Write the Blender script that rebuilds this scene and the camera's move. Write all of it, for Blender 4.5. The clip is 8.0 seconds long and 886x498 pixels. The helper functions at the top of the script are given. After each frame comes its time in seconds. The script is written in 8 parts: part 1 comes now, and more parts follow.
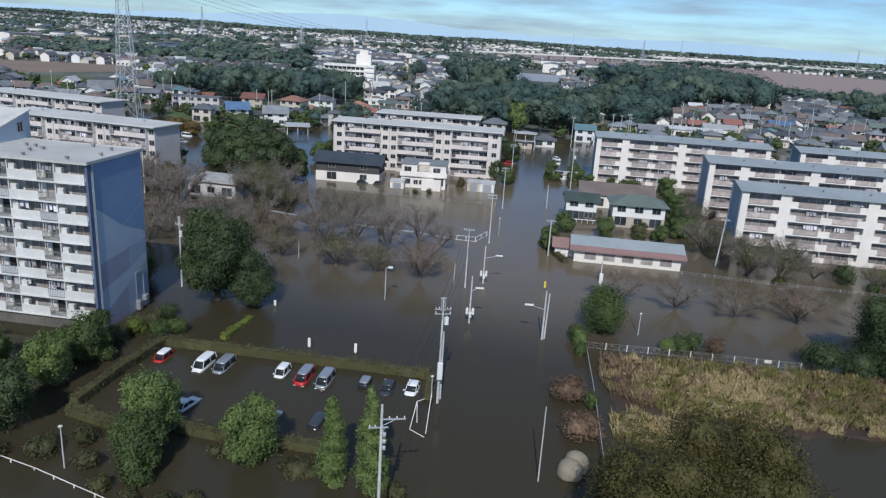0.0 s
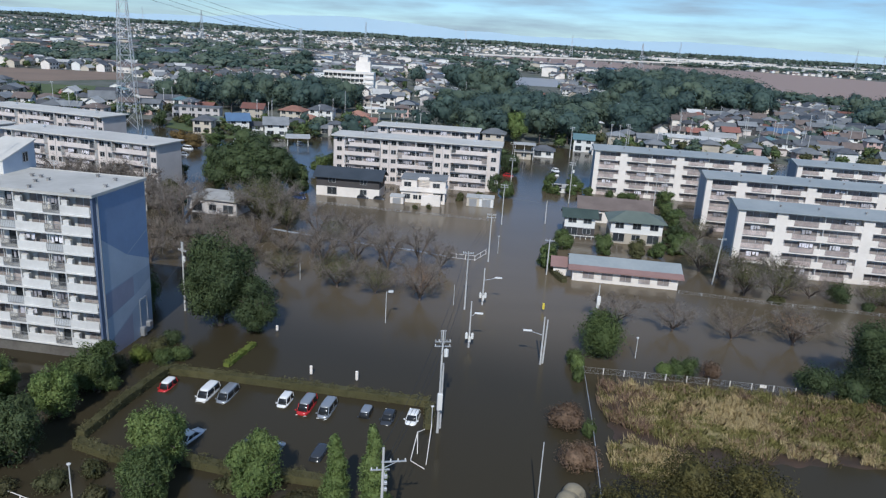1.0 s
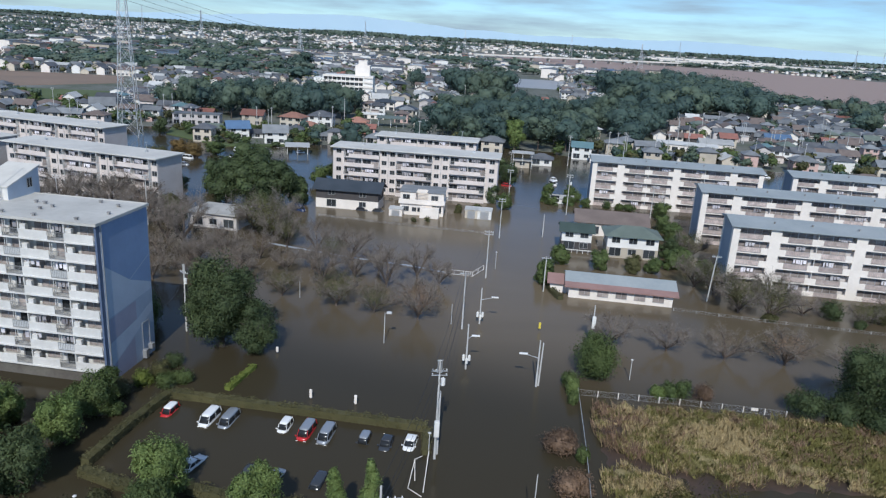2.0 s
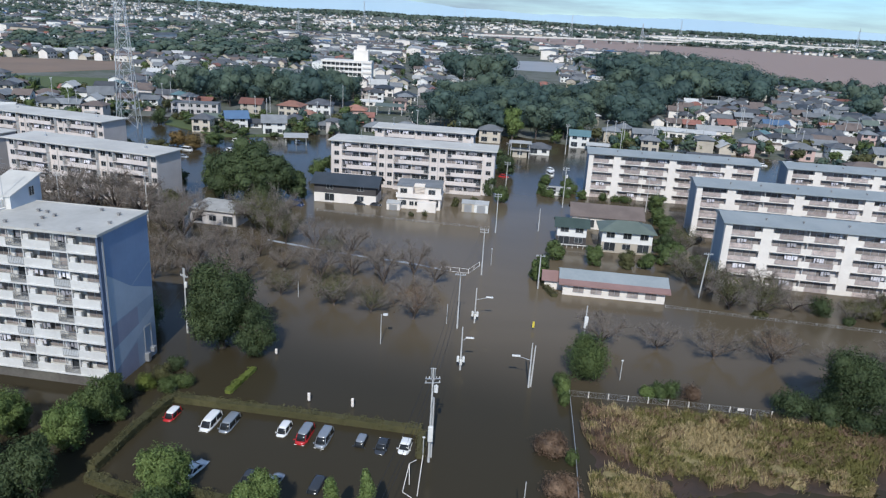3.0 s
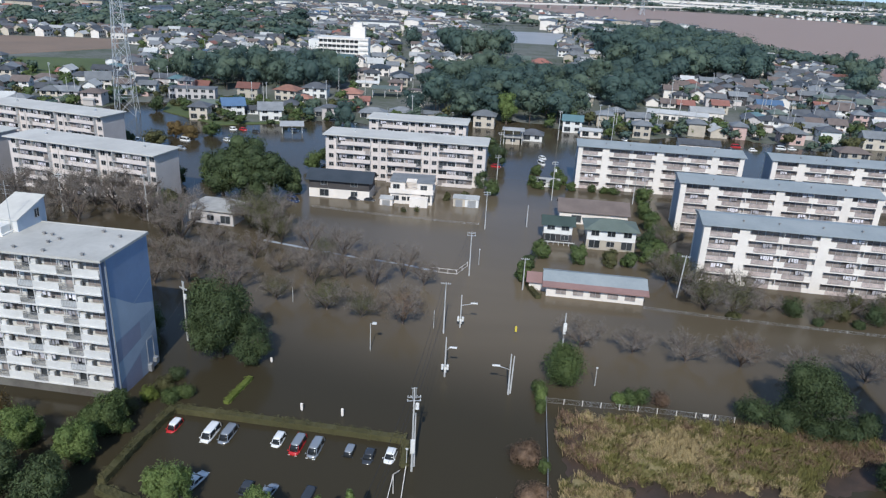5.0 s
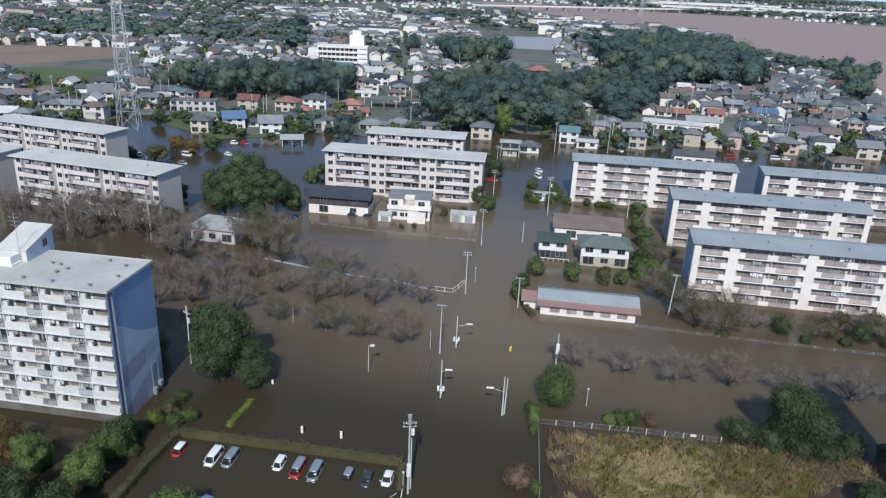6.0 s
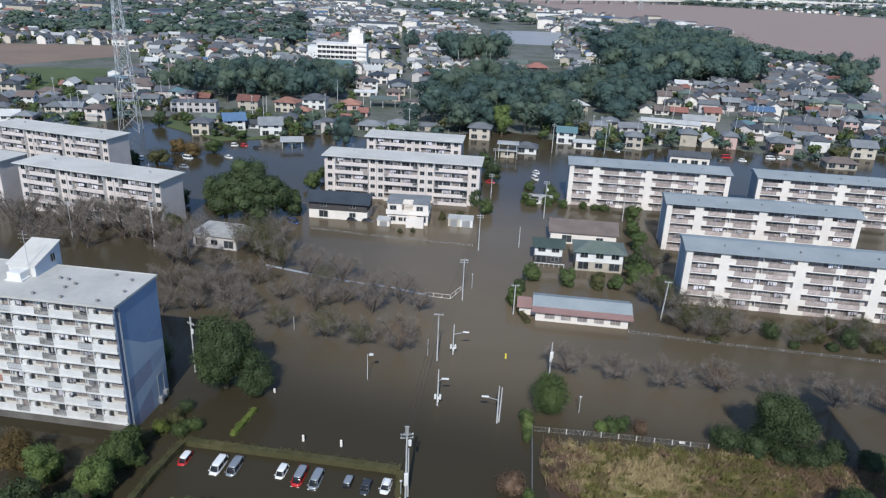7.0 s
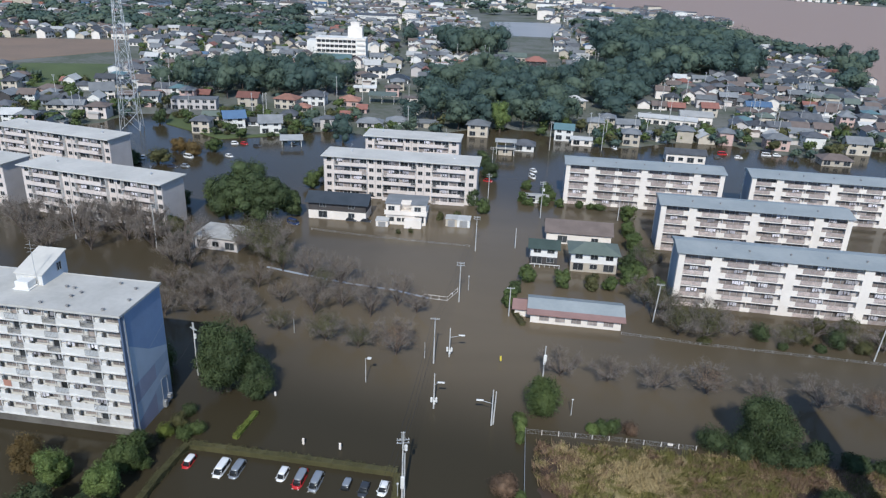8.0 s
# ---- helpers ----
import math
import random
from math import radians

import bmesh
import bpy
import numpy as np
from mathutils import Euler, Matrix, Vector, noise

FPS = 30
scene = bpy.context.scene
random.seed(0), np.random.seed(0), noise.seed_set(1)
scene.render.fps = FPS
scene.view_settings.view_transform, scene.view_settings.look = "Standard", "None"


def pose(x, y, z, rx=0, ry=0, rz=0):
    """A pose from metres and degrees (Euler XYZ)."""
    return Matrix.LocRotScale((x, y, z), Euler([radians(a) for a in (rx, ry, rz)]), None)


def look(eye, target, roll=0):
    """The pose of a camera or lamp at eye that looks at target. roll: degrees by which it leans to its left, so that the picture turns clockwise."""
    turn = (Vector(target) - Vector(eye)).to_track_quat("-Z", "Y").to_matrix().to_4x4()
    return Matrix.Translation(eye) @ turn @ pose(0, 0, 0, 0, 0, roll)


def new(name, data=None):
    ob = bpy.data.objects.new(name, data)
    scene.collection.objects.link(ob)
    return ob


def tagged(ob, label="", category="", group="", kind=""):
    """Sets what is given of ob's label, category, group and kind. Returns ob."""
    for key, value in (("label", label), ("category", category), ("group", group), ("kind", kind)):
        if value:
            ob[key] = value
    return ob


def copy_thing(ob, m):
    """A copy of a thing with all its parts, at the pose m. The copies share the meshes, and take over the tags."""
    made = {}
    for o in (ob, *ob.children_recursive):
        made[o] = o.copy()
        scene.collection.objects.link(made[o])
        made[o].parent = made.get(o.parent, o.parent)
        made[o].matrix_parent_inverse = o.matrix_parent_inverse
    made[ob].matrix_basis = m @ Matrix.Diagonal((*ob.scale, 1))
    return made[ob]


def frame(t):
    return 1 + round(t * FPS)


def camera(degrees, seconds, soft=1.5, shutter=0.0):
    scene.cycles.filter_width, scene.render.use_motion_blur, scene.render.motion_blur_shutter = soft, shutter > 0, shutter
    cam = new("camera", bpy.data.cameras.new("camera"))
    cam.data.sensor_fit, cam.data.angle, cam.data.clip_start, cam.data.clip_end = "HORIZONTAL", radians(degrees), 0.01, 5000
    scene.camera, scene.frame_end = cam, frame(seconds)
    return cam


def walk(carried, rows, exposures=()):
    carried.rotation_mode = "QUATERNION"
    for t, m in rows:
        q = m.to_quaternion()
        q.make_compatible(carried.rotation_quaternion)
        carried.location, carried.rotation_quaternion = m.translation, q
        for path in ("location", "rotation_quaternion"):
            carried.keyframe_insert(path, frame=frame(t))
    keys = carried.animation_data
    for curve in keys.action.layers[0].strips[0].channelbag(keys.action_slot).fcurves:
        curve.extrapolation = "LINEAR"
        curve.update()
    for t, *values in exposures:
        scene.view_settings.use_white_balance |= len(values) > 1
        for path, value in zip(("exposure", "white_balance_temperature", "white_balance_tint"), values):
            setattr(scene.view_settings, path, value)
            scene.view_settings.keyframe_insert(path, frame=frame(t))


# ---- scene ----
cam = camera(63.4, 8.0, soft=1.25)
PATH = [
    (0, (0.186, -0.506, 37.58), (0.13, 1.409, 37.007), 3.6),
    (0.5, (0.101, -0.659, 39.215), (0.044, 1.256, 38.641), 3.4),
    (1, (0.045, -0.875, 41.208), (-0.011, 1.041, 40.638), 3.4),
    (1.5, (0.041, -1.108, 43.11), (-0.014, 0.81, 42.544), 3.5),
    (3, (0.871, -2.34, 48.928), (0.818, -0.442, 48.301), 3.2),
    (3.5, (1.456, -2.969, 50.944), (1.403, -1.085, 50.274), 3.1),
    (4, (2.006, -3.541, 53.219), (1.955, -1.676, 52.499), 3.0),
    (4.5, (2.607, -4.284, 55.366), (2.556, -2.418, 54.648), 3.0),
    (6, (3.867, -6.94, 62.543), (3.813, -5.072, 61.829), 2.6),
    (6.5, (4.171, -7.776, 64.653), (4.116, -5.912, 63.93), 2.5),
    (7, (4.451, -8.775, 66.86), (4.397, -6.916, 66.125), 2.4),
    (7.5, (4.737, -9.601, 68.931), (4.683, -7.748, 68.181), 2.4),
    (8, (5.177, -10.412, 70.8), (5.123, -8.565, 70.037), 2.3),
]
walk(cam, [(t, look(eye, target, roll)) for t, eye, target, roll in PATH], [(0, 0.08, 5900, 7), (1.5, 0.14, 5900, 7), (4, 0.26, 5950, 7), (8, 0.28, 5950, 7)])

# ---- world, sun, exposure ----
SUN_EL, SUN_AZ = 40.0, -91.5          # where the sun stands: height, and bearing from +x
world = bpy.data.worlds.new("world")
scene.world = world
world.use_nodes = True
wt = world.node_tree
wt.nodes.clear()
sky = wt.nodes.new("ShaderNodeTexSky")
sky.sky_type, sky.sun_disc = "NISHITA", False
sky.sun_elevation, sky.sun_rotation = radians(SUN_EL), radians(90 - SUN_AZ)
sky.altitude, sky.air_density, sky.dust_density, sky.ozone_density = 60, 1.0, 0.2, 3.0
wbg, wout = wt.nodes.new("ShaderNodeBackground"), wt.nodes.new("ShaderNodeOutputWorld")
wbg.inputs["Strength"].default_value = 0.125
tint = wt.nodes.new("ShaderNodeMix")
tint.data_type, tint.blend_type = "RGBA", "MULTIPLY"
tint.inputs["Factor"].default_value, tint.inputs["B"].default_value = 1.0, (0.50, 0.675, 0.90, 1)
wt.links.new(sky.outputs[0], tint.inputs["A"])
# thin broken cloud low over the horizon
wco, wmap, wno, wrange, cloud = (wt.nodes.new(k) for k in ("ShaderNodeTexCoord", "ShaderNodeMapping", "ShaderNodeTexNoise", "ShaderNodeMapRange", "ShaderNodeMix"))
wmap.inputs["Scale"].default_value = (3.0, 3.0, 26.0)
wno.inputs["Scale"].default_value, wno.inputs["Detail"].default_value, wno.inputs["Roughness"].default_value = 1.6, 6, 0.55
wrange.inputs["From Min"].default_value, wrange.inputs["From Max"].default_value, wrange.inputs["To Max"].default_value = 0.42, 0.70, 0.85
cloud.data_type = "RGBA"
cloud.inputs["B"].default_value = (2.5, 3.05, 3.65, 1)
wt.links.new(wco.outputs["Generated"], wmap.inputs[0])
wt.links.new(wmap.outputs[0], wno.inputs["Vector"])
wt.links.new(wno.outputs[0], wrange.inputs["Value"])
# thicker, paler cloud overhead
wsep, whigh, wmore = (wt.nodes.new(k) for k in ("ShaderNodeSeparateXYZ", "ShaderNodeMapRange", "ShaderNodeMath"))
whigh.inputs["From Min"].default_value, whigh.inputs["From Max"].default_value, whigh.inputs["To Max"].default_value = 0.12, 0.5, 0.38
wmore.operation = "MAXIMUM"
wt.links.new(wco.outputs["Generated"], wsep.inputs[0])
wt.links.new(wsep.outputs["Z"], whigh.inputs["Value"])
wt.links.new(whigh.outputs[0], wmore.inputs[0])
wt.links.new(wrange.outputs[0], wmore.inputs[1])
wt.links.new(wmore.outputs[0], cloud.inputs["Factor"])
wt.links.new(tint.outputs["Result"], cloud.inputs["A"])
wt.links.new(cloud.outputs["Result"], wbg.inputs["Color"])
wt.links.new(wbg.outputs[0], wout.inputs["Surface"])
sun = new("sun", bpy.data.lights.new("sun", "SUN"))
sun.data.energy, sun.data.angle, sun.data.color = 3.3, radians(0.53), (1.0, 0.925, 0.825)
_d = Vector((math.cos(radians(SUN_EL)) * math.cos(radians(SUN_AZ)), math.cos(radians(SUN_EL)) * math.sin(radians(SUN_AZ)), math.sin(radians(SUN_EL))))
sun.matrix_world = look(_d * 300, (0, 0, 0))
scene.view_settings.exposure = 0.0


# ---- materials ----
def mat(name, c, c2=None, rough=0.8, metal=0.0, big=0.15, fine=3.0, bump=0.15, own=0.0, island=0.0, spec=0.4):
    """A procedural surface: two colours mixed by broad stains and fine grain, with fine relief. own: variation from object to object, island: from piece to piece."""
    m = bpy.data.materials.new(name)
    m.use_nodes = True
    nt = m.node_tree
    nd, ln = nt.nodes, nt.links
    bs = nd["Principled BSDF"]
    c2 = c2 or tuple(v * 0.72 for v in c)
    geo = nd.new("ShaderNodeNewGeometry")
    n1, n2 = nd.new("ShaderNodeTexNoise"), nd.new("ShaderNodeTexNoise")
    n1.inputs["Scale"].default_value, n1.inputs["Detail"].default_value = big, 6
    n2.inputs["Scale"].default_value, n2.inputs["Detail"].default_value = fine, 5
    for n in (n1, n2):
        ln.new(geo.outputs["Position"], n.inputs["Vector"])
    add = nd.new("ShaderNodeMath")
    add.operation = "MULTIPLY_ADD"
    ln.new(n1.outputs[0], add.inputs[0])
    add.inputs[1].default_value = 0.7
    fine_part = nd.new("ShaderNodeMath")
    fine_part.operation = "MULTIPLY"
    fine_part.inputs[1].default_value = 0.3
    ln.new(n2.outputs[0], fine_part.inputs[0])
    ln.new(fine_part.outputs[0], add.inputs[2])
    ramp = nd.new("ShaderNodeMapRange")
    ramp.inputs["From Min"].default_value, ramp.inputs["From Max"].default_value = 0.36, 0.64
    ln.new(add.outputs[0], ramp.inputs["Value"])
    mix = nd.new("ShaderNodeMix")
    mix.data_type = "RGBA"
    mix.inputs["A"].default_value, mix.inputs["B"].default_value = (*c, 1), (*c2, 1)
    ln.new(ramp.outputs[0], mix.inputs["Factor"])
    col = mix.outputs["Result"]
    for amount, src in ((own, "ShaderNodeObjectInfo"), (island, "geo")):
        if amount:
            rnd = geo.outputs["Random Per Island"] if src == "geo" else nd.new(src).outputs["Random"]
            mr = nd.new("ShaderNodeMapRange")
            mr.inputs["To Min"].default_value, mr.inputs["To Max"].default_value = 1 - amount, 1 + amount
            ln.new(rnd, mr.inputs["Value"])
            hsv = nd.new("ShaderNodeHueSaturation")
            ln.new(mr.outputs[0], hsv.inputs["Value"])
            ln.new(col, hsv.inputs["Color"])
            col = hsv.outputs["Color"]
    ln.new(col, bs.inputs["Base Color"])
    bs.inputs["Roughness"].default_value, bs.inputs["Metallic"].default_value = rough, metal
    bs.inputs["Specular IOR Level"].default_value = spec
    if bump:
        bp = nd.new("ShaderNodeBump")
        bp.inputs["Strength"].default_value, bp.inputs["Distance"].default_value = bump, 0.05
        ln.new(n2.outputs[0], bp.inputs["Height"])
        ln.new(bp.outputs[0], bs.inputs["Normal"])
    return m


def leaf_mat(name, c, c2, through_light=0.35, island=0.3):
    """Leaves: two greens mixed by broad noise, lighter and darker from leaf to leaf, a little light passing through."""
    m = mat(name, c, c2, rough=0.65, big=0.12, fine=0.9, bump=0, island=island, spec=0.25)
    nt = m.node_tree
    bs, out = nt.nodes["Principled BSDF"], nt.nodes["Material Output"]
    tr, mx = nt.nodes.new("ShaderNodeBsdfTranslucent"), nt.nodes.new("ShaderNodeMixShader")
    src = bs.inputs["Base Color"].links[0].from_socket
    nt.links.new(src, tr.inputs["Color"])
    mx.inputs[0].default_value = through_light
    nt.links.new(bs.outputs[0], mx.inputs[1])
    nt.links.new(tr.outputs[0], mx.inputs[2])
    nt.links.new(mx.outputs[0], out.inputs["Surface"])
    return m


M = {
    "white": mat("white_paint", (0.78, 0.77, 0.74), (0.66, 0.65, 0.62), rough=0.7, big=0.25, fine=2.5),
    "white2": mat("bright_white_paint", (0.82, 0.76, 0.695), (0.72, 0.665, 0.605), rough=0.65, big=0.3, fine=2.5),
    "towerwhite": mat("weathered_pale_paint", (0.67, 0.655, 0.625), (0.56, 0.55, 0.525), rough=0.75, big=0.5, fine=3.0),
    "cream": mat("cream_render", (0.72, 0.645, 0.605), (0.60, 0.535, 0.50), rough=0.85, big=0.25, fine=2.0),
    "roofwhite": mat("pale_roof_membrane", (0.62, 0.60, 0.555), (0.50, 0.485, 0.45), rough=0.75, big=0.12, fine=1.2),
    "roofgrey": mat("dull_grey_roof_felt", (0.54, 0.525, 0.49), (0.42, 0.41, 0.38), rough=0.8, big=0.15, fine=1.4),
    "roofblue": mat("blue_grey_sheet_roof", (0.275, 0.305, 0.315), (0.34, 0.365, 0.37), rough=0.5, big=0.2, fine=1.5),
    "endgrey": mat("grey_blue_end_wall", (0.35, 0.38, 0.43), (0.28, 0.31, 0.36), rough=0.85, big=0.2),
    "endbeige": mat("grey_beige_end_wall", (0.56, 0.52, 0.50), (0.48, 0.445, 0.43), rough=0.9, big=0.25),
    "blue1": mat("deep_blue_paint", (0.235, 0.315, 0.47), (0.21, 0.28, 0.42), rough=0.7, big=0.3, fine=2),
    "blue2": mat("mid_blue_paint", (0.36, 0.42, 0.51), (0.32, 0.37, 0.46), rough=0.7, big=0.3, fine=2),
    "blue3": mat("pale_blue_paint", (0.46, 0.51, 0.585), (0.41, 0.46, 0.53), rough=0.7, big=0.3, fine=2),
    "blue4": mat("mauve_grey_paint", (0.335, 0.335, 0.415), (0.30, 0.30, 0.375), rough=0.7, big=0.3, fine=2),
    "navy": mat("navy_paint", (0.105, 0.14, 0.22), (0.09, 0.12, 0.19), rough=0.6),
    "concrete": mat("weathered_concrete", (0.46, 0.45, 0.43), (0.34, 0.33, 0.31), rough=0.9, big=0.5, fine=6),
    "vent": mat("grey_roof_vent", (0.30, 0.29, 0.28), (0.22, 0.21, 0.20), rough=0.8),
    "plinth": mat("stained_plinth", (0.16, 0.15, 0.13), (0.10, 0.09, 0.08), rough=0.9, big=0.4),
    "rail": mat("grey_metal_rail", (0.36, 0.36, 0.36), (0.28, 0.28, 0.28), rough=0.5, metal=0.4),
    "railbrown": mat("brown_grey_rail_panel", (0.60, 0.505, 0.47), (0.36, 0.29, 0.27), rough=0.7, big=1.1, fine=5, own=0.22),
    # darker than the piers: balcony shade is put into the wall colour
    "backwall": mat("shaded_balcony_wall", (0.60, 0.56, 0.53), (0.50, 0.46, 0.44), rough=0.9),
    "glass": mat("dark_window_glass", (0.03, 0.035, 0.04), (0.05, 0.055, 0.06), rough=0.08, bump=0, spec=0.6, own=0.4),
    "frost": mat("frosted_rail_panel", (0.62, 0.63, 0.63), (0.50, 0.51, 0.52), rough=0.4, own=0.2),
    "curtain": mat("curtained_window_glass", (0.36, 0.315, 0.295), (0.20, 0.175, 0.165), rough=0.15, bump=0, spec=0.6, big=0.6, fine=1.4, own=0.35),
    "alu": mat("aluminium_sash", (0.55, 0.55, 0.55), (0.45, 0.45, 0.45), rough=0.4, metal=0.6, bump=0),
    "steel": mat("galvanised_steel", (0.62, 0.63, 0.64), (0.48, 0.49, 0.50), rough=0.45, metal=0.5, big=0.6),
    "pole": mat("pale_concrete_pole", (0.55, 0.545, 0.53), (0.43, 0.425, 0.41), rough=0.85, big=0.6),
    "dark": mat("dark_rubber", (0.02, 0.02, 0.022), rough=0.7, bump=0),
    "cable": mat("black_cable", (0.03, 0.03, 0.035), rough=0.7, bump=0),
    "yellow": mat("yellow_plate", (0.70, 0.58, 0.08), (0.62, 0.50, 0.07), rough=0.5),
    "bark": mat("grey_brown_bark", (0.135, 0.108, 0.090), (0.08, 0.064, 0.054), rough=0.95, big=1.5, fine=8, bump=0.5),
    "twig": mat("bare_brown_twigs", (0.232, 0.202, 0.175), (0.160, 0.140, 0.121), rough=0.95, big=0.5, bump=0, island=0.3),
    "leafdark": leaf_mat("dark_green_leaves", (0.100, 0.132, 0.056), (0.064, 0.090, 0.042), 0.3, 0.3),
    "leafmid": leaf_mat("mid_green_leaves", (0.128, 0.168, 0.058), (0.086, 0.122, 0.046), 0.3, 0.3),
    "leafbright": leaf_mat("fresh_green_leaves", (0.240, 0.305, 0.105), (0.150, 0.210, 0.068), 0.35, 0.34),
    "leafolive": leaf_mat("olive_leaves", (0.140, 0.138, 0.060), (0.088, 0.094, 0.044), 0.35, 0.28),
    "leafoak": leaf_mat("yellowing_oak_leaves", (0.150, 0.128, 0.044), (0.088, 0.082, 0.030), 0.35, 0.3),
    "leafdull": leaf_mat("last_dull_brown_leaves", (0.215, 0.165, 0.130), (0.150, 0.118, 0.094), 0.35, 0.25),
    "leafbrown": leaf_mat("rusty_brown_leaves", (0.27, 0.185, 0.125), (0.17, 0.115, 0.08)),
    "leaforange": leaf_mat("ochre_leaves", (0.22, 0.15, 0.06), (0.13, 0.10, 0.045)),
    # wood greens shifted bluer: distance haze is put into the leaf colour
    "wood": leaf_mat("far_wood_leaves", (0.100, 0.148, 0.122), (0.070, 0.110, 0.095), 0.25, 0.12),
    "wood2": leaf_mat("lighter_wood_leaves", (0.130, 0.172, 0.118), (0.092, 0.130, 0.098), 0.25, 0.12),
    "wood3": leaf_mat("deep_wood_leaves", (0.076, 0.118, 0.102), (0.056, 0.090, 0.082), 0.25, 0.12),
    # paler still, more of the far haze painted in
    "woodfar": leaf_mat("hazed_distant_leaves", (0.155, 0.195, 0.150), (0.115, 0.152, 0.122), 0.3, 0.15),
    "hedge": leaf_mat("clipped_hedge_leaves", (0.150, 0.138, 0.066), (0.098, 0.095, 0.046), 0.35, 0.22),
    "hedgegreen": leaf_mat("yellow_green_hedge_leaves", (0.20, 0.24, 0.055), (0.14, 0.18, 0.045)),
    "straw": leaf_mat("dry_straw_grass", (0.62, 0.505, 0.285), (0.45, 0.35, 0.18), 0.3, 0.28),
    "weed": leaf_mat("olive_tall_weeds", (0.27, 0.25, 0.085), (0.175, 0.165, 0.058), 0.3, 0.3),
    "weedbrown": leaf_mat("brown_dead_weeds", (0.35, 0.235, 0.165), (0.22, 0.145, 0.098), 0.3, 0.3),
    "tile": mat("dark_grey_roof_tiles", (0.115, 0.12, 0.13), (0.075, 0.08, 0.09), rough=0.6, big=0.4, fine=5, own=0.3),
    "roofslate": mat("dark_slate_sheet_roof", (0.055, 0.065, 0.08), (0.04, 0.05, 0.062), rough=0.5, big=0.3),
    "roofgreen": mat("faded_green_sheet_roof", (0.150, 0.180, 0.155), (0.115, 0.142, 0.122), rough=0.6, big=0.4),
    "roofdgreen": mat("dark_green_sheet_roof", (0.06, 0.085, 0.075), (0.045, 0.065, 0.058), rough=0.6, big=0.4),
    "roofbrown": mat("dark_brown_roof", (0.185, 0.148, 0.132), (0.14, 0.112, 0.10), rough=0.7, big=0.4),
    "roofred": mat("red_brown_roof", (0.27, 0.12, 0.095), (0.21, 0.10, 0.08), rough=0.75, big=0.4, own=0.3),
    "rooforange": mat("orange_tile_roof", (0.36, 0.185, 0.135), (0.28, 0.145, 0.11), rough=0.75, big=0.4, own=0.2),
    "roofsky": mat("bright_blue_roof", (0.10, 0.17, 0.28), (0.085, 0.14, 0.235), rough=0.5, big=0.4, own=0.2),
    "roofteal": mat("teal_sheet_roof", (0.13, 0.22, 0.24), (0.105, 0.18, 0.20), rough=0.5, big=0.4),
    "roofpale": mat("pale_grey_sheet_roof", (0.50, 0.50, 0.49), (0.40, 0.40, 0.39), rough=0.6, big=0.3, own=0.2),
    "roofmid": mat("mid_grey_roof", (0.22, 0.23, 0.24), (0.16, 0.17, 0.18), rough=0.65, big=0.4, own=0.25),
    "rust": mat("dull_pink_brown_eave_metal", (0.30, 0.185, 0.165), (0.25, 0.155, 0.14), rough=0.65, big=0.5),
    "beige": mat("beige_siding", (0.55, 0.49, 0.40), (0.46, 0.41, 0.34), rough=0.85, big=0.4, own=0.15),
    "darkwall": mat("dark_brown_siding", (0.075, 0.07, 0.07), (0.055, 0.05, 0.05), rough=0.7, big=0.4),
    "pinkwall": mat("pale_pink_siding", (0.60, 0.42, 0.38), (0.52, 0.37, 0.33), rough=0.85, big=0.4),
    "carwhite": mat("white_car_paint", (0.80, 0.80, 0.80), (0.76, 0.76, 0.75), rough=0.25, bump=0, spec=0.6),
    "carred": mat("red_car_paint", (0.50, 0.03, 0.035), (0.44, 0.028, 0.03), rough=0.25, bump=0, spec=0.6),
    "carsilver": mat("silver_car_paint", (0.40, 0.42, 0.45), (0.36, 0.38, 0.41), rough=0.3, metal=0.5, bump=0),
    "carblue": mat("deep_blue_car_paint", (0.032, 0.055, 0.14), (0.028, 0.048, 0.12), rough=0.25, bump=0),
    "cardark": mat("dark_grey_car_paint", (0.045, 0.05, 0.06), (0.04, 0.044, 0.052), rough=0.25, bump=0, spec=0.6),
    "carnavy": mat("navy_car_paint", (0.03, 0.04, 0.075), (0.026, 0.035, 0.065), rough=0.25, bump=0, spec=0.6),
    "carglass": mat("dark_car_glass", (0.018, 0.02, 0.022), (0.03, 0.032, 0.035), rough=0.16, bump=0, spec=0.35),
    "lampglass": mat("milky_lamp_glass", (0.80, 0.79, 0.76), rough=0.3, bump=0),
    "cloth": mat("hung_washing", (0.62, 0.60, 0.62), (0.40, 0.38, 0.42), rough=0.9, own=0.6),
    "soil": mat("brown_bare_field", (0.25, 0.18, 0.135), (0.20, 0.15, 0.115), rough=0.95, big=0.03, fine=0.5),
    "mud": mat("grey_wet_silt", (0.36, 0.35, 0.34), (0.29, 0.285, 0.28), rough=0.45, big=0.02, fine=0.3, bump=0.05),
    "mudbrown": mat("wet_red_brown_mud", (0.078, 0.050, 0.035), (0.044, 0.032, 0.023), rough=0.6, big=0.4, fine=3.0, bump=0.4),
    "heap": mat("dry_grey_brown_thatch", (0.30, 0.265, 0.19), (0.23, 0.20, 0.145), rough=1.0, big=0.8, fine=9.0, bump=0.8),
    "thatch": mat("matted_dead_grass", (0.36, 0.285, 0.15), (0.20, 0.175, 0.075), rough=1.0, big=0.35, fine=4.0, bump=0.6),
    "grass": mat("rough_green_grass", (0.10, 0.13, 0.05), (0.075, 0.10, 0.04), rough=0.95, big=0.05, fine=0.8),
    "tarp": mat("dull_green_sheet", (0.03, 0.20, 0.12), (0.025, 0.16, 0.10), rough=0.6),
}


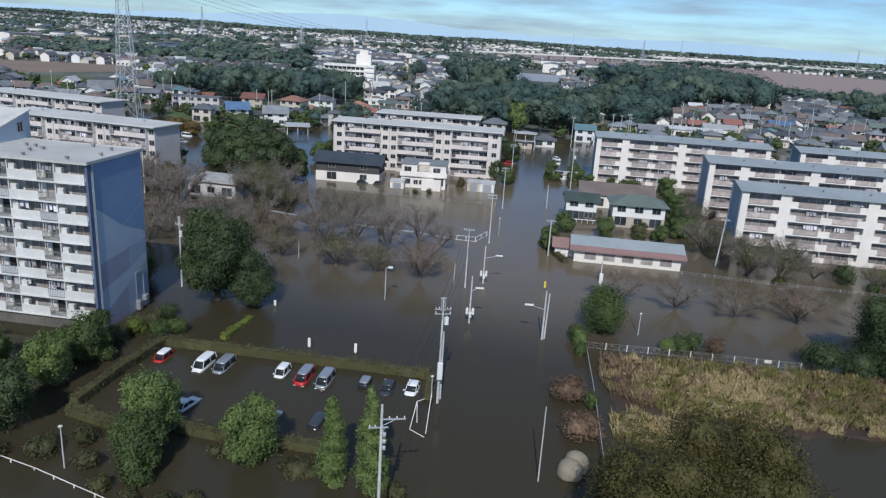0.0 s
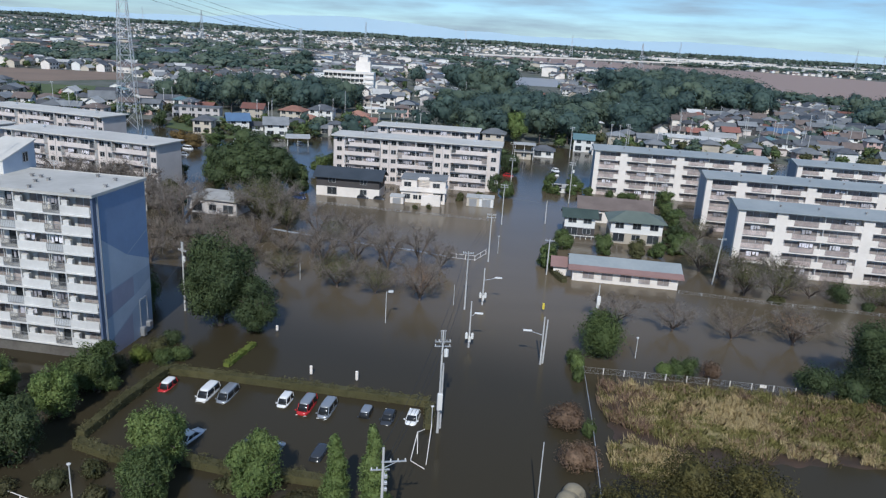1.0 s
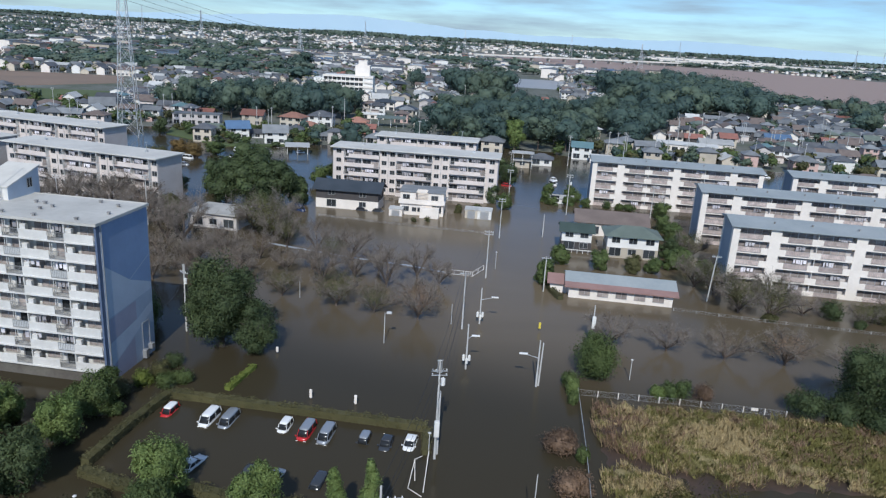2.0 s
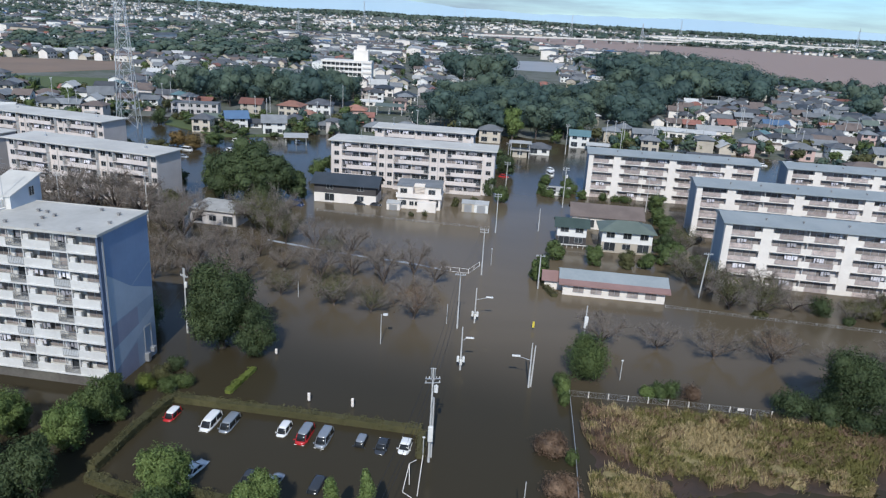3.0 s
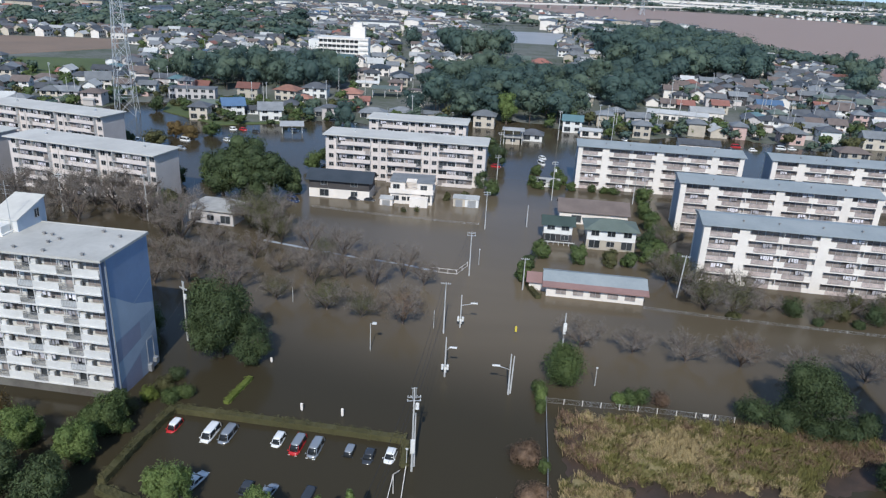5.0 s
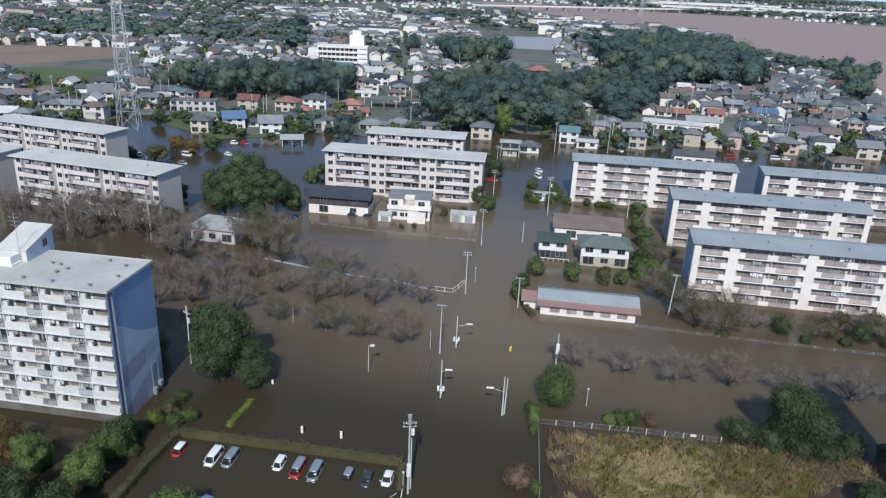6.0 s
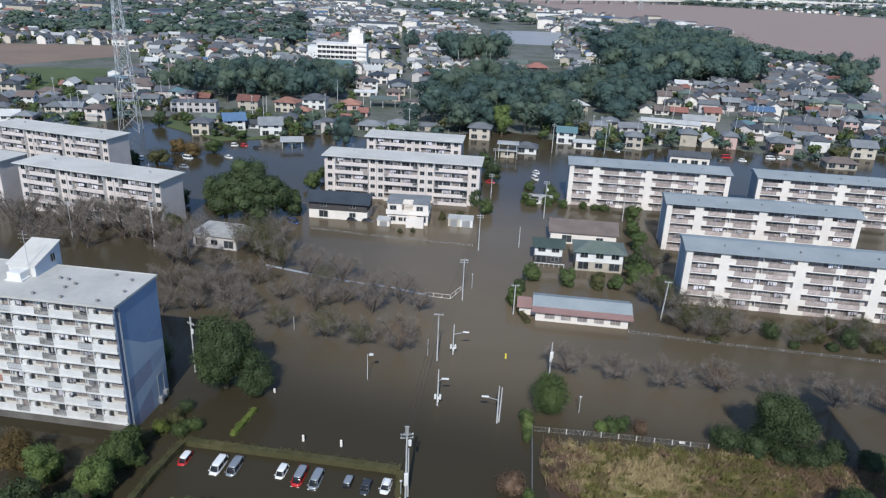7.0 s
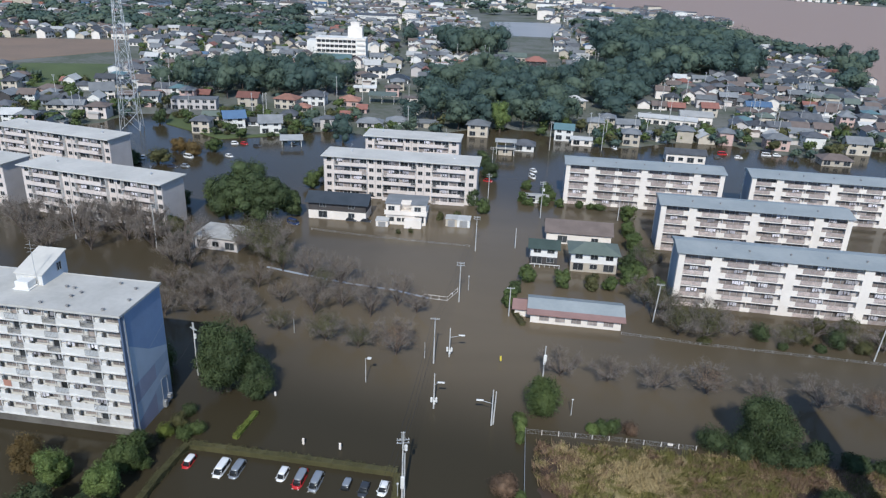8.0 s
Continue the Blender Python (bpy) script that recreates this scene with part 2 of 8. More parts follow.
def ground_mat():
    """Town ground: grey asphalt, soil and rough grass in uneven patches."""
    m = mat("town_ground", (0.18, 0.18, 0.17), (0.075, 0.09, 0.055), rough=0.95, big=0.035, fine=0.35, bump=0.2)
    return m


def water_mat():
    """Muddy flood water: mirror-smooth with faint ripples, brown where silt is stirred up, darker where it stands deep
    and clear. By the weed field some tree shade is painted in too.
    """
    m = bpy.data.materials.new("muddy_flood_water")
    m.use_nodes = True
    nd, ln = m.node_tree.nodes, m.node_tree.links
    bs = nd["Principled BSDF"]
    geo, sep = nd.new("ShaderNodeNewGeometry"), nd.new("ShaderNodeSeparateXYZ")
    ln.new(geo.outputs["Position"], sep.inputs[0])
    big = nd.new("ShaderNodeTexNoise")
    big.inputs["Scale"].default_value, big.inputs["Detail"].default_value, big.inputs["Distortion"].default_value = 0.022, 4, 0.6
    ln.new(geo.outputs["Position"], big.inputs["Vector"])
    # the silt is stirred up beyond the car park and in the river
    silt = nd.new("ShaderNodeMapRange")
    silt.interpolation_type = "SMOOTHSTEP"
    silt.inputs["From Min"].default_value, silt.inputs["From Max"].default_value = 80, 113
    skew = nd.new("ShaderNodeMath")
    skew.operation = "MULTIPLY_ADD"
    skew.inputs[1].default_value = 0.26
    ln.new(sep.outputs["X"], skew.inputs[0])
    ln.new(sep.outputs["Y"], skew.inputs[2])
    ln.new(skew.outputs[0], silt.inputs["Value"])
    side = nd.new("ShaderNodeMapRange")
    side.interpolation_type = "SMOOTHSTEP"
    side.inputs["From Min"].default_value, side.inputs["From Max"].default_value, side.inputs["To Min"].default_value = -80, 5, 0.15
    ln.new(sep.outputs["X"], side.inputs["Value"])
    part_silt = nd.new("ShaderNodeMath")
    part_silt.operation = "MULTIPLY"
    clear = nd.new("ShaderNodeMapRange")      # less of it towards the weed field's far end, tree shade darkening the colour too
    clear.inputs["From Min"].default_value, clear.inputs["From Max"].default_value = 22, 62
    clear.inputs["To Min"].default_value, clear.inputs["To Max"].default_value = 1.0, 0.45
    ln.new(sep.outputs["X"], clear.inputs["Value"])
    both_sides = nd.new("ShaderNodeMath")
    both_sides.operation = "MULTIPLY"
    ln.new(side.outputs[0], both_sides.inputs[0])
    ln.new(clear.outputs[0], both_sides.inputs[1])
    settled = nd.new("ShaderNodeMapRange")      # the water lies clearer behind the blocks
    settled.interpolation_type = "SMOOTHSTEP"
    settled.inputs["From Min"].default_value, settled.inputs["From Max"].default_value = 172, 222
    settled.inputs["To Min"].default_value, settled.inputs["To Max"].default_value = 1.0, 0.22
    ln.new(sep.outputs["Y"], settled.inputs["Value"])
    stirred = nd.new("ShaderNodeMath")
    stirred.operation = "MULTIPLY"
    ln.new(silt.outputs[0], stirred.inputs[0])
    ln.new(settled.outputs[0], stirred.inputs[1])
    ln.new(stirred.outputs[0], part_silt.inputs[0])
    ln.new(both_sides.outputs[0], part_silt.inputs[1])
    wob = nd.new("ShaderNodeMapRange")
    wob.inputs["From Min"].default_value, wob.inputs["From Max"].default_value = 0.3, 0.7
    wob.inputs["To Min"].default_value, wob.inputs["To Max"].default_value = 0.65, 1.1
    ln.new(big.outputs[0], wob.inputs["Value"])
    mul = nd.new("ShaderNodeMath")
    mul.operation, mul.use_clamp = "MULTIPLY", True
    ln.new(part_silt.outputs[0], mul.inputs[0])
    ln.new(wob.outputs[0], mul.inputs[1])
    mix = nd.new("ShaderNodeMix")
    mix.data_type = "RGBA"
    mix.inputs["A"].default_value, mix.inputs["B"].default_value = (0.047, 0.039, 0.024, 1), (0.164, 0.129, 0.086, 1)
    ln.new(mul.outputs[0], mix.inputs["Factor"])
    riv = nd.new("ShaderNodeMapRange")
    riv.interpolation_type = "SMOOTHSTEP"
    riv.inputs["From Min"].default_value, riv.inputs["From Max"].default_value = 330, 480
    ln.new(sep.outputs["Y"], riv.inputs["Value"])
    # the river lies to the east, and in the far distance right across
    east, north, both, run = (nd.new(k) for k in ("ShaderNodeMapRange", "ShaderNodeMapRange", "ShaderNodeMath", "ShaderNodeMath"))
    east.inputs["From Min"].default_value, east.inputs["From Max"].default_value = 120, 160
    north.inputs["From Min"].default_value, north.inputs["From Max"].default_value = 880, 980
    both.operation, run.operation = "MAXIMUM", "MULTIPLY"
    ln.new(sep.outputs["X"], east.inputs["Value"])
    ln.new(sep.outputs["Y"], north.inputs["Value"])
    ln.new(east.outputs[0], both.inputs[0])
    ln.new(north.outputs[0], both.inputs[1])
    ln.new(both.outputs[0], run.inputs[0])
    ln.new(riv.outputs[0], run.inputs[1])
    riv = run
    mix2 = nd.new("ShaderNodeMix")
    mix2.data_type = "RGBA"
    # river's pale brown: silt, with grazing sky reflection put into the colour
    mix2.inputs["B"].default_value = (0.325, 0.245, 0.21, 1)
    ln.new(mix.outputs["Result"], mix2.inputs["A"])
    ln.new(riv.outputs[0], mix2.inputs["Factor"])
    ln.new(mix2.outputs["Result"], bs.inputs["Base Color"])
    bs.inputs["IOR"].default_value = 1.33
    flow = nd.new("ShaderNodeMapRange")      # the river runs rough, the flood stands still
    flow.inputs["To Min"].default_value, flow.inputs["To Max"].default_value = 0.15, 0.62
    ln.new(riv.outputs[0], flow.inputs["Value"])
    ln.new(flow.outputs[0], bs.inputs["Roughness"])
    still = nd.new("ShaderNodeMapRange")
    still.inputs["To Min"].default_value, still.inputs["To Max"].default_value = 0.24, 0.15
    ln.new(riv.outputs[0], still.inputs["Value"])
    ln.new(still.outputs[0], bs.inputs["Specular IOR Level"])
    rip = nd.new("ShaderNodeTexNoise")
    rip.inputs["Scale"].default_value, rip.inputs["Detail"].default_value = 0.9, 3
    ln.new(geo.outputs["Position"], rip.inputs["Vector"])
    bp = nd.new("ShaderNodeBump")
    bp.inputs["Strength"].default_value, bp.inputs["Distance"].default_value = 0.06, 0.1
    ln.new(rip.outputs[0], bp.inputs["Height"])
    ln.new(bp.outputs[0], bs.inputs["Normal"])
    return m


M["ground"], M["water"] = ground_mat(), water_mat()


# ---- building tools ----
class Mesh:
    """Collects corners and faces of one mesh."""

    def __init__(self):
        self.v, self.f, self.m = [], [], []

    def face(self, pts, m=0):
        n = len(self.v)
        self.v += [tuple(p) for p in pts]
        self.f.append(tuple(range(n, n + len(pts))))
        self.m.append(m)
        return self

    def hexa(self, lo, hi, m=0):
        """A solid between a lower and an upper ring of as many corners each."""
        n, k = len(self.v), len(lo)
        self.v += [tuple(p) for p in lo] + [tuple(p) for p in hi]
        self.f.append(tuple(range(n + k - 1, n - 1, -1)))
        self.f.append(tuple(range(n + k, n + 2 * k)))
        for i in range(k):
            j = (i + 1) % k
            self.f.append((n + i, n + j, n + k + j, n + k + i))
        self.m += [m] * (k + 2)
        return self

    def box(self, x0, y0, z0, x1, y1, z1, m=0, r=0.0):
        """A box; r: bevel of its upright edges and top."""
        if not r:
            ring = [(x0, y0), (x1, y0), (x1, y1), (x0, y1)]
            return self.hexa([(x, y, z0) for x, y in ring], [(x, y, z1) for x, y in ring], m)
        ring = [(x0 + r, y0), (x1 - r, y0), (x1, y0 + r), (x1, y1 - r), (x1 - r, y1), (x0 + r, y1), (x0, y1 - r), (x0, y0 + r)]
        cx, cy = (x0 + x1) / 2, (y0 + y1) / 2
        kx, ky = 1 - 2 * r / (x1 - x0), 1 - 2 * r / (y1 - y0)
        rings = [[(x, y, z0) for x, y in ring], [(x, y, z1 - r) for x, y in ring], [(cx + (x - cx) * kx, cy + (y - cy) * ky, z1) for x, y in ring]]
        return self.loft(rings, m)

    def loft(self, rings, m=0, caps=True):
        n, k = len(self.v), len(rings[0])
        for r in rings:
            self.v += [tuple(p) for p in r]
        for a in range(len(rings) - 1):
            for i in range(k):
                j = (i + 1) % k
                self.f.append((n + a * k + i, n + a * k + j, n + (a + 1) * k + j, n + (a + 1) * k + i))
                self.m.append(m)
        if caps:
            self.f.append(tuple(range(n + k - 1, n - 1, -1)))
            e = n + (len(rings) - 1) * k
            self.f.append(tuple(range(e, e + k)))
            self.m += [m, m]
        return self

    def rod(self, p, q, r0, r1=None, n=6, m=0):
        """A tapered round bar from p to q."""
        p, q = Vector(p), Vector(q)
        r1 = r0 if r1 is None else r1
        d = (q - p).normalized()
        a = d.orthogonal().normalized()
        b = d.cross(a)
        rings = [[c + a * (r * math.cos(2 * math.pi * i / n)) + b * (r * math.sin(2 * math.pi * i / n)) for i in range(n)] for c, r in ((p, r0), (q, r1))]
        return self.loft(rings, m)

    def made(self, name, *mats, smooth=False):
        me = bpy.data.meshes.new(name)
        me.from_pydata(self.v, [], self.f)
        for a in mats:
            me.materials.append(a)
        if any(self.m):
            me.polygons.foreach_set("material_index", self.m)
        if smooth:
            me.polygons.foreach_set("use_smooth", [True] * len(me.polygons))
        me.update()
        return me


def quads(name, v, material, group=4):
    """A mesh of loose leaves from an array of corners, group corners to a leaf; a pair of arrays gives the way each corner faces too."""
    v, nrm = v if isinstance(v, tuple) else (v, None)
    me = bpy.data.meshes.new(name)
    v = np.asarray(v, dtype=np.float32).reshape(-1, 3)
    n = len(v) // group
    me.vertices.add(len(v))
    me.vertices.foreach_set("co", v.ravel())
    me.loops.add(len(v))
    me.loops.foreach_set("vertex_index", np.arange(len(v), dtype=np.int32))
    me.polygons.add(n)
    me.polygons.foreach_set("loop_start", np.arange(n, dtype=np.int32) * group)
    me.materials.append(material)
    me.update(calc_edges=True)
    if nrm is not None:
        me.polygons.foreach_set("use_smooth", np.ones(n, bool))
        me.normals_split_custom_set_from_vertices(np.asarray(nrm, np.float32).reshape(-1, 3))
    return me


def thing(name, label, category, x=0.0, y=0.0, z=0.0, turn=0.0, group="", kind=""):
    """An Empty at the base of a thing, to which its parts belong."""
    ob = new(name)
    ob.matrix_world = pose(x, y, z, 0, 0, turn)
    ob.empty_display_size = 0.3
    return tagged(ob, label, category, group, kind)


def put(name, mesh, parent=None, at=None, label=""):
    """A mesh object, as a part of parent at the pose (in the parent's own axes) at."""
    ob = new(name, mesh)
    if parent:
        ob.parent = parent
    if at is not None:
        ob.matrix_basis = at
    return tagged(ob, label)


def part(name, bm, material, parent, label="", at=None, smooth=False):
    mats = material if isinstance(material, (list, tuple)) else (material,)
    return put(name, bm.made(name, *mats, smooth=smooth), parent, at, label)


def shift(x, y=0.0, z=0.0):
    return Matrix.Translation((x, y, z))


rng = np.random.default_rng(7)


# ---- ground, flood water, river, distance ----
RIVER = [(232, 400), (266, 480), (288, 560), (294, 690), (276, 800), (330, 960), (262, 1120), (206, 1235), (130, 1560), (-60, 1900), (60, 2050), (460, 1850), (640, 1790), (850, 1580), (1200, 1500), (1500, 900), (1200, 300), (700, 250), (380, 300)]
POND = [(33, 704), (87, 698), (106, 862), (28, 850)]


def inside(px, py, ring):
    """Which of the points lie inside the ring."""
    hit = np.zeros(np.shape(px), bool)
    for (x0, y0), (x1, y1) in zip(ring, ring[1:] + ring[:1]):
        cross = ((y0 > py) != (y1 > py)) & (px < (x1 - x0) * (py - y0) / ((y1 - y0) or 1e-9) + x0)
        hit ^= cross
    return hit


def flood_edge(x):
    """How far back the flood reaches, along the plan."""
    return 282 + 14 * np.sin(x * 0.031 + 1.0) + 9 * np.sin(x * 0.083) + 14 * np.exp(-((x + 125) / 30.0) ** 2) + 24 * np.exp(-((x - 118) / 26.0) ** 2) - 26 / (1 + np.exp((x + 146) / 4.0))


def land(x, y):
    """Height of the ground above the flood's surface."""
    x, y = np.asarray(x, float), np.asarray(y, float)
    h = np.clip((y - flood_edge(x)) * 0.14, -0.9, 0.45)
    far = np.clip((y - 1800) / 3000.0, 0, 1)
    h = h + far * (9 + 6 * np.sin(x * 0.0021 + 0.6) + 4 * np.sin(x * 0.0063)) * np.clip((900 - x) / 1500.0, 0.05, 1)
    wet = inside(x, y, RIVER) | inside(x, y, POND)
    return np.where(wet, -1.2, h)


def ground_sheet():
    xs = np.unique(np.r_[np.arange(-4800, -600, 120), np.arange(-600, 1000, 10), np.arange(1000, 4801, 120)])
    ys = np.unique(np.r_[-400, -200, -60, np.arange(0, 240, 20), np.arange(240, 1000, 8), np.arange(1000, 2100, 22), np.arange(2100, 4901, 110)])
    gx, gy = np.meshgrid(xs, ys)
    gz = land(gx, gy)
    n, k = gx.shape
    me = bpy.data.meshes.new("ground")
    idx = np.arange(n * k).reshape(n, k)
    f = np.stack([idx[:-1, :-1], idx[:-1, 1:], idx[1:, 1:], idx[1:, :-1]], -1).reshape(-1, 4)
    me.from_pydata(np.stack([gx, gy, gz], -1).reshape(-1, 3).tolist(), [], f.tolist())
    me.materials.append(M["ground"])
    me.polygons.foreach_set("use_smooth", [True] * len(me.polygons))
    return tagged(put("ground", me), "flat town ground of asphalt, soil and grass", "ground", kind="structure")


ground_sheet()
_w = Mesh()
_w.face([(-900, -400, 0), (2600, -400, 0), (2600, 2600, 0), (-900, 2600, 0)])
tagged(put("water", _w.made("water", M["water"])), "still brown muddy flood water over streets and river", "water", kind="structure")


def patch(name, ring, z, material, label, category):
    """A thin field lying on the ground."""
    b = Mesh()
    c = np.mean(ring, axis=0)
    b.hexa([(x, y, z - 0.6) for x, y in ring], [(c[0] + (x - c[0]) * 0.995, c[1] + (y - c[1]) * 0.995, z) for x, y in ring])
    return tagged(put(name, b.made(name, material)), label, category, kind="structure")


patch("ploughed_field", [(-345, 430), (-279, 418), (-236, 486), (-262, 540), (-330, 528), (-420, 500)], 0.75, M["soil"], "bare brown ploughed field between houses", "field")
patch("grass_field", [(-240, 346), (-190, 348), (-212, 428), (-262, 416)], 0.75, M["grass"], "rough green meadow beside the brown field", "field")
patch("flooded_lot", POND, 0.05, M["mud"], "wide lot under grey silty water among far houses", "field")
patch("far_brown_field", [(-520, 690), (-330, 640), (-300, 735), (-480, 800)], 0.75, M["soil"], "distant bare brown field among the houses", "field")
patch("grass_bank", [(-122, 283), (-92, 262), (-70, 272), (-86, 292), (-104, 308), (-128, 304)], 0.35, M["grass"], "green grass bank at the flood's edge", "field")


def mountains():
    """A faint blue range on the horizon, its distance haze painted into the colour."""
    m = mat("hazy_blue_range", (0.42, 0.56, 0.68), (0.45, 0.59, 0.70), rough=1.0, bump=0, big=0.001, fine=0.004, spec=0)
    b = Mesh()
    xs = np.linspace(-4200, 3600, 160)
    for i, (a, c) in enumerate(zip(xs[:-1], xs[1:])):
        h = [34 + 60 * math.exp(-((x + 900) / 700) ** 2) + 20 * math.exp(-((x - 1500) / 900) ** 2) + 9 * noise.noise((x * 0.004, 0.3, 0)) + 5 * noise.noise((x * 0.013, 7.3, 0)) for x in (a, c)]
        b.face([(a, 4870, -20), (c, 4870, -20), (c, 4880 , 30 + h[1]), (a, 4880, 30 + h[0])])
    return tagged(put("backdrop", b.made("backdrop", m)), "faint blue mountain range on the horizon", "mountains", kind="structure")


mountains()


# ---- apartment blocks ----
def window_mesh(w, h, name="window", bars=1, glass="glass"):
    """A window: aluminium sash bars round dark glass, standing 6 cm deep, its foot at the origin, looking to -y."""
    b, t, at = Mesh(), 0.07, {}
    pane = [(w * i / (bars + 1) + (t / 2 if i else 0), w * (i + 1) / (bars + 1) - (t / 2 if i < bars else 0)) for i in range(bars + 1)]
    xs = [-t] + [x for p in pane for x in p] + [w + t]
    zs = [-t, 0.0, h, h + t]

    def v(x, y, z):
        key = (round(x, 4), y, round(z, 4))
        if key not in at:
            at[key] = len(b.v)
            b.v.append(key)
        return at[key]

    def f(m, *pts):
        b.f.append(tuple(v(*p) for p in pts))
        b.m.append(m)

    for i in range(len(xs) - 1):
        for k in range(3):
            x0, x1, z0, z1 = xs[i], xs[i + 1], zs[k], zs[k + 1]
            if k == 1 and i % 2 == 1:
                y = -0.02
                f(1, (x0, y, z0), (x1, y, z0), (x1, y, z1), (x0, y, z1))
                for (xa, za), (xb, zb) in zip(((x0, z0), (x1, z0), (x1, z1), (x0, z1)), ((x1, z0), (x1, z1), (x0, z1), (x0, z0))):
                    f(0, (xa, -0.06, za), (xb, -0.06, zb), (xb, y, zb), (xa, y, za))
            else:
                f(0, (x0, -0.06, z0), (x1, -0.06, z0), (x1, -0.06, z1), (x0, -0.06, z1))
    e = [(-t, -t), (w + t, -t), (w + t, h + t), (-t, h + t)]
    for (xa, za), (xb, zb) in zip(e, e[1:] + e[:1]):
        f(0, (xa, -0.06, za), (xa, 0.03, za), (xb, 0.03, zb), (xb, -0.06, zb))
    return b.made(name, M["alu"], M[glass])


def rail_mesh(w, h, step=0.22, panel=None):
    """A balcony rail: top and bottom bars with upright bars between, or with a panel behind them."""
    b = Mesh()
    b.box(0, -0.03, h - 0.06, w, 0.03, h)
    b.box(0, -0.025, 0.06, w, 0.025, 0.12)
    for i in range(int(w / step) + 1):
        x = min(i * w / max(1, int(w / step)), w - 0.04)
        b.box(x, -0.015, 0.1, x + 0.04, 0.015, h - 0.05)
    if panel:
        b.box(0.03, 0.02, 0.13, w - 0.03, 0.035, h - 0.08, 1)
        return b.made("rail", M["rail"], panel)
    return b.made("rail", M["rail"])


def solid(w, d, h, material, name, r=0.0):
    b = Mesh()
    b.box(0, 0, 0, w, d, h, 0, r)
    return b.made(name, material)


def unit_mesh():
    """An outdoor air-conditioner unit: a small rounded cabinet with a fan ring and feet."""
    b = Mesh()
    b.box(0, 0, 0.05, 0.8, 0.3, 0.62, 0, 0.03)
    ring = [(0.28 + 0.2 * math.cos(a), 0.34 + 0.2 * math.sin(a)) for a in np.linspace(0, 2 * math.pi, 11)[:-1]]
    b.hexa([(x, -0.012, z) for x, z in ring], [(x, -0.001, z) for x, z in ring], 1)
    b.box(0.08, 0.02, 0, 0.16, 0.28, 0.05)
    b.box(0.64, 0.02, 0, 0.72, 0.28, 0.05)
    return b.made("air_conditioner", M["white"], M["rail"])


def laundry_mesh(seed, w=2.2):
    """Washing on a pole: hanging sheets and shirts of uneven lengths with soft folds."""
    r = random.Random(seed)
    b = Mesh()
    rings, x = [], 0.05
    while x < w - 0.3:
        ww, hh = r.uniform(0.25, 0.6), r.uniform(0.45, 0.95)
        for i in range(5):
            xx, yy = x + ww * i / 4, 0.03 * math.sin(i * 2.1 + seed)
            rings.append([(xx, yy - 0.01, -hh), (xx, yy + 0.01, -hh), (xx, yy + 0.01, 0.01), (xx, yy - 0.01, 0.01)])
        x += ww
        gap = r.uniform(0.04, 0.3)
        rings += [[(xx, -0.01, -0.03), (xx, 0.01, -0.03), (xx, 0.01, 0.01), (xx, -0.01, 0.01)] for xx in (x + 0.002, x + gap - 0.002)]
        x += gap
    b.loft(rings)
    return b.made("washing", M["cloth"])


WASH = [laundry_mesh(s) for s in range(4)]
UNIT = unit_mesh()


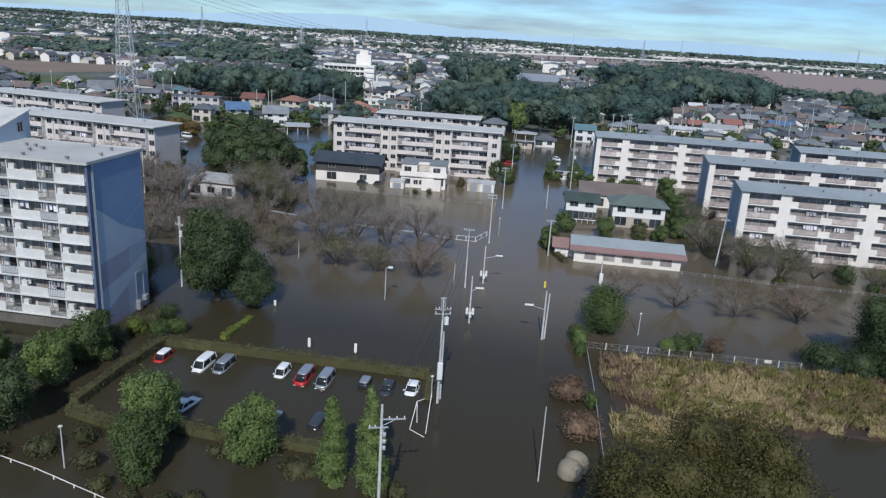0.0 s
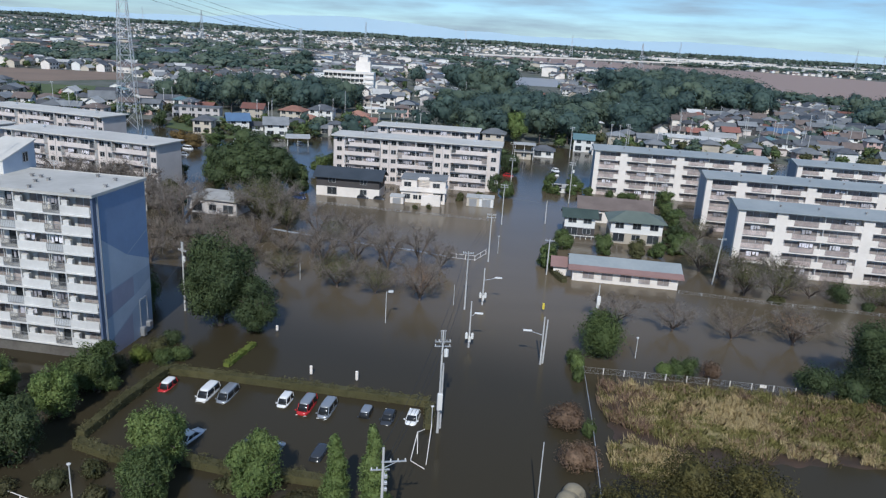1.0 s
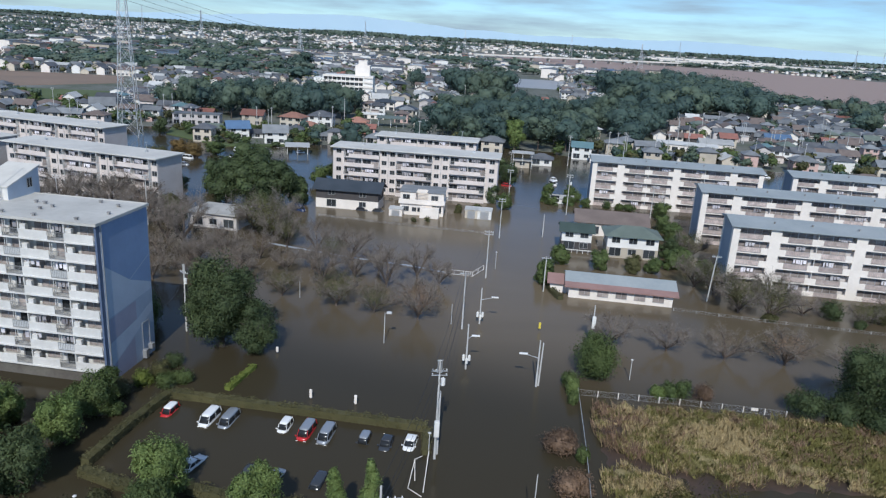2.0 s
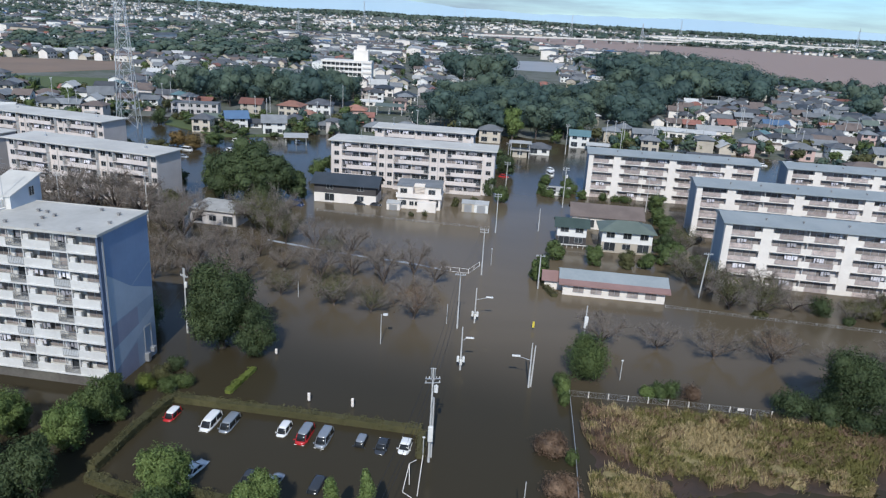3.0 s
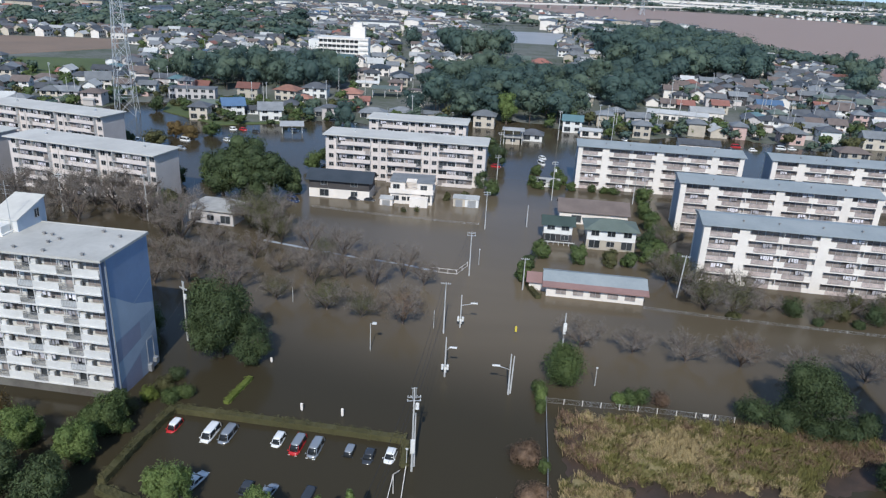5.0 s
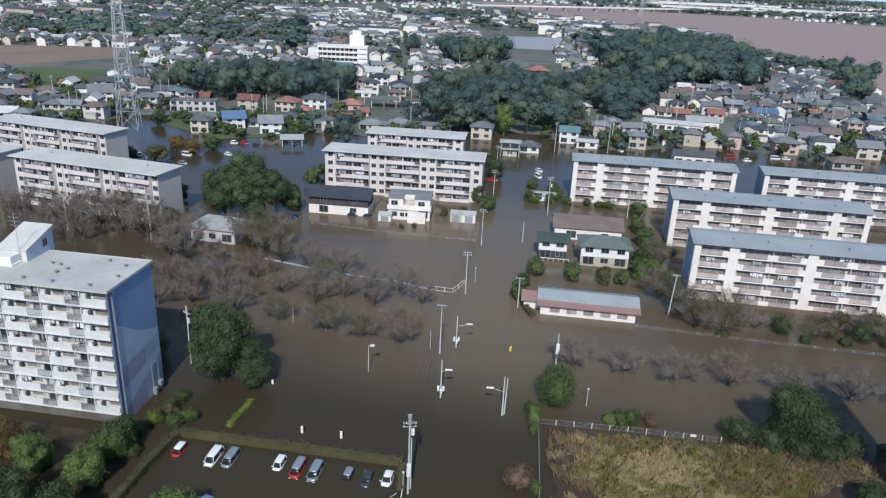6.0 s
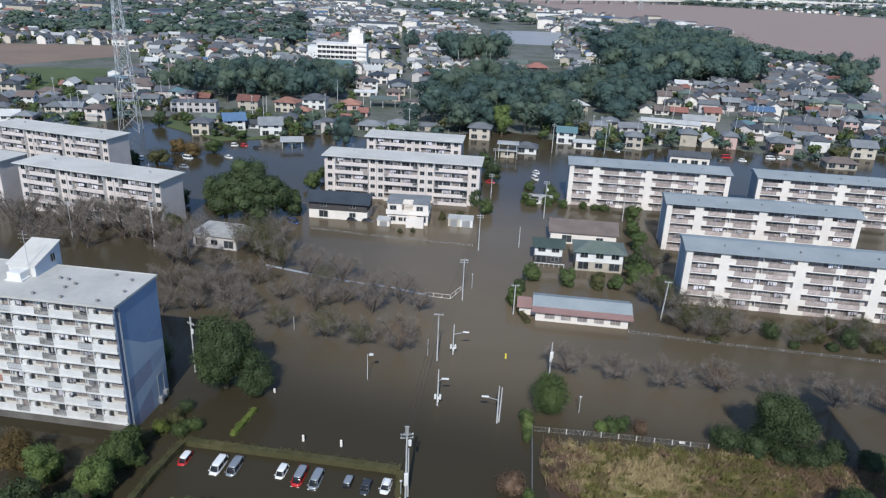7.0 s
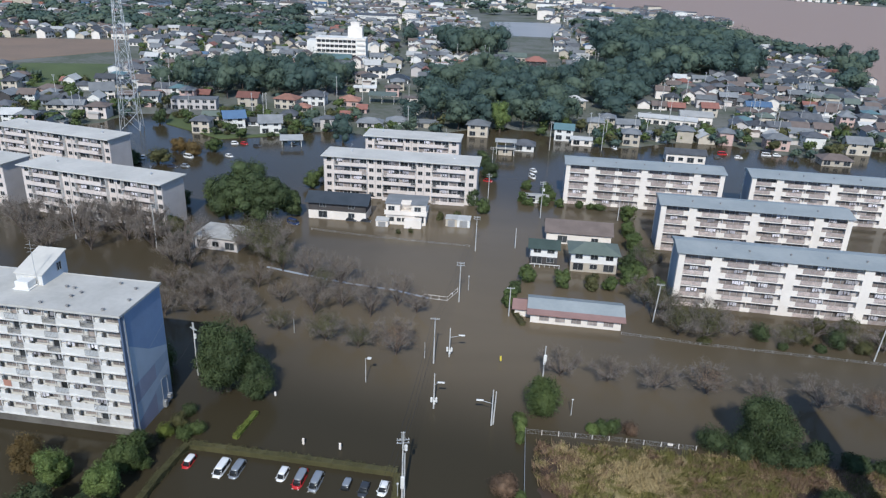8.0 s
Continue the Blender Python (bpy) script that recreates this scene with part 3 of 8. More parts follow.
def tower(x, y, turn):
    """The eight-storey block with a painted blue end; its origin is the corner of front and painted end."""
    L, D, F, P, Z0, N = 48.0, 11.2, 6.0, 2.41, 1.55, 8
    t = thing("apartment_tower", "eight-storey white apartment tower with a painted blue end wall", "apartment block", x, y, 0, turn)
    top = Z0 + P * N
    b = Mesh()
    b.box(-L, 1.35, -1.0, -0.02, D, top)
    part("wall", b, M["towerwhite"], t)
    b = Mesh()
    b.box(-L + 0.3, 0.25, -1.0, -0.4, 1.3, Z0 - 0.05)
    part("plinth", b, M["plinth"], t, "dark stained plinth above the water")
    b = Mesh()
    b.box(-L - 0.3, -0.25, top, 0.25, D + 0.3, top + 0.28, 0, 0.04)
    b.box(-L - 0.3, -0.25, top + 0.28, 0.25, -0.05, top + 0.36)
    b.box(-L - 0.3, D + 0.1, top + 0.28, 0.25, D + 0.3, top + 0.36)
    b.box(0.05, -0.05, top + 0.28, 0.25, D + 0.1, top + 0.36)
    roof = part("roof", b, M["roofgrey"], t, "flat pale grey roof with a low kerb")
    b = Mesh()
    b.hexa([(-0.16, -0.16, 0), (0.16, -0.16, 0), (0.16, 0.16, 0), (-0.16, 0.16, 0)], [(-0.13, -0.13, 0.28), (0.13, -0.13, 0.28), (0.13, 0.13, 0.28), (-0.13, 0.13, 0.28)])
    b.box(-0.22, -0.22, 0.28, 0.22, 0.22, 0.36)
    vent = b.made("roof_vent", M["vent"])
    for vx, vy in ((-3.0, 1.0), (-8.6, 1.0), (-13.0, 1.2), (-2.2, 8.4), (-5.4, 9.6), (-9.3, 5.4), (-10.0, 4.0), (-11.2, 6.6), (-12.6, 6.8), (-17.8, 6.0), (-1.1, 4.6), (-24.0, 1.6), (-25.5, 2.3)):
        put("roof_vent", vent, roof, shift(vx, vy, top + 0.28))
    # stair house on the roof, with a sloping top, a tank and an aerial
    b = Mesh()
    sx0, sx1, sy0, sy1, sz = -20.8, -16.4, 6.6, 12.6, top + 0.28
    b.hexa([(sx0, sy0, sz), (sx1, sy0, sz), (sx1, sy1, sz - 2), (sx0, sy1, sz - 2)], [(sx0, sy0, sz + 1.7), (sx1, sy0, sz + 1.7), (sx1, sy1, sz + 3.5), (sx0, sy1, sz + 3.5)])
    part("stair_house", b, M["towerwhite"], t, "white stair house with a sloping top on the roof")
    b = Mesh()
    b.hexa([(sx1, sy0, sz), (sx1 + 0.03, sy0, sz), (sx1 + 0.03, sy1, sz), (sx1, sy1, sz)], [(sx1, sy0, sz + 1.62), (sx1 + 0.03, sy0, sz + 1.62), (sx1 + 0.03, sy1, sz + 3.42), (sx1, sy1, sz + 3.42)])
    part("painted_side", b, M["blue3"], t, "pale blue painted side of the stair house")
    b = Mesh()
    b.hexa([(sx0 - 0.2, sy0 - 0.2, sz + 1.66), (sx1 + 0.2, sy0 - 0.2, sz + 1.66), (sx1 + 0.2, sy1 + 0.2, sz + 3.57), (sx0 - 0.2, sy1 + 0.2, sz + 3.57)], [(sx0 - 0.2, sy0 - 0.2, sz + 1.82), (sx1 + 0.2, sy0 - 0.2, sz + 1.82), (sx1 + 0.2, sy1 + 0.2, sz + 3.73), (sx0 - 0.2, sy1 + 0.2, sz + 3.73)])
    part("stair_house_roof", b, M["roofwhite"], t)
    b = Mesh()
    b.box(sx0 + 1.2, sy0 - 2.0, sz, sx0 + 3.4, sy0 - 0.1, sz + 1.3, 0, 0.06)
    b.box(sx0 + 0.9, sy0 - 2.2, sz, sx0 + 3.7, sy0, sz + 0.2)
    part("water_tank", b, M["white"], t, "white roof tank on a slab")
    b = Mesh()
    b.rod((sx0 + 3.6, sy0 - 0.2, sz), (sx0 + 3.6, sy0 - 0.2, sz + 7.5), 0.05, 0.03)
    for k, ww in ((6.8, 0.8), (6.2, 1.0), (5.6, 0.7)):
        b.rod((sx0 + 3.6 - ww, sy0 - 0.2, sz + k), (sx0 + 3.6 + ww, sy0 - 0.2, sz + k), 0.02)
    part("aerial", b, M["steel"], t)
    put("window", window_mesh(0.9, 1.2), t, shift(sx1 + 0.05, sy0 + 3.6, sz + 1.0) @ pose(0, 0, 0, 0, 0, 90))
    slab = Mesh()
    slab.box(-L, -0.16, 0, -0.25, 1.35, 0.16)
    slab = slab.made("balcony_slab", M["towerwhite"])
    par = solid(3.7, 0.14, 1.05, M["towerwhite"], "parapet", 0.02)
    rail, open_rail = rail_mesh(F - 3.7, 1.05, 0.22, M["frost"]), rail_mesh(F - 3.7, 1.05, 0.16)
    block = solid(0.75, 0.5, 1.62, M["towerwhite"], "screen_block", 0.03)
    orange = solid(1.3, 0.04, 1.1, M["rooforange"], "sun_screen")
    fin = solid(0.12, 1.3, P - 0.18, M["towerwhite"], "partition")
    wide, small, pale = window_mesh(2.0, 1.75, bars=1), window_mesh(1.9, 1.25, glass="curtain"), window_mesh(2.0, 1.75, bars=1, glass="curtain")
    for k in range(N):
        z = Z0 + P * k
        put("balcony_slab", slab, t, shift(0, 0, z))
        for j in range(8):
            x0 = -0.35 - F * (j + 1)
            off = 0.0 if (k + j) % 5 else 0.25
            put("parapet", par, t, shift(x0 + F - 3.7, 0.0, z + 0.16))
            put("rail", rail if (k * 5 + j * 3) % 4 == 1 else open_rail, t, shift(x0, 0.05, z + 0.16))
            put("screen_block", block, t, shift(x0 + F - 3.66, 0.16, z + 0.16))
            if (k, j) == (2, 3):
                put("sun_screen", orange, t, shift(x0 + 3.4, -0.06, z + 0.3), "faded orange sun screen")
            put("partition", fin, t, shift(x0 + F - 3.82, 0.02, z + 0.16))
            put("window", wide if (k * 3 + j * 2) % 7 < 4 else pale, t, shift(x0 + 0.2, 1.33, z + 0.2))
            put("window", small, t, shift(x0 + 3.5 + off, 1.33, z + 0.8))
            if (k * 3 + j * 5) % 3:
                put("air_conditioner", UNIT, t, shift(x0 + 3.2 + 0.9 * ((k + j) % 2), 0.62, z + 0.16))
            if (k * 7 + j * 3) % 3 != 0 or (k == 7 and j == 0):
                put("washing", WASH[(k + j) % 4], t, shift(x0 + 0.3 + (k * j % 3) * 0.8, 0.5, z + 2.05))
    # the painted end: plain pieces of colour, each a thin skin on the wall
    ZT = top - 0.05
    b = Mesh()
    b.box(-0.25, 0.1, -1.0, 0.02, 0.8, ZT)
    part("corner_pier", b, M["navy"], t, "navy blue painted corner pier")
    b = Mesh()
    b.box(-0.02, 0.8, -1.0, 0.06, D, ZT)
    part("end_wall", b, M["blue2"], t, "blue painted end wall with angular paler shapes")

    def skin(ring, material, depth):
        c = Mesh()
        c.hexa([(0.06, yy, zz) for yy, zz in ring], [(0.06 + depth, yy, zz) for yy, zz in ring])
        part("painted_panel", c, material, t)

    skin([(1.0, 15.6), (6.2, 12.2), (11.1, 14.4), (11.1, ZT), (1.0, ZT)], M["blue1"], 0.004)
    skin([(1.0, 8.6), (1.0, 15.5), (6.1, 12.2), (11.1, 10.2), (11.1, 9.3)], M["blue3"], 0.004)
    skin([(6.3, 12.1), (11.1, 14.2), (11.1, 10.3)], M["blue1"], 0.005)
    skin([(1.0, 5.2), (1.0, 8.4), (7.2, 8.9), (7.2, 6.3)], M["blue4"], 0.004)
    skin([(7.3, 6.4), (7.3, 8.95), (11.1, 9.2), (11.1, 7.6)], M["blue2"], 0.004)
    skin([(1.0, 1.9), (1.0, 5.1), (7.2, 6.2), (11.1, 7.5), (11.1, 6.2)], M["blue3"], 0.004)
    skin([(1.0, -0.9), (1.0, 1.8), (6.5, 4.0), (6.5, -0.9)], M["blue4"], 0.004)
    skin([(6.6, -0.9), (6.6, 4.05), (11.1, 6.1), (11.1, -0.9)], M["blue2"], 0.004)
    b = Mesh()
    for j in range(1, 8):
        for dx in (0.0, 0.3):
            c = Mesh()
            c.rod((-0.35 - F * j + 0.1 + dx, 0.2, Z0), (-0.35 - F * j + 0.1 + dx, 0.2, top), 0.045, 0.045, 6)
            part("drainpipe", c, M["towerwhite"], t)
    b.rod((0.12, 0.95, -0.5), (0.12, 0.95, ZT), 0.06)
    part("drainpipe", b, M["alu"], t)
    b = Mesh()
    for yy in (8.2, 9.9):
        b.rod((0.14, yy, 0.8), (0.14, yy, 5.2), 0.05)
    b.rod((0.14, 8.2, 5.2), (0.14, 9.9, 5.2), 0.05)
    b.box(0.1, 7.9, 0.2, 0.7, 8.6, 1.4, 0, 0.05)
    b.box(0.1, 9.4, 1.0, 0.7, 10.2, 1.7, 0, 0.05)
    part("pipe_riser", b, M["alu"], t, "white gas pipes and meter boxes")
    return t


tower(-43.4, 78.6, -6.0)


def slab_block(x, y, turn, label):
    """A five-storey white block whose recessed balconies run between broad piers; origin at the front left corner."""
    L, D, P, Z0, N = 47.0, 8.6, 2.6, -0.35, 5
    t = thing("apartment_block", label, "apartment block", x, y, 0, turn, group="white apartment blocks")
    top = Z0 + P * N
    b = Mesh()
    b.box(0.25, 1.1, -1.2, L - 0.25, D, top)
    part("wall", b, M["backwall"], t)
    for xx in (0.0, L - 0.25):
        b = Mesh()
        b.box(xx, 1.1, -1.2, xx + 0.25, D - 0.9, top)
        part("end_wall", b, M["endgrey"], t, "plain grey-blue end wall")
    pier_x = [(0.0, 1.3), (7.0, 9.0), (22.5, 24.5), (38.0, 40.0), (45.7, 47.0)]
    for i, (a, c) in enumerate(pier_x):
        b = Mesh()
        b.box(a - (0.03 if i == 0 else 0), -0.06, -1.2, c + (0.03 if i == 4 else 0), 1.1, top)
        part("pier", b, M["white2"], t)
    for xx in (-0.03, L - 0.27):
        b = Mesh()
        b.box(xx, D - 0.9, -1.2, xx + 0.3, D + 0.05, top)
        part("pier", b, M["white2"], t)
    b = Mesh()
    e, zt = 0.55, top + 0.02
    prof = [(-e - 0.1, zt - 0.02), (-e - 0.1, zt + 0.12), (D * 0.62, zt + 1.05), (D + e, zt + 0.35), (D + e, zt + 0.2)]
    b.hexa([(-e, yy, zz) for yy, zz in prof], [(L + e, yy, zz) for yy, zz in prof])
    roof = part("roof", b, M["roofblue"], t, "blue-grey sheet roof with deep eaves")
    b = Mesh()
    b.rod((0, 0, 0), (0, 0, 0.5), 0.12)
    b.box(-0.2, -0.2, 0.45, 0.2, 0.2, 0.55)
    vent = b.made("roof_vent", M["vent"])
    for xx in (8.0, 23.5, 39.0, 15.0, 31.0):
        put("roof_vent", vent, roof, shift(xx, 2.4, zt + 0.45))
    spans = [(1.3, 7.0), (9.0, 22.5), (24.5, 38.0), (40.0, 45.7)]
    meshes = {}
    for (a, c) in spans:
        w = round(c - a, 2)
        if w not in meshes:
            s = Mesh()
            s.box(0, -0.04, 0, w, 1.1, 0.2)
            meshes[w] = s.made("balcony_slab", M["white2"])
    wide = window_mesh(2.6, 1.8, bars=1, glass="curtain")
    flare = solid(1.3, 0.12, 1.12, M["white2"], "parapet", 0.02)
    mid = solid(2.1, 0.12, 1.12, M["white2"], "parapet", 0.02)
    r_full = rail_mesh(4.4, 1.14, 0.3, M["railbrown"])
    fin = solid(0.1, 1.0, P - 0.25, M["white"], "partition")
    for k in range(N):
        z = Z0 + P * k
        for i, (a, c) in enumerate(spans):
            put("balcony_slab", meshes[round(c - a, 2)], t, shift(a, 0, z))
            if i in (1, 2):
                put("parapet", flare, t, shift(a, 0, z + 0.2))
                put("rail", r_full, t, shift(a + 1.3, 0.06, z + 0.2))
                put("parapet", mid, t, shift(a + 5.7, 0, z + 0.2))
                put("rail", r_full, t, shift(a + 7.8, 0.06, z + 0.2))
                put("parapet", flare, t, shift(c - 1.3, 0, z + 0.2))
                put("partition", fin, t, shift((a + c) / 2 - 0.05, 0.06, z + 0.2))
                for wx in (1.2, 4.0, 7.6, 10.4):
                    put("window", wide, t, shift(a + wx - 0.6, 1.08, z + 0.3))
                if (k + i) % 3 != 2:
                    put("washing", WASH[(k + i) % 4], t, shift(a + 2.0 + 1.1 * ((k * 3 + i) % 3), 0.55, z + 2.1))
                if (k * 2 + i) % 3 != 1:
                    put("washing", WASH[(k + i + 2) % 4], t, shift(a + 8.6 + 0.9 * ((k + i) % 3), 0.5, z + 2.1))
                put("air_conditioner", UNIT, t, shift(a + 0.4, 0.7, z + 0.2))
            else:
                left = i == 0
                put("rail", r_full, t, shift(a if left else c - 4.4, 0.06, z + 0.2))
                put("parapet", flare, t, shift(c - 1.3 if left else a, 0, z + 0.2))
                for wx in (0.3, 3.0):
                    put("window", wide, t, shift(a + wx, 1.08, z + 0.3))
                if (k + i) % 2:
                    put("washing", WASH[(k + 1) % 4], t, shift(a + 1.4, 0.5, z + 2.1))
    return t


slab_block(52.3, 135.4, -6.5, "white five-storey apartment block with a blue-grey roof in flood water")
slab_block(56.2, 168.2, -6.0, "long white five-storey apartment block behind another, water at its foot")
slab_block(35.6, 203.4, -5.0, "long white five-storey apartment block beside the flooded street")
slab_block(90.2, 198.6, -6.0, "long white five-storey apartment block farther from the flooded street")


def cream_block(x, y, turn, L, bays, label):
    """A five-storey cream block: groups of white balconies between plain walls with small windows; origin at the front left corner."""
    D, P, Z0, N = 9.2, 2.55, -0.1, 5
    t = thing("apartment_block", label, "apartment block", x, y, 0, turn, group="cream apartment blocks")
    top = Z0 + P * N
    b = Mesh()
    b.box(0.2, 0.0, -1.2, L - 0.2, D, top)
    part("wall", b, M["cream"], t)
    for xx in (0.0, L - 0.2):
        b = Mesh()
        b.box(xx, 0.0, -1.2, xx + 0.2, D, top)
        part("end_wall", b, M["endbeige"], t, "plain grey-beige end wall")
    b = Mesh()
    b.box(-0.6, -1.3, top, L + 0.6, D + 0.7, top + 0.26, 0, 0.03)
    roof = part("roof", b, M["roofwhite"], t, "flat white roof slab with deep eaves")
    b = Mesh()
    b.box(-0.3, -0.3, 0, 0.3, 0.3, 0.5, 0, 0.04)
    b.rod((0, 0, 0.5), (0, 0, 2.6), 0.04)
    b.rod((-0.5, 0, 2.3), (0.5, 0, 2.3), 0.02)
    vent = b.made("roof_aerial", M["steel"])
    for fx in (0.16, 0.84):
        put("roof_aerial", vent, roof, shift(L * fx, D * 0.6, top + 0.26))
    small = window_mesh(1.3, 1.1)
    wide, dim = window_mesh(2.2, 1.7, bars=1, glass="curtain"), window_mesh(2.2, 1.7, bars=1)
    made = {}
    for (a, c) in bays:
        w = round(c - a, 2)
        if w not in made:
            s = Mesh()
            s.box(0, -1.15, 0, w, 0.0, 0.16)
            p = Mesh()
            p.box(0.02, -1.15, 0.16, w * 0.86, -1.05, 1.12, 0, 0.02)
            q = Mesh()
            q.box(0, -1.0, 0.16, 0.1, 0, P - 0.1)
            made[w] = (s.made("balcony_slab", M["cream"]), p.made("parapet", M["cream"]), rail_mesh(w * 0.14, 0.96), q.made("partition", M["white"]))
    walls = []
    edge = 0.0
    for (a, c) in bays + [(L, L)]:
        walls.append((edge, a))
        edge = c
    for k in range(N):
        z = Z0 + P * k
        for i, (a, c) in enumerate(bays):
            s, p, r, q = made[round(c - a, 2)]
            put("balcony_slab", s, t, shift(a, 0, z))
            put("parapet", p, t, shift(a + (0 if (i + k) % 2 else (c - a) * 0.14 - 0.02), 0, z))
            put("rail", r, t, shift(a + (c - a) * 0.86 if (i + k) % 2 else a, -1.1, z + 0.16))
            for qx in (0.0, (c - a) / 2 - 0.05, c - a - 0.1):
                put("partition", q, t, shift(a + qx, 0, z))
            n = int((c - a) // 2.5)
            for j in range(n):
                put("window", wide if (k * 2 + i * 3 + j) % 3 == 0 else dim, t, shift(a + 0.25 + j * (c - a) / n, 0.0, z + 0.25))
            if (k * 5 + i) % 6:
                put("washing", WASH[(k + i) % 4], t, shift(a + 0.8 + ((k * 3 + i) % 3), -0.7, z + 2.0))
            if (k + i * 2) % 3:
                put("washing", WASH[(k + i + 1) % 4], t, shift(a + (c - a) * 0.6, -0.75, z + 2.0))
        for (a, c) in walls:
            n = 2 if c - a > 4.4 else 1
            for j in range(n):
                put("window", small, t, shift(a + (c - a) * (j + 0.5) / n - 0.65, 0.0, z + 0.95))
    for (a, c) in walls[1:-1]:
        b = Mesh()
        b.rod(((a + c) / 2, -0.08, -0.5), ((a + c) / 2, -0.08, top), 0.06)
        part("drainpipe", b, M["concrete"], t)
    return t


THREE = [(3.4, 13.6), (18.4, 28.6), (33.4, 43.6)]
cream_block(-38.4, 200.0, -4.2, 47.0, THREE, "long cream five-storey apartment block with white balconies above the flood")
cream_block(-29.6, 227.6, -4.0, 32.0, [(3.2, 13.2), (18.4, 28.6)], "shorter cream five-storey apartment block behind another")
cream_block(-117.4, 175.6, -14.5, 45.3, THREE, "long cream five-storey apartment block behind bare trees")
cream_block(-151.5, 218.5, -16.0, 45.9, THREE, "long cream five-storey apartment block near the pylon")
cream_block(-168.0, 187.0, -14.5, 47.0, THREE, "long cream five-storey apartment block at the estate's edge")


# ---- plants ----
def leaf_cloud(r, lobes, n, size, shell=0.84, flat=0.0, loose=0.55, core=None, crisp=0.45, slim=0.36, fill=0.72, ragged=0.10):
    """Corners of n loose leaf clumps spread over rounded lobes (x, y, z, rx, ry, rz): four to a clump, slightly folded, facing mostly outwards. core: rings and segments of the dense inner leafage of each lobe."""
    lobes = np.asarray(lobes, float)
    area = (lobes[:, 3] * lobes[:, 4] + lobes[:, 4] * lobes[:, 5] + lobes[:, 3] * lobes[:, 5])
    pick = r.choice(len(lobes), n, p=area / area.sum())
    d = r.normal(size=(n, 3))
    d /= np.linalg.norm(d, axis=1)[:, None]
    rad = shell + (1 - shell) * r.random(n) ** 0.5
    rad *= 1 + 0.22 * np.sin(d[:, 0] * 5 + pick) * np.sin(d[:, 1] * 6 + pick * 2) + ragged * r.normal(size=n)
    c = lobes[pick, :3] + d * lobes[pick, 3:] * rad[:, None]
    nrm = d + loose * r.normal(size=(n, 3)) + np.array([0, 0, 0.35 + flat])
    nrm /= np.linalg.norm(nrm, axis=1)[:, None]
    a = np.cross(nrm, r.normal(size=(n, 3)))
    a /= np.linalg.norm(a, axis=1)[:, None]
    b = np.cross(nrm, a)
    s = size * (0.55 + 0.9 * r.random(n))[:, None]
    k = 0.25 * s
    soft = d * 0.75 + nrm * crisp + np.array([0, 0, 0.15])
    soft /= np.linalg.norm(soft, axis=1)[:, None]
    v, w = np.stack([c - a * s * 0.5, c - b * s * slim + nrm * k * 0.4, c + a * s * 0.5, c + b * s * slim + nrm * k * 0.4], 1), np.repeat(soft[:, None, :], 4, 1)
    if core:
        nu, nv = core
        lat, lon = np.radians(np.linspace(-70, 84, nu + 1)), np.linspace(0, 2 * math.pi, nv + 1)
        la, lo = np.meshgrid(lat, lon, indexing="ij")
        ball = np.stack([np.cos(la) * np.cos(lo), np.cos(la) * np.sin(lo), np.sin(la)], -1)
        q = np.stack([ball[:-1, :-1], ball[:-1, 1:], ball[1:, 1:], ball[1:, :-1]], 2).reshape(-1, 4, 3)
        v = np.concatenate([v] + [lb[:3] + q * lb[3:] * fill for lb in lobes])
        w = np.concatenate([w] + [q] * len(lobes))
    return v, w


def limbs(b, r, base, tip, r0, forks, spread, depth):
    """A limb with forks, in rods that taper."""
    base, tip = Vector(base), Vector(tip)
    mid = base.lerp(tip, 0.5) + Vector(r.normal(size=3)) * (tip - base).length * 0.06
    b.rod(base, mid, r0, r0 * 0.8, 6)
    b.rod(mid, tip, r0 * 0.8, r0 * 0.55, 6)
    if depth:
        for i in range(forks):
            d = (tip - base).normalized() + Vector(r.normal(size=3)) * spread
            d.normalize()
            limbs(b, r, mid.lerp(tip, r.uniform(0.3, 1.0)), tip + d * (tip - base).length * r.uniform(0.5, 0.75), r0 * 0.5, forks, spread, depth - 1)


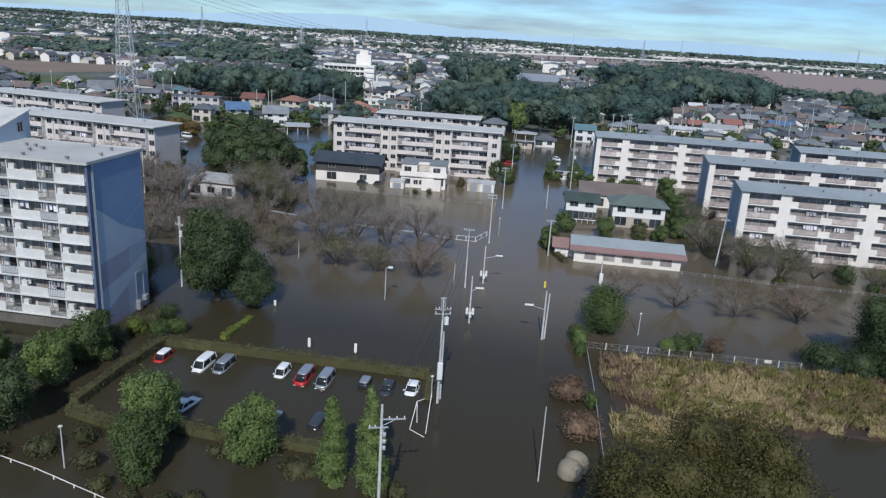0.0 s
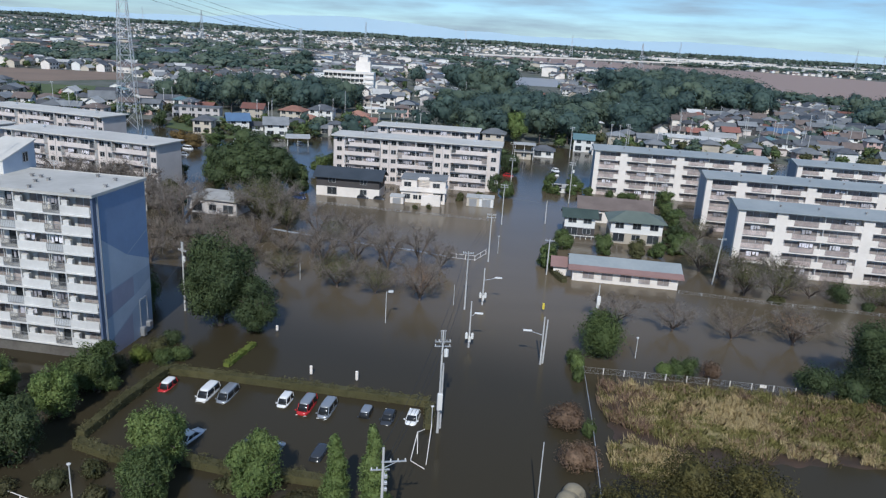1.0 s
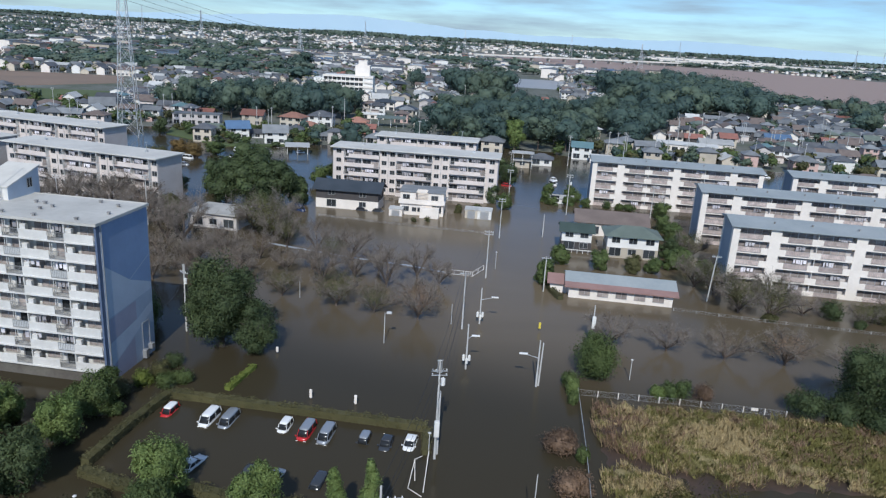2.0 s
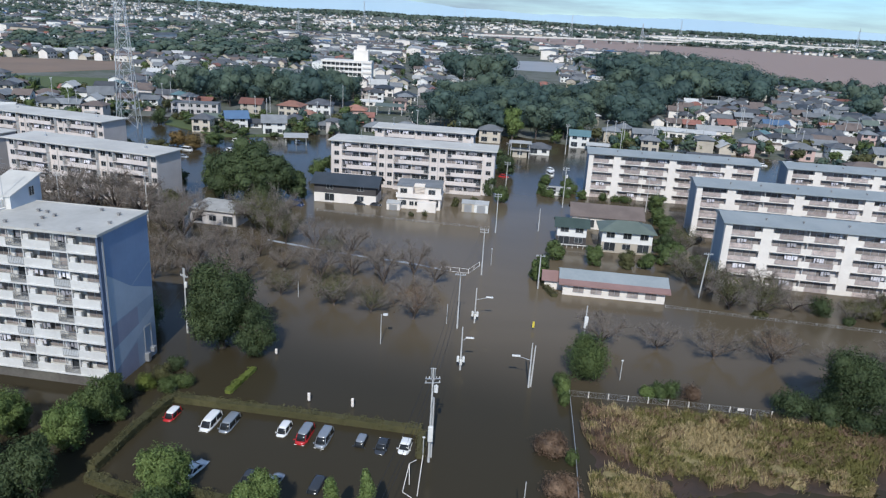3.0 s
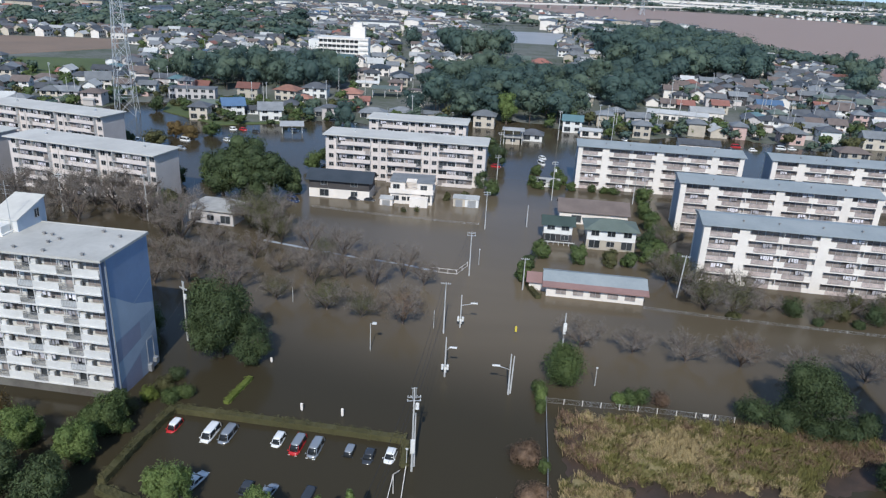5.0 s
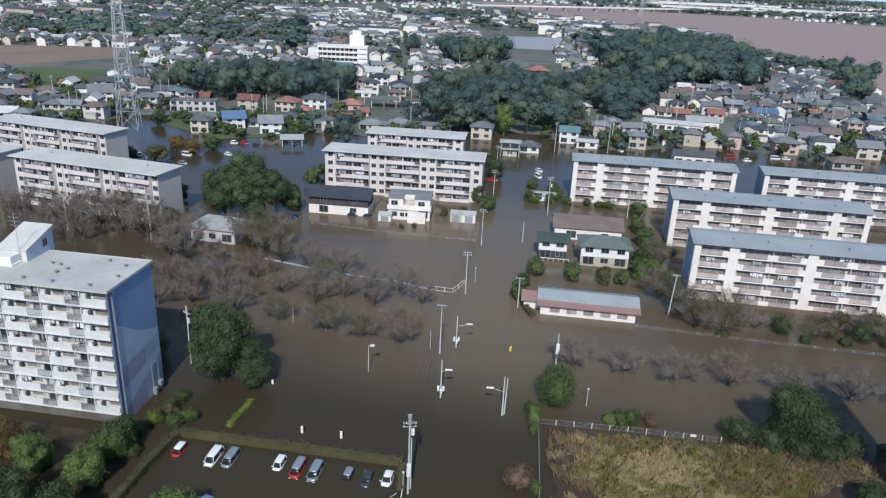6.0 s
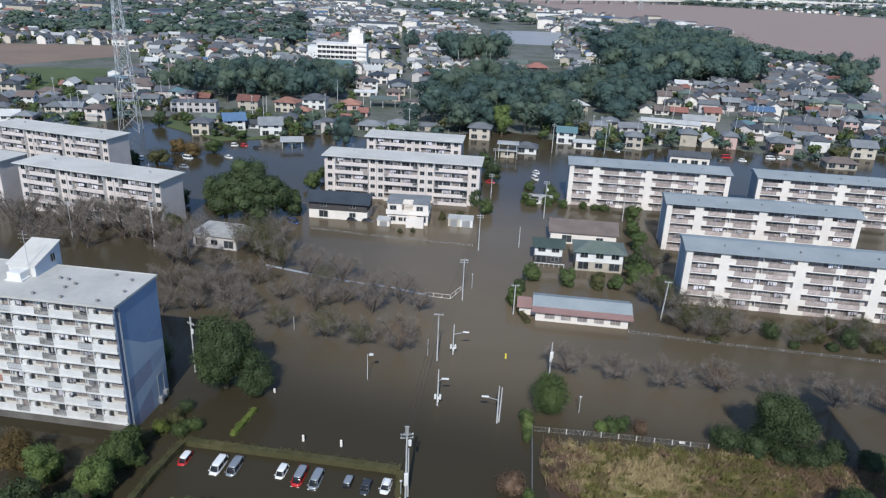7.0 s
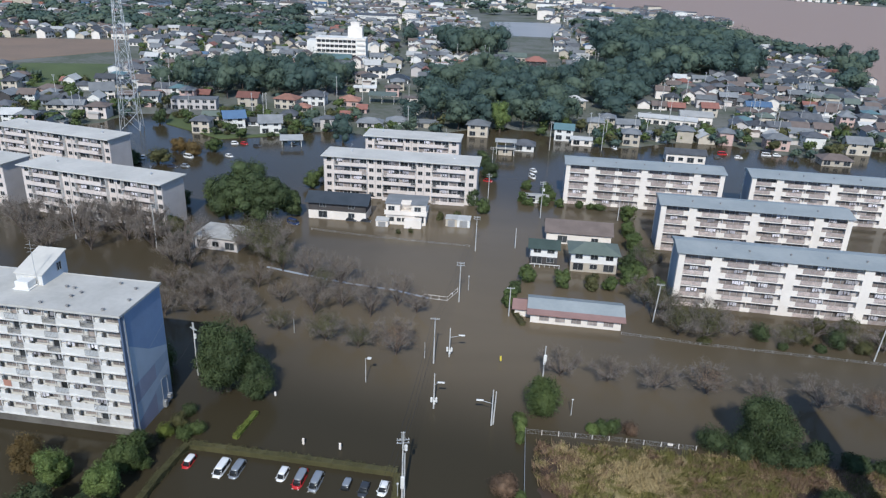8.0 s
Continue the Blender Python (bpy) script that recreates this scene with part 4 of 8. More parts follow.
def tree(name, label, x, y, h, w, leaf, n=2600, size=0.42, trunk=0.2, seed=1, z=-0.8, lobes=9, shape="round", group="trees"):
    """A leafy tree: tapered trunk, limbs and an uneven crown of many leaf clumps; z: foot of the trunk, h: its top above the water."""
    r = np.random.default_rng(seed)
    t = thing(name, label, "tree", x, y, z, float(r.uniform(0, 360)), group=group)
    H = h - z
    b = Mesh()
    fork = H * (0.34 if shape == "round" else 0.8)
    b.rod((0, 0, 0), (0, 0, fork), w * 0.045 + 0.07, w * 0.03 + 0.05, 8)
    for i in range(6 if shape == "round" else 0):
        a = i * 1.05 + r.uniform(0, 0.5)
        k = fork * r.uniform(0.55, 1.0)
        limbs(b, r, (0, 0, k), (math.cos(a) * w * 0.2, math.sin(a) * w * 0.2, min(H * 0.7, k + H * r.uniform(0.15, 0.28))), w * 0.018 + 0.03, 2, 0.45, 1)
    part("trunk", b, M["bark"], t)
    if shape == "round":
        lb = [(0, 0, H * 0.54, w * 0.36, w * 0.36, H * 0.38)]
        for i in range(lobes):
            a, q = r.uniform(0, 6.28), r.uniform(0.22, 0.40) * w
            zz = H * r.uniform(0.24, 0.86)
            fall = 1 - 0.55 * abs(zz / H - 0.5)
            lb.append((math.cos(a) * q * fall, math.sin(a) * q * fall, zz, w * r.uniform(0.15, 0.24), w * r.uniform(0.15, 0.24), H * r.uniform(0.10, 0.17)))
    else:
        lb = []
        for i in range(12):
            f = i / 11
            rad = w * 0.5 * (0.5 + 0.5 * math.sin(min(1.0, f * 1.7 + 0.2) * 2.2)) * (1 - 0.94 * f) ** 0.42
            a = r.uniform(0, 6.28)
            lb.append((math.cos(a) * rad * 0.3, math.sin(a) * rad * 0.3, H * (0.07 + 0.88 * f), rad * r.uniform(0.85, 1.1), rad * r.uniform(0.85, 1.1), H * 0.065))
    part_mesh = quads("crown", leaf_cloud(r, lb, int(n * 4.4), size * 0.74, 0.76, 0.0, 0.9, (6, 10), 0.9, 0.17, 0.6, 0.14) if y < 130 else leaf_cloud(r, lb, int(n * 1.25), size * 0.74, core=(6, 10), crisp=0.75), leaf)
    put("crown", part_mesh, t)
    return t


def shrub(label, x, y, w, h, leaf, seed=1, n=700, size=0.26, z=-0.4, d=None, name="shrub"):
    """A low bush of leaf clumps on a few stems."""
    r = np.random.default_rng(seed)
    t = thing(name, label, "shrub", x, y, z, float(r.uniform(0, 360)) if d is None else 0.0, group="shrubs")
    b = Mesh()
    for i in range(5):
        a = i * 1.25
        b.rod((0.05 * math.cos(a), 0.05 * math.sin(a), -0.3), (w * 0.28 * math.cos(a), w * 0.28 * math.sin(a), (h - z) * 0.7), 0.04, 0.015, 5)
    part("stem", b, M["bark"], t)
    H = h - z
    lb = [(0, 0, H * 0.5, w * 0.42, (d or w) * 0.42, H * 0.45)] + [(r.uniform(-0.3, 0.3) * w, r.uniform(-0.3, 0.3) * (d or w), H * r.uniform(0.3, 0.7), w * 0.22, (d or w) * 0.22, H * 0.28) for _ in range(5)]
    put("foliage", quads("foliage", leaf_cloud(r, lb, int(n * 3.2), size * 0.85, 0.76, 0.0, 0.9, (5, 8), 0.9, 0.17, 0.6, 0.14), leaf), t)
    return t


def bare_mesh(seed, w, h, fill):
    """A bare cherry: a short trunk, wide crooked limbs, branches, and a haze of fine twigs; and the few leaves that are left."""
    r = np.random.default_rng(seed)
    b, tw = Mesh(), []
    b.rod((0, 0, -0.9), (0.06, 0.04, 0.55), 0.24, 0.19, 8)
    for i in range(5):
        a = i * 1.26 + r.uniform(-0.3, 0.3)
        reach = w * 0.5 * r.uniform(0.75, 1.0)
        p0 = Vector((0.04, 0.03, 0.45))
        p1 = Vector((math.cos(a) * reach * 0.35, math.sin(a) * reach * 0.35, h * r.uniform(0.3, 0.42)))
        p2 = Vector((math.cos(a + 0.2) * reach * 0.75, math.sin(a + 0.2) * reach * 0.75, h * r.uniform(0.5, 0.75)))
        b.rod(p0, p1, 0.17, 0.13, 6)
        b.rod(p1, p2, 0.13, 0.06, 6)
        for j in range(9):
            q0 = p1.lerp(p2, r.uniform(0.0, 1.0))
            q1 = q0 + Vector((math.cos(a + r.uniform(-1.4, 1.4)), math.sin(a + r.uniform(-1.4, 1.4)), r.uniform(0.1, 0.9))).normalized() * w * r.uniform(0.14, 0.24)
            b.rod(q0, q1, 0.045, 0.02, 5)
            for k in range(8):
                s0 = q0.lerp(q1, r.uniform(0.2, 1.0))
                s1 = s0 + (Vector(r.normal(size=3)) * 0.7 + (q1 - q0).normalized() * 0.5 + Vector((0, 0, 0.35))).normalized() * w * r.uniform(0.07, 0.13)
                side = (s1 - s0).cross(Vector(r.normal(size=3))).normalized() * 0.022
                tw.append((s0 - side, s0 + side, s1))
                for _ in range(fill):
                    u0 = s0.lerp(s1, r.uniform(0.2, 1.0))
                    u1 = u0 + (Vector(r.normal(size=3)) + Vector((0, 0, 0.4))).normalized() * r.uniform(0.4, 0.95)
                    side = (u1 - u0).cross(Vector(r.normal(size=3))).normalized() * 0.012
                    tw.append((u0 - side, u0 + side, u1))
    return b.made("trunk", M["bark"]), quads("brushwood", [[list(p) for p in q] for q in tw], M["twig"], 3)


BARE = [bare_mesh(s, ww, hh, 7) for s, ww, hh in ((1, 9.4, 5.2), (2, 8.4, 4.8), (3, 10.4, 5.6), (4, 8.4, 6.0))]
FEW = [quads("leaves", leaf_cloud(np.random.default_rng(40 + i), [(0, 0, 3.2, 3.9, 3.9, 1.9)], (2200, 1900, 650)[i], 0.17, 0.25), M[mm]) for i, mm in enumerate(("leafolive", "leafbrown", "leafdull"))]


def bare_tree(i, x, y, s=1.0, leaves=None, tall=1.0):
    t = thing("cherry_tree", "bare brown cherry tree standing in muddy flood water" if leaves in (None, 2) else "nearly bare cherry tree with a few rusty leaves in flood water", "tree", x, y, 0, (i * 77) % 360, group="bare cherry trees")
    t.scale = (s / tall ** 0.6, s / tall ** 0.6, s * tall)
    trunk, twigs = BARE[i % 4]
    put("trunk", trunk, t)
    put("brushwood", twigs, t)
    if leaves is not None:
        put("leaves", FEW[leaves], t)
    return t


for i, (x, y) in enumerate([(-30.5, 114.0), (-20.5, 111.1), (-13.8, 109.2), (-6.4, 107.5)]):
    bare_tree(i, x, y, (0.85, 1.1, 0.85, 1.15)[i], (0, 0, 0, 1)[i], 1.1)
for i, (x, y) in enumerate([(-50.8, 138.3), (-39.9, 132.9), (-36.8, 142.3), (-30.0, 139.6), (-25.3, 133.4), (-15.8, 130.2), (-8.1, 127.6), (-39.2, 116.5), (-49.1, 119.1), (-50.3, 125.7), (-44.6, 127.0), (-22.0, 136.5), (-33.0, 126.0), (-58.0, 129.0), (-49.3, 123.6), (-42.8, 122.5), (-28.4, 128.8), (-19.7, 125.3), (-13.3, 121.8), (-62.5, 142.0), (-3.8, 124.5), (-54.8, 117.5), (-25.1, 121.5)]):
    bare_tree(i + 1, x, y, 0.9 + 0.3 * ((i * 5) % 4) / 4, 0 if i in (2, 4) else 2, 1.25)
for i, (x, y) in enumerate([(24.1, 103.1), (32.7, 102.1), (41.0, 100.2), (49.9, 99.9), (68.5, 96.9), (77.2, 96.1), (59.0, 98.6)]):
    bare_tree(i, x, y, (1.0, 0.95, 0.95, 1.0, 1.05, 0.95, 0.8)[i], 1 if i in (3, 5) else 2)
for i, (x, y) in enumerate([(-101.0, 155.5), (-92.9, 158.0), (-80.2, 156.0), (-72.0, 152.1), (-63.7, 150.6), (-86.0, 149.0), (-58.5, 141.0), (-95.0, 146.0), (-88.0, 160.5), (-83.0, 161.0), (-98.0, 162.0), (-76.0, 158.5), (-110.0, 163.0), (-106.0, 155.0)]):
    bare_tree(i + 2, x, y, 1.3 + 0.4 * ((i * 3) % 5) / 5, 2 if i % 2 else None, 1.2)
for i, (x, y) in enumerate([(51.2, 124.5), (48.8, 130.5), (55.1, 119.5), (57.0, 124.0), (46.0, 134.0), (50.8, 153.5), (50.4, 121.3)]):
    bare_tree(i, x, y, 1.1, 0, 1.15)

for i, (x, y, h, w) in enumerate([(-47.0, 98.5, 5.6, 5.0), (-51.5, 101.0, 6.0, 5.4), (-44.8, 92.0, 4.2, 4.0), (-55.5, 103.0, 5.6, 5.0)]):
    shrub("dark green bush in the tower's shade", x, y, w, h, M["leafmid"], 440 + i, 1500, 0.34, name="bush")
for i, (x, y) in enumerate([(-46.4, 152.0), (-43.0, 149.4), (-40.6, 145.5)]):
    bare_tree(i + 1, x, y, (1.6, 1.7, 1.4, 1.3)[i], 0, 1.15)
# leafy trees and shrubs near the car park and the tower
tree("camphor_tree", "tall dense dark green tree standing in the flood", -33.6, 92.4, 14.2, 9.6, M["leafdark"], 7500, 0.5, seed=11, lobes=14)
tree("camphor_tree", "smaller dense dark green tree beside a taller one", -28.0, 91.2, 8.4, 6.6, M["leafdark"], 3600, 0.42, seed=12)
tree("zelkova_tree", "bright green leafy tree beside the flooded car park", -27.6, 58.2, 6.6, 5.4, M["leafbright"], 4200, 0.36, seed=13)
tree("zelkova_tree", "dense green tree in the flooded verge", -26.2, 51.6, 6.0, 4.6, M["leafmid"], 3600, 0.34, seed=14)
tree("zelkova_tree", "round green leafy tree in the flooded verge", -17.2, 54.6, 6.2, 5.2, M["leafbright"], 4400, 0.36, seed=15)
tree("cypress_tree", "slim upright light green tree beside a twin", -9.7, 52.6, 8.2, 2.7, M["leafbright"], 3200, 0.3, seed=16, shape="slim")
tree("cypress_tree", "slim upright light green tree, the taller of two", -6.3, 52.0, 9.6, 2.9, M["leafbright"], 3600, 0.3, seed=17, shape="slim")
tree("zelkova_tree", "leafy green tree in front of the white tower", -41.6, 65.6, 6.2, 5.0, M["leafbright"], 3800, 0.38, seed=18)
tree("zelkova_tree", "dark green tree in front of the white tower", -41.0, 71.6, 6.0, 5.6, M["leafmid"], 3600, 0.4, seed=19)
tree("zelkova_tree", "dark green tree in the flooded verge", -41.5, 57.0, 6.6, 6.4, M["leafdark"], 4200, 0.42, seed=20)
tree("zelkova_tree", "bright green tree at the verge's corner", -50.0, 67.5, 6.0, 5.0, M["leafbright"], 3600, 0.38, seed=21)
tree("maple_tree", "green tree with rusty tips at the verge", -55.0, 70.0, 6.4, 5.0, M["leaforange"], 3000, 0.38, seed=22)
tree("zelkova_tree", "dark green tree at the verge's edge", -48.5, 58.5, 7.0, 7.0, M["leafdark"], 3800, 0.42, seed=23)
shrub("clipped round dark green tree standing in the flood", 19.9, 91.6, 7.4, 6.3, M["leafmid"], 24, 5200, 0.34, name="round_tree")
tree("camphor_tree", "large dense dark green tree beside the weed field", 53.3, 83.6, 10.7, 9.2, M["leafdark"], 7500, 0.42, seed=25, lobes=12)
for i, (x, y, h, w) in enumerate([(46.0, 84.2, 4.0, 5.4), (50.4, 83.0, 3.8, 5.6), (54.0, 81.0, 3.2, 5.2), (61.8, 82.8, 3.0, 4.6), (66.5, 80.5, 2.8, 4.4), (57.5, 80.6, 3.0, 4.6), (71.0, 80.0, 2.6, 4.2)]):
    shrub("dense dark green bush at the weed field's edge", x, y, w, h, M["leafdark"], 30 + i, 1500, 0.32, name="bush")
for i, (x, y, h, w, lf) in enumerate([(16.0, 87.6, 2.4, 1.9, "leafmid"), (15.9, 85.2, 2.3, 1.8, "leafbright"), (15.8, 83.0, 1.9, 1.6, "leafmid"), (29.2, 86.6, 2.2, 2.0, "leafmid"), (30.8, 86.8, 2.6, 2.2, "leafmid"), (33.6, 86.8, 2.3, 2.2, "leafbrown"), (27.6, 86.6, 1.6, 1.6, "leafbright")]):
    shrub("rounded green bush by the field fence" if lf != "leafbrown" else "rusty brown bush by the field fence", x, y, w * (1.35 if y > 86 else 1.0), h, M[lf], 40 + i, 900, 0.26)
for i, (x, y, h, w, lf) in enumerate([(-40.6, 76.6, 2.2, 3.0, "leafolive"), (-39.4, 79.6, 2.2, 2.8, "hedgegreen"), (-38.4, 82.6, 2.0, 2.6, "leafolive"), (-36.2, 79.2, 2.1, 2.8, "leafmid"), (-34.6, 80.8, 2.1, 2.6, "leafmid"), (-37.6, 85.6, 1.8, 2.6, "leafdark")]):
    shrub("clipped rounded shrub beside the tower", x, y, w, h, M[lf], 50 + i, 800, 0.26)
for i, (x, y, h, w) in enumerate([(-31.0, 52.2, 1.5, 2.2), (-35.4, 53.6, 1.6, 3.4), (-39.5, 52.6, 1.2, 2.6), (-28.3, 49.2, 1.2, 2.0), (-25.3, 47.6, 1.0, 2.4), (-22.4, 47.8, 1.1, 2.6), (-20.2, 48.4, 1.1, 2.0), (-19.8, 56.0, 0.9, 3.4), (-4.0, 51.6, 1.2, 2.0), (-33.0, 56.0, 1.4, 2.4)]):
    shrub("low green shrub half under water in the verge", x, y, w, h, M["leafolive" if i % 2 else "hedge"], 60 + i, 700, 0.25)
shrub("low bank of yellow-green weeds in the verge", -12.9, 54.2, 4.2, 0.8, M["hedge"], 71, 900, 0.25)
for i, (x, y) in enumerate([(12.7, 71.4), (12.9, 63.6)]):
    shrub("rusty brown leafy bush over the road's edge", x, y, 4.6, 2.4, M["leafbrown"], 73 + i, 1300, 0.28, name="bush")
shrub("small green bush by the field fence", 15.2, 69.6, 1.6, 2.0, M["leafmid"], 76, 500, 0.26)
# bushes before the white blocks
for i, (x, y, h, w) in enumerate([(66.7, 121.2, 4.0, 4.4), (75.1, 120.6, 3.6, 4.4), (87.0, 126.5, 3.4, 4.4), (81.2, 119.6, 4.2, 5.0), (80.2, 125.6, 3.4, 4.0), (85.8, 117.6, 3.2, 4.0), (70.0, 117.6, 1.6, 2.0), (54.8, 118.4, 1.4, 2.4), (92.0, 121.0, 3.4, 4.0), (77.5, 117.5, 1.6, 2.2)]):
    shrub("grey-green bush in front of a white block", x, y, w, h, M["leafolive" if i % 3 else "leafdark"], 80 + i, 900, 0.36, name="bush")
for i, (x, y) in enumerate([(62.0, 122.0), (71.5, 119.4), (78.4, 122.8), (84.0, 120.4), (90.5, 118.6), (96.0, 122.0), (102.0, 118.0)]):
    bare_tree(i, x, y, 0.85, 0 if i % 2 else None)
for i, (x, y, h, w) in enumerate([(50.4, 176.5, 4.6, 4.4), (49.8, 166.0, 5.4, 4.6), (49.0, 158.0, 5.0, 4.6), (47.4, 149.0, 4.4, 4.4), (50.6, 142.0, 3.6, 4.0), (53.2, 190.0, 5.6, 5.0)]):
    tree("garden_tree", "grey-green tree between the white blocks", x, y, h * 0.95, w * 1.15, M["leafmid"], 1700, 0.42, seed=100 + i)
for i, (x, y, h, w) in enumerate([(40.2, 199.8, 2.4, 3.0), (43.5, 199.0, 1.9, 2.8), (46.5, 198.6, 2.0, 4.0)]):
    shrub("clipped green bush before a white block", x, y, w, h, M["leafmid"], 110 + i, 600, 0.4)
# gardens by the green-roofed house and the long house
for i, (x, y, h, w, lf) in enumerate([(15.9, 130.2, 4.6, 3.8, "leafmid"), (20.4, 143.4, 4.4, 4.4, "leafmid"), (28.4, 141.6, 4.4, 4.4, "leafmid"), (35.6, 141.6, 4.0, 4.0, "leafolive"), (39.6, 141.2, 3.8, 3.8, "leafmid"), (44.4, 145.2, 4.6, 4.2, "leafmid"), (45.6, 153.0, 4.4, 4.2, "leafdark"), (17.6, 137.2, 3.2, 3.0, "leafdark")]):
    tree("garden_tree", "rounded dark green garden tree in the flood", x, y, h, w, M[lf], 2200, 0.38, seed=120 + i)
# the big dark clump between the blocks, and trees round the pale hall
for i, (x, y, h, w) in enumerate([(-61.0, 175.5, 13.0, 10.5), (-55.0, 173.5, 14.0, 11.5), (-48.8, 175.5, 12.8, 10.5), (-56.0, 181.0, 16.8, 13.0), (-43.8, 180.0, 8.0, 6.0)]):
    tree("camphor_tree", "broad dense dark green tree between the blocks", x, y, h, w, M["leafdark"], 7000, 0.6, seed=130 + i, lobes=26)
for i, (x, y, h, w, lf) in enumerate([(-43.0, 156.0, 6.2, 4.6, "leafolive"), (-68.5, 158.5, 6.4, 6.0, "leafolive"), (-74.0, 166.0, 5.0, 5.0, "leafdark"), (6.8, 197.6, 5.4, 5.0, "leafdark"), (11.0, 190.0, 5.0, 4.6, "leafmid"), (3.0, 183.5, 2.6, 2.6, "leafolive"), (-1.6, 183.0, 2.4, 2.2, "leafolive"), (-44.1, 266.0, 12.5, 10.4, "wood3"), (-40.5, 215.0, 6.0, 6.0, "leafdark"), (-43.5, 206.0, 6.4, 5.6, "leafmid"), (-76.0, 182.0, 6.0, 6.0, "leafdark"), (-70.0, 190.0, 6.0, 7.0, "leafmid"), (13.0, 224.0, 8.0, 7.0, "leafdark"), (11.5, 236.0, 7.0, 7.0, "leafdark")]):
    tree("garden_tree", "leafy garden tree standing in flood water", x, y, h, w, M[lf], 2000, 0.5, seed=140 + i)
for i, (x, y, h, w, lf) in enumerate([(-101.0, 225.0, 6.0, 9.0, "leafolive"), (-93.5, 238.0, 6.0, 8.0, "leaforange"), (-88.0, 244.0, 5.0, 8.0, "leafmid"), (-99.5, 240.0, 5.5, 7.0, "leaforange"), (-109.5, 224.0, 5.0, 6.5, "leafdark"), (-116.0, 221.0, 5.0, 6.5, "leafdark"), (-124.0, 282.0, 6.5, 6.5, "leafdark"), (-117.0, 213.5, 5.0, 6.0, "leafdark")]):
    tree("garden_tree", "autumn-tinted tree by the flooded lot" if lf == "leaforange" else "low green tree by the flooded lot", x, y, h, w, M[lf], 1500, 0.6, seed=170 + i)


def hedge(points, width, height, leaf, label, seed, size=0.15, dens=150, z=-0.5):
    """A clipped hedge along a line: a woody core and a coat of small leaves."""
    r = np.random.default_rng(seed)
    t = thing("hedge", label, "hedge", points[0][0], points[0][1], 0, group="hedges")
    ox, oy = points[0]
    allv = []
    b = Mesh()
    for (xa, ya), (xb, yb) in zip(points[:-1], points[1:]):
        d = Vector((xb - xa, yb - ya, 0))
        L = d.length
        d.normalize()
        s = Vector((-d.y, d.x, 0))
        n = int(L * dens)
        u = r.random(n) * L
        face = r.random(n)
        wv, hv = np.empty(n), np.empty(n)
        top = face < 0.5
        wv[top], hv[top] = (r.random(top.sum()) - 0.5) * width, height
        wv[~top], hv[~top] = np.where(r.random((~top).sum()) < 0.5, -0.5, 0.5) * width, z + (height - z) * r.random((~top).sum())
        hv = hv + 0.12 * np.sin(u * 0.9) + 0.12 * np.sin(u * 3.1 + 1) + 0.06 * np.sin(u * 5.3) + 0.05 * r.normal(size=n)
        wv = wv * (1 + 0.14 * np.sin(u * 1.3) + 0.14 * np.sin(u * 3.1 + 1)) + 0.05 * r.normal(size=n)
        c = np.stack([xa - ox + d.x * u + s.x * wv, ya - oy + d.y * u + s.y * wv, hv], 1)
        nr = r.normal(size=(n, 3)) * 0.6 + np.array([0, 0, 0.8])
        nr /= np.linalg.norm(nr, axis=1)[:, None]
        a = np.cross(nr, r.normal(size=(n, 3)))
        a /= np.linalg.norm(a, axis=1)[:, None]
        e = np.cross(nr, a)
        q = size * (0.6 + 0.8 * r.random(n))[:, None]
        allv.append(np.stack([c - a * q * 0.5, c - e * q * 0.4, c + a * q * 0.5, c + e * q * 0.4], 1))
        k = width * 0.42
        lo = [(xa - ox - s.x * k, ya - oy - s.y * k), (xb - ox - s.x * k, yb - oy - s.y * k), (xb - ox + s.x * k, yb - oy + s.y * k), (xa - ox + s.x * k, ya - oy + s.y * k)]
        b.hexa([(p, q2, z) for p, q2 in lo], [(p, q2, height - 0.1) for p, q2 in lo])
    part("core", b, leaf, t)
    put("foliage", quads("foliage", np.concatenate(allv), leaf), t)
    return t


hedge([(-34.6, 77.1), (-18.3, 75.4), (-2.6, 73.6)], 1.15, 0.98, M["hedge"], "long clipped olive hedge along the flooded car park", 1)
hedge([(-34.9, 76.9), (-36.4, 69.6), (-37.3, 61.6)], 1.15, 0.98, M["hedge"], "clipped olive hedge along the car park's side", 2)
hedge([(-37.0, 60.4), (-32.7, 58.8), (-28.6, 57.8)], 1.3, 0.9, M["hedge"], "clipped olive hedge before the car park", 3)
hedge([(-25.6, 58.9), (-20.2, 57.8)], 1.3, 0.9, M["hedge"], "short clipped olive hedge before the car park", 4)
hedge([(-16.4, 57.8), (-10.5, 57.0)], 1.3, 0.9, M["hedge"], "short clipped olive hedge beside slim trees", 5)
hedge([(-2.6, 73.2), (-2.4, 68.4)], 1.0, 0.75, M["hedge"], "short clipped hedge by the street corner", 6)
hedge([(-28.5, 79.6), (-27.1, 86.6)], 0.9, 0.55, M["hedgegreen"], "narrow yellow-green clipped hedge in open water", 7)
hedge([(18.5, 121.6), (17.4, 125.0), (16.9, 128.0)], 1.2, 0.8, M["hedge"], "low green hedge round the long house's yard", 8)


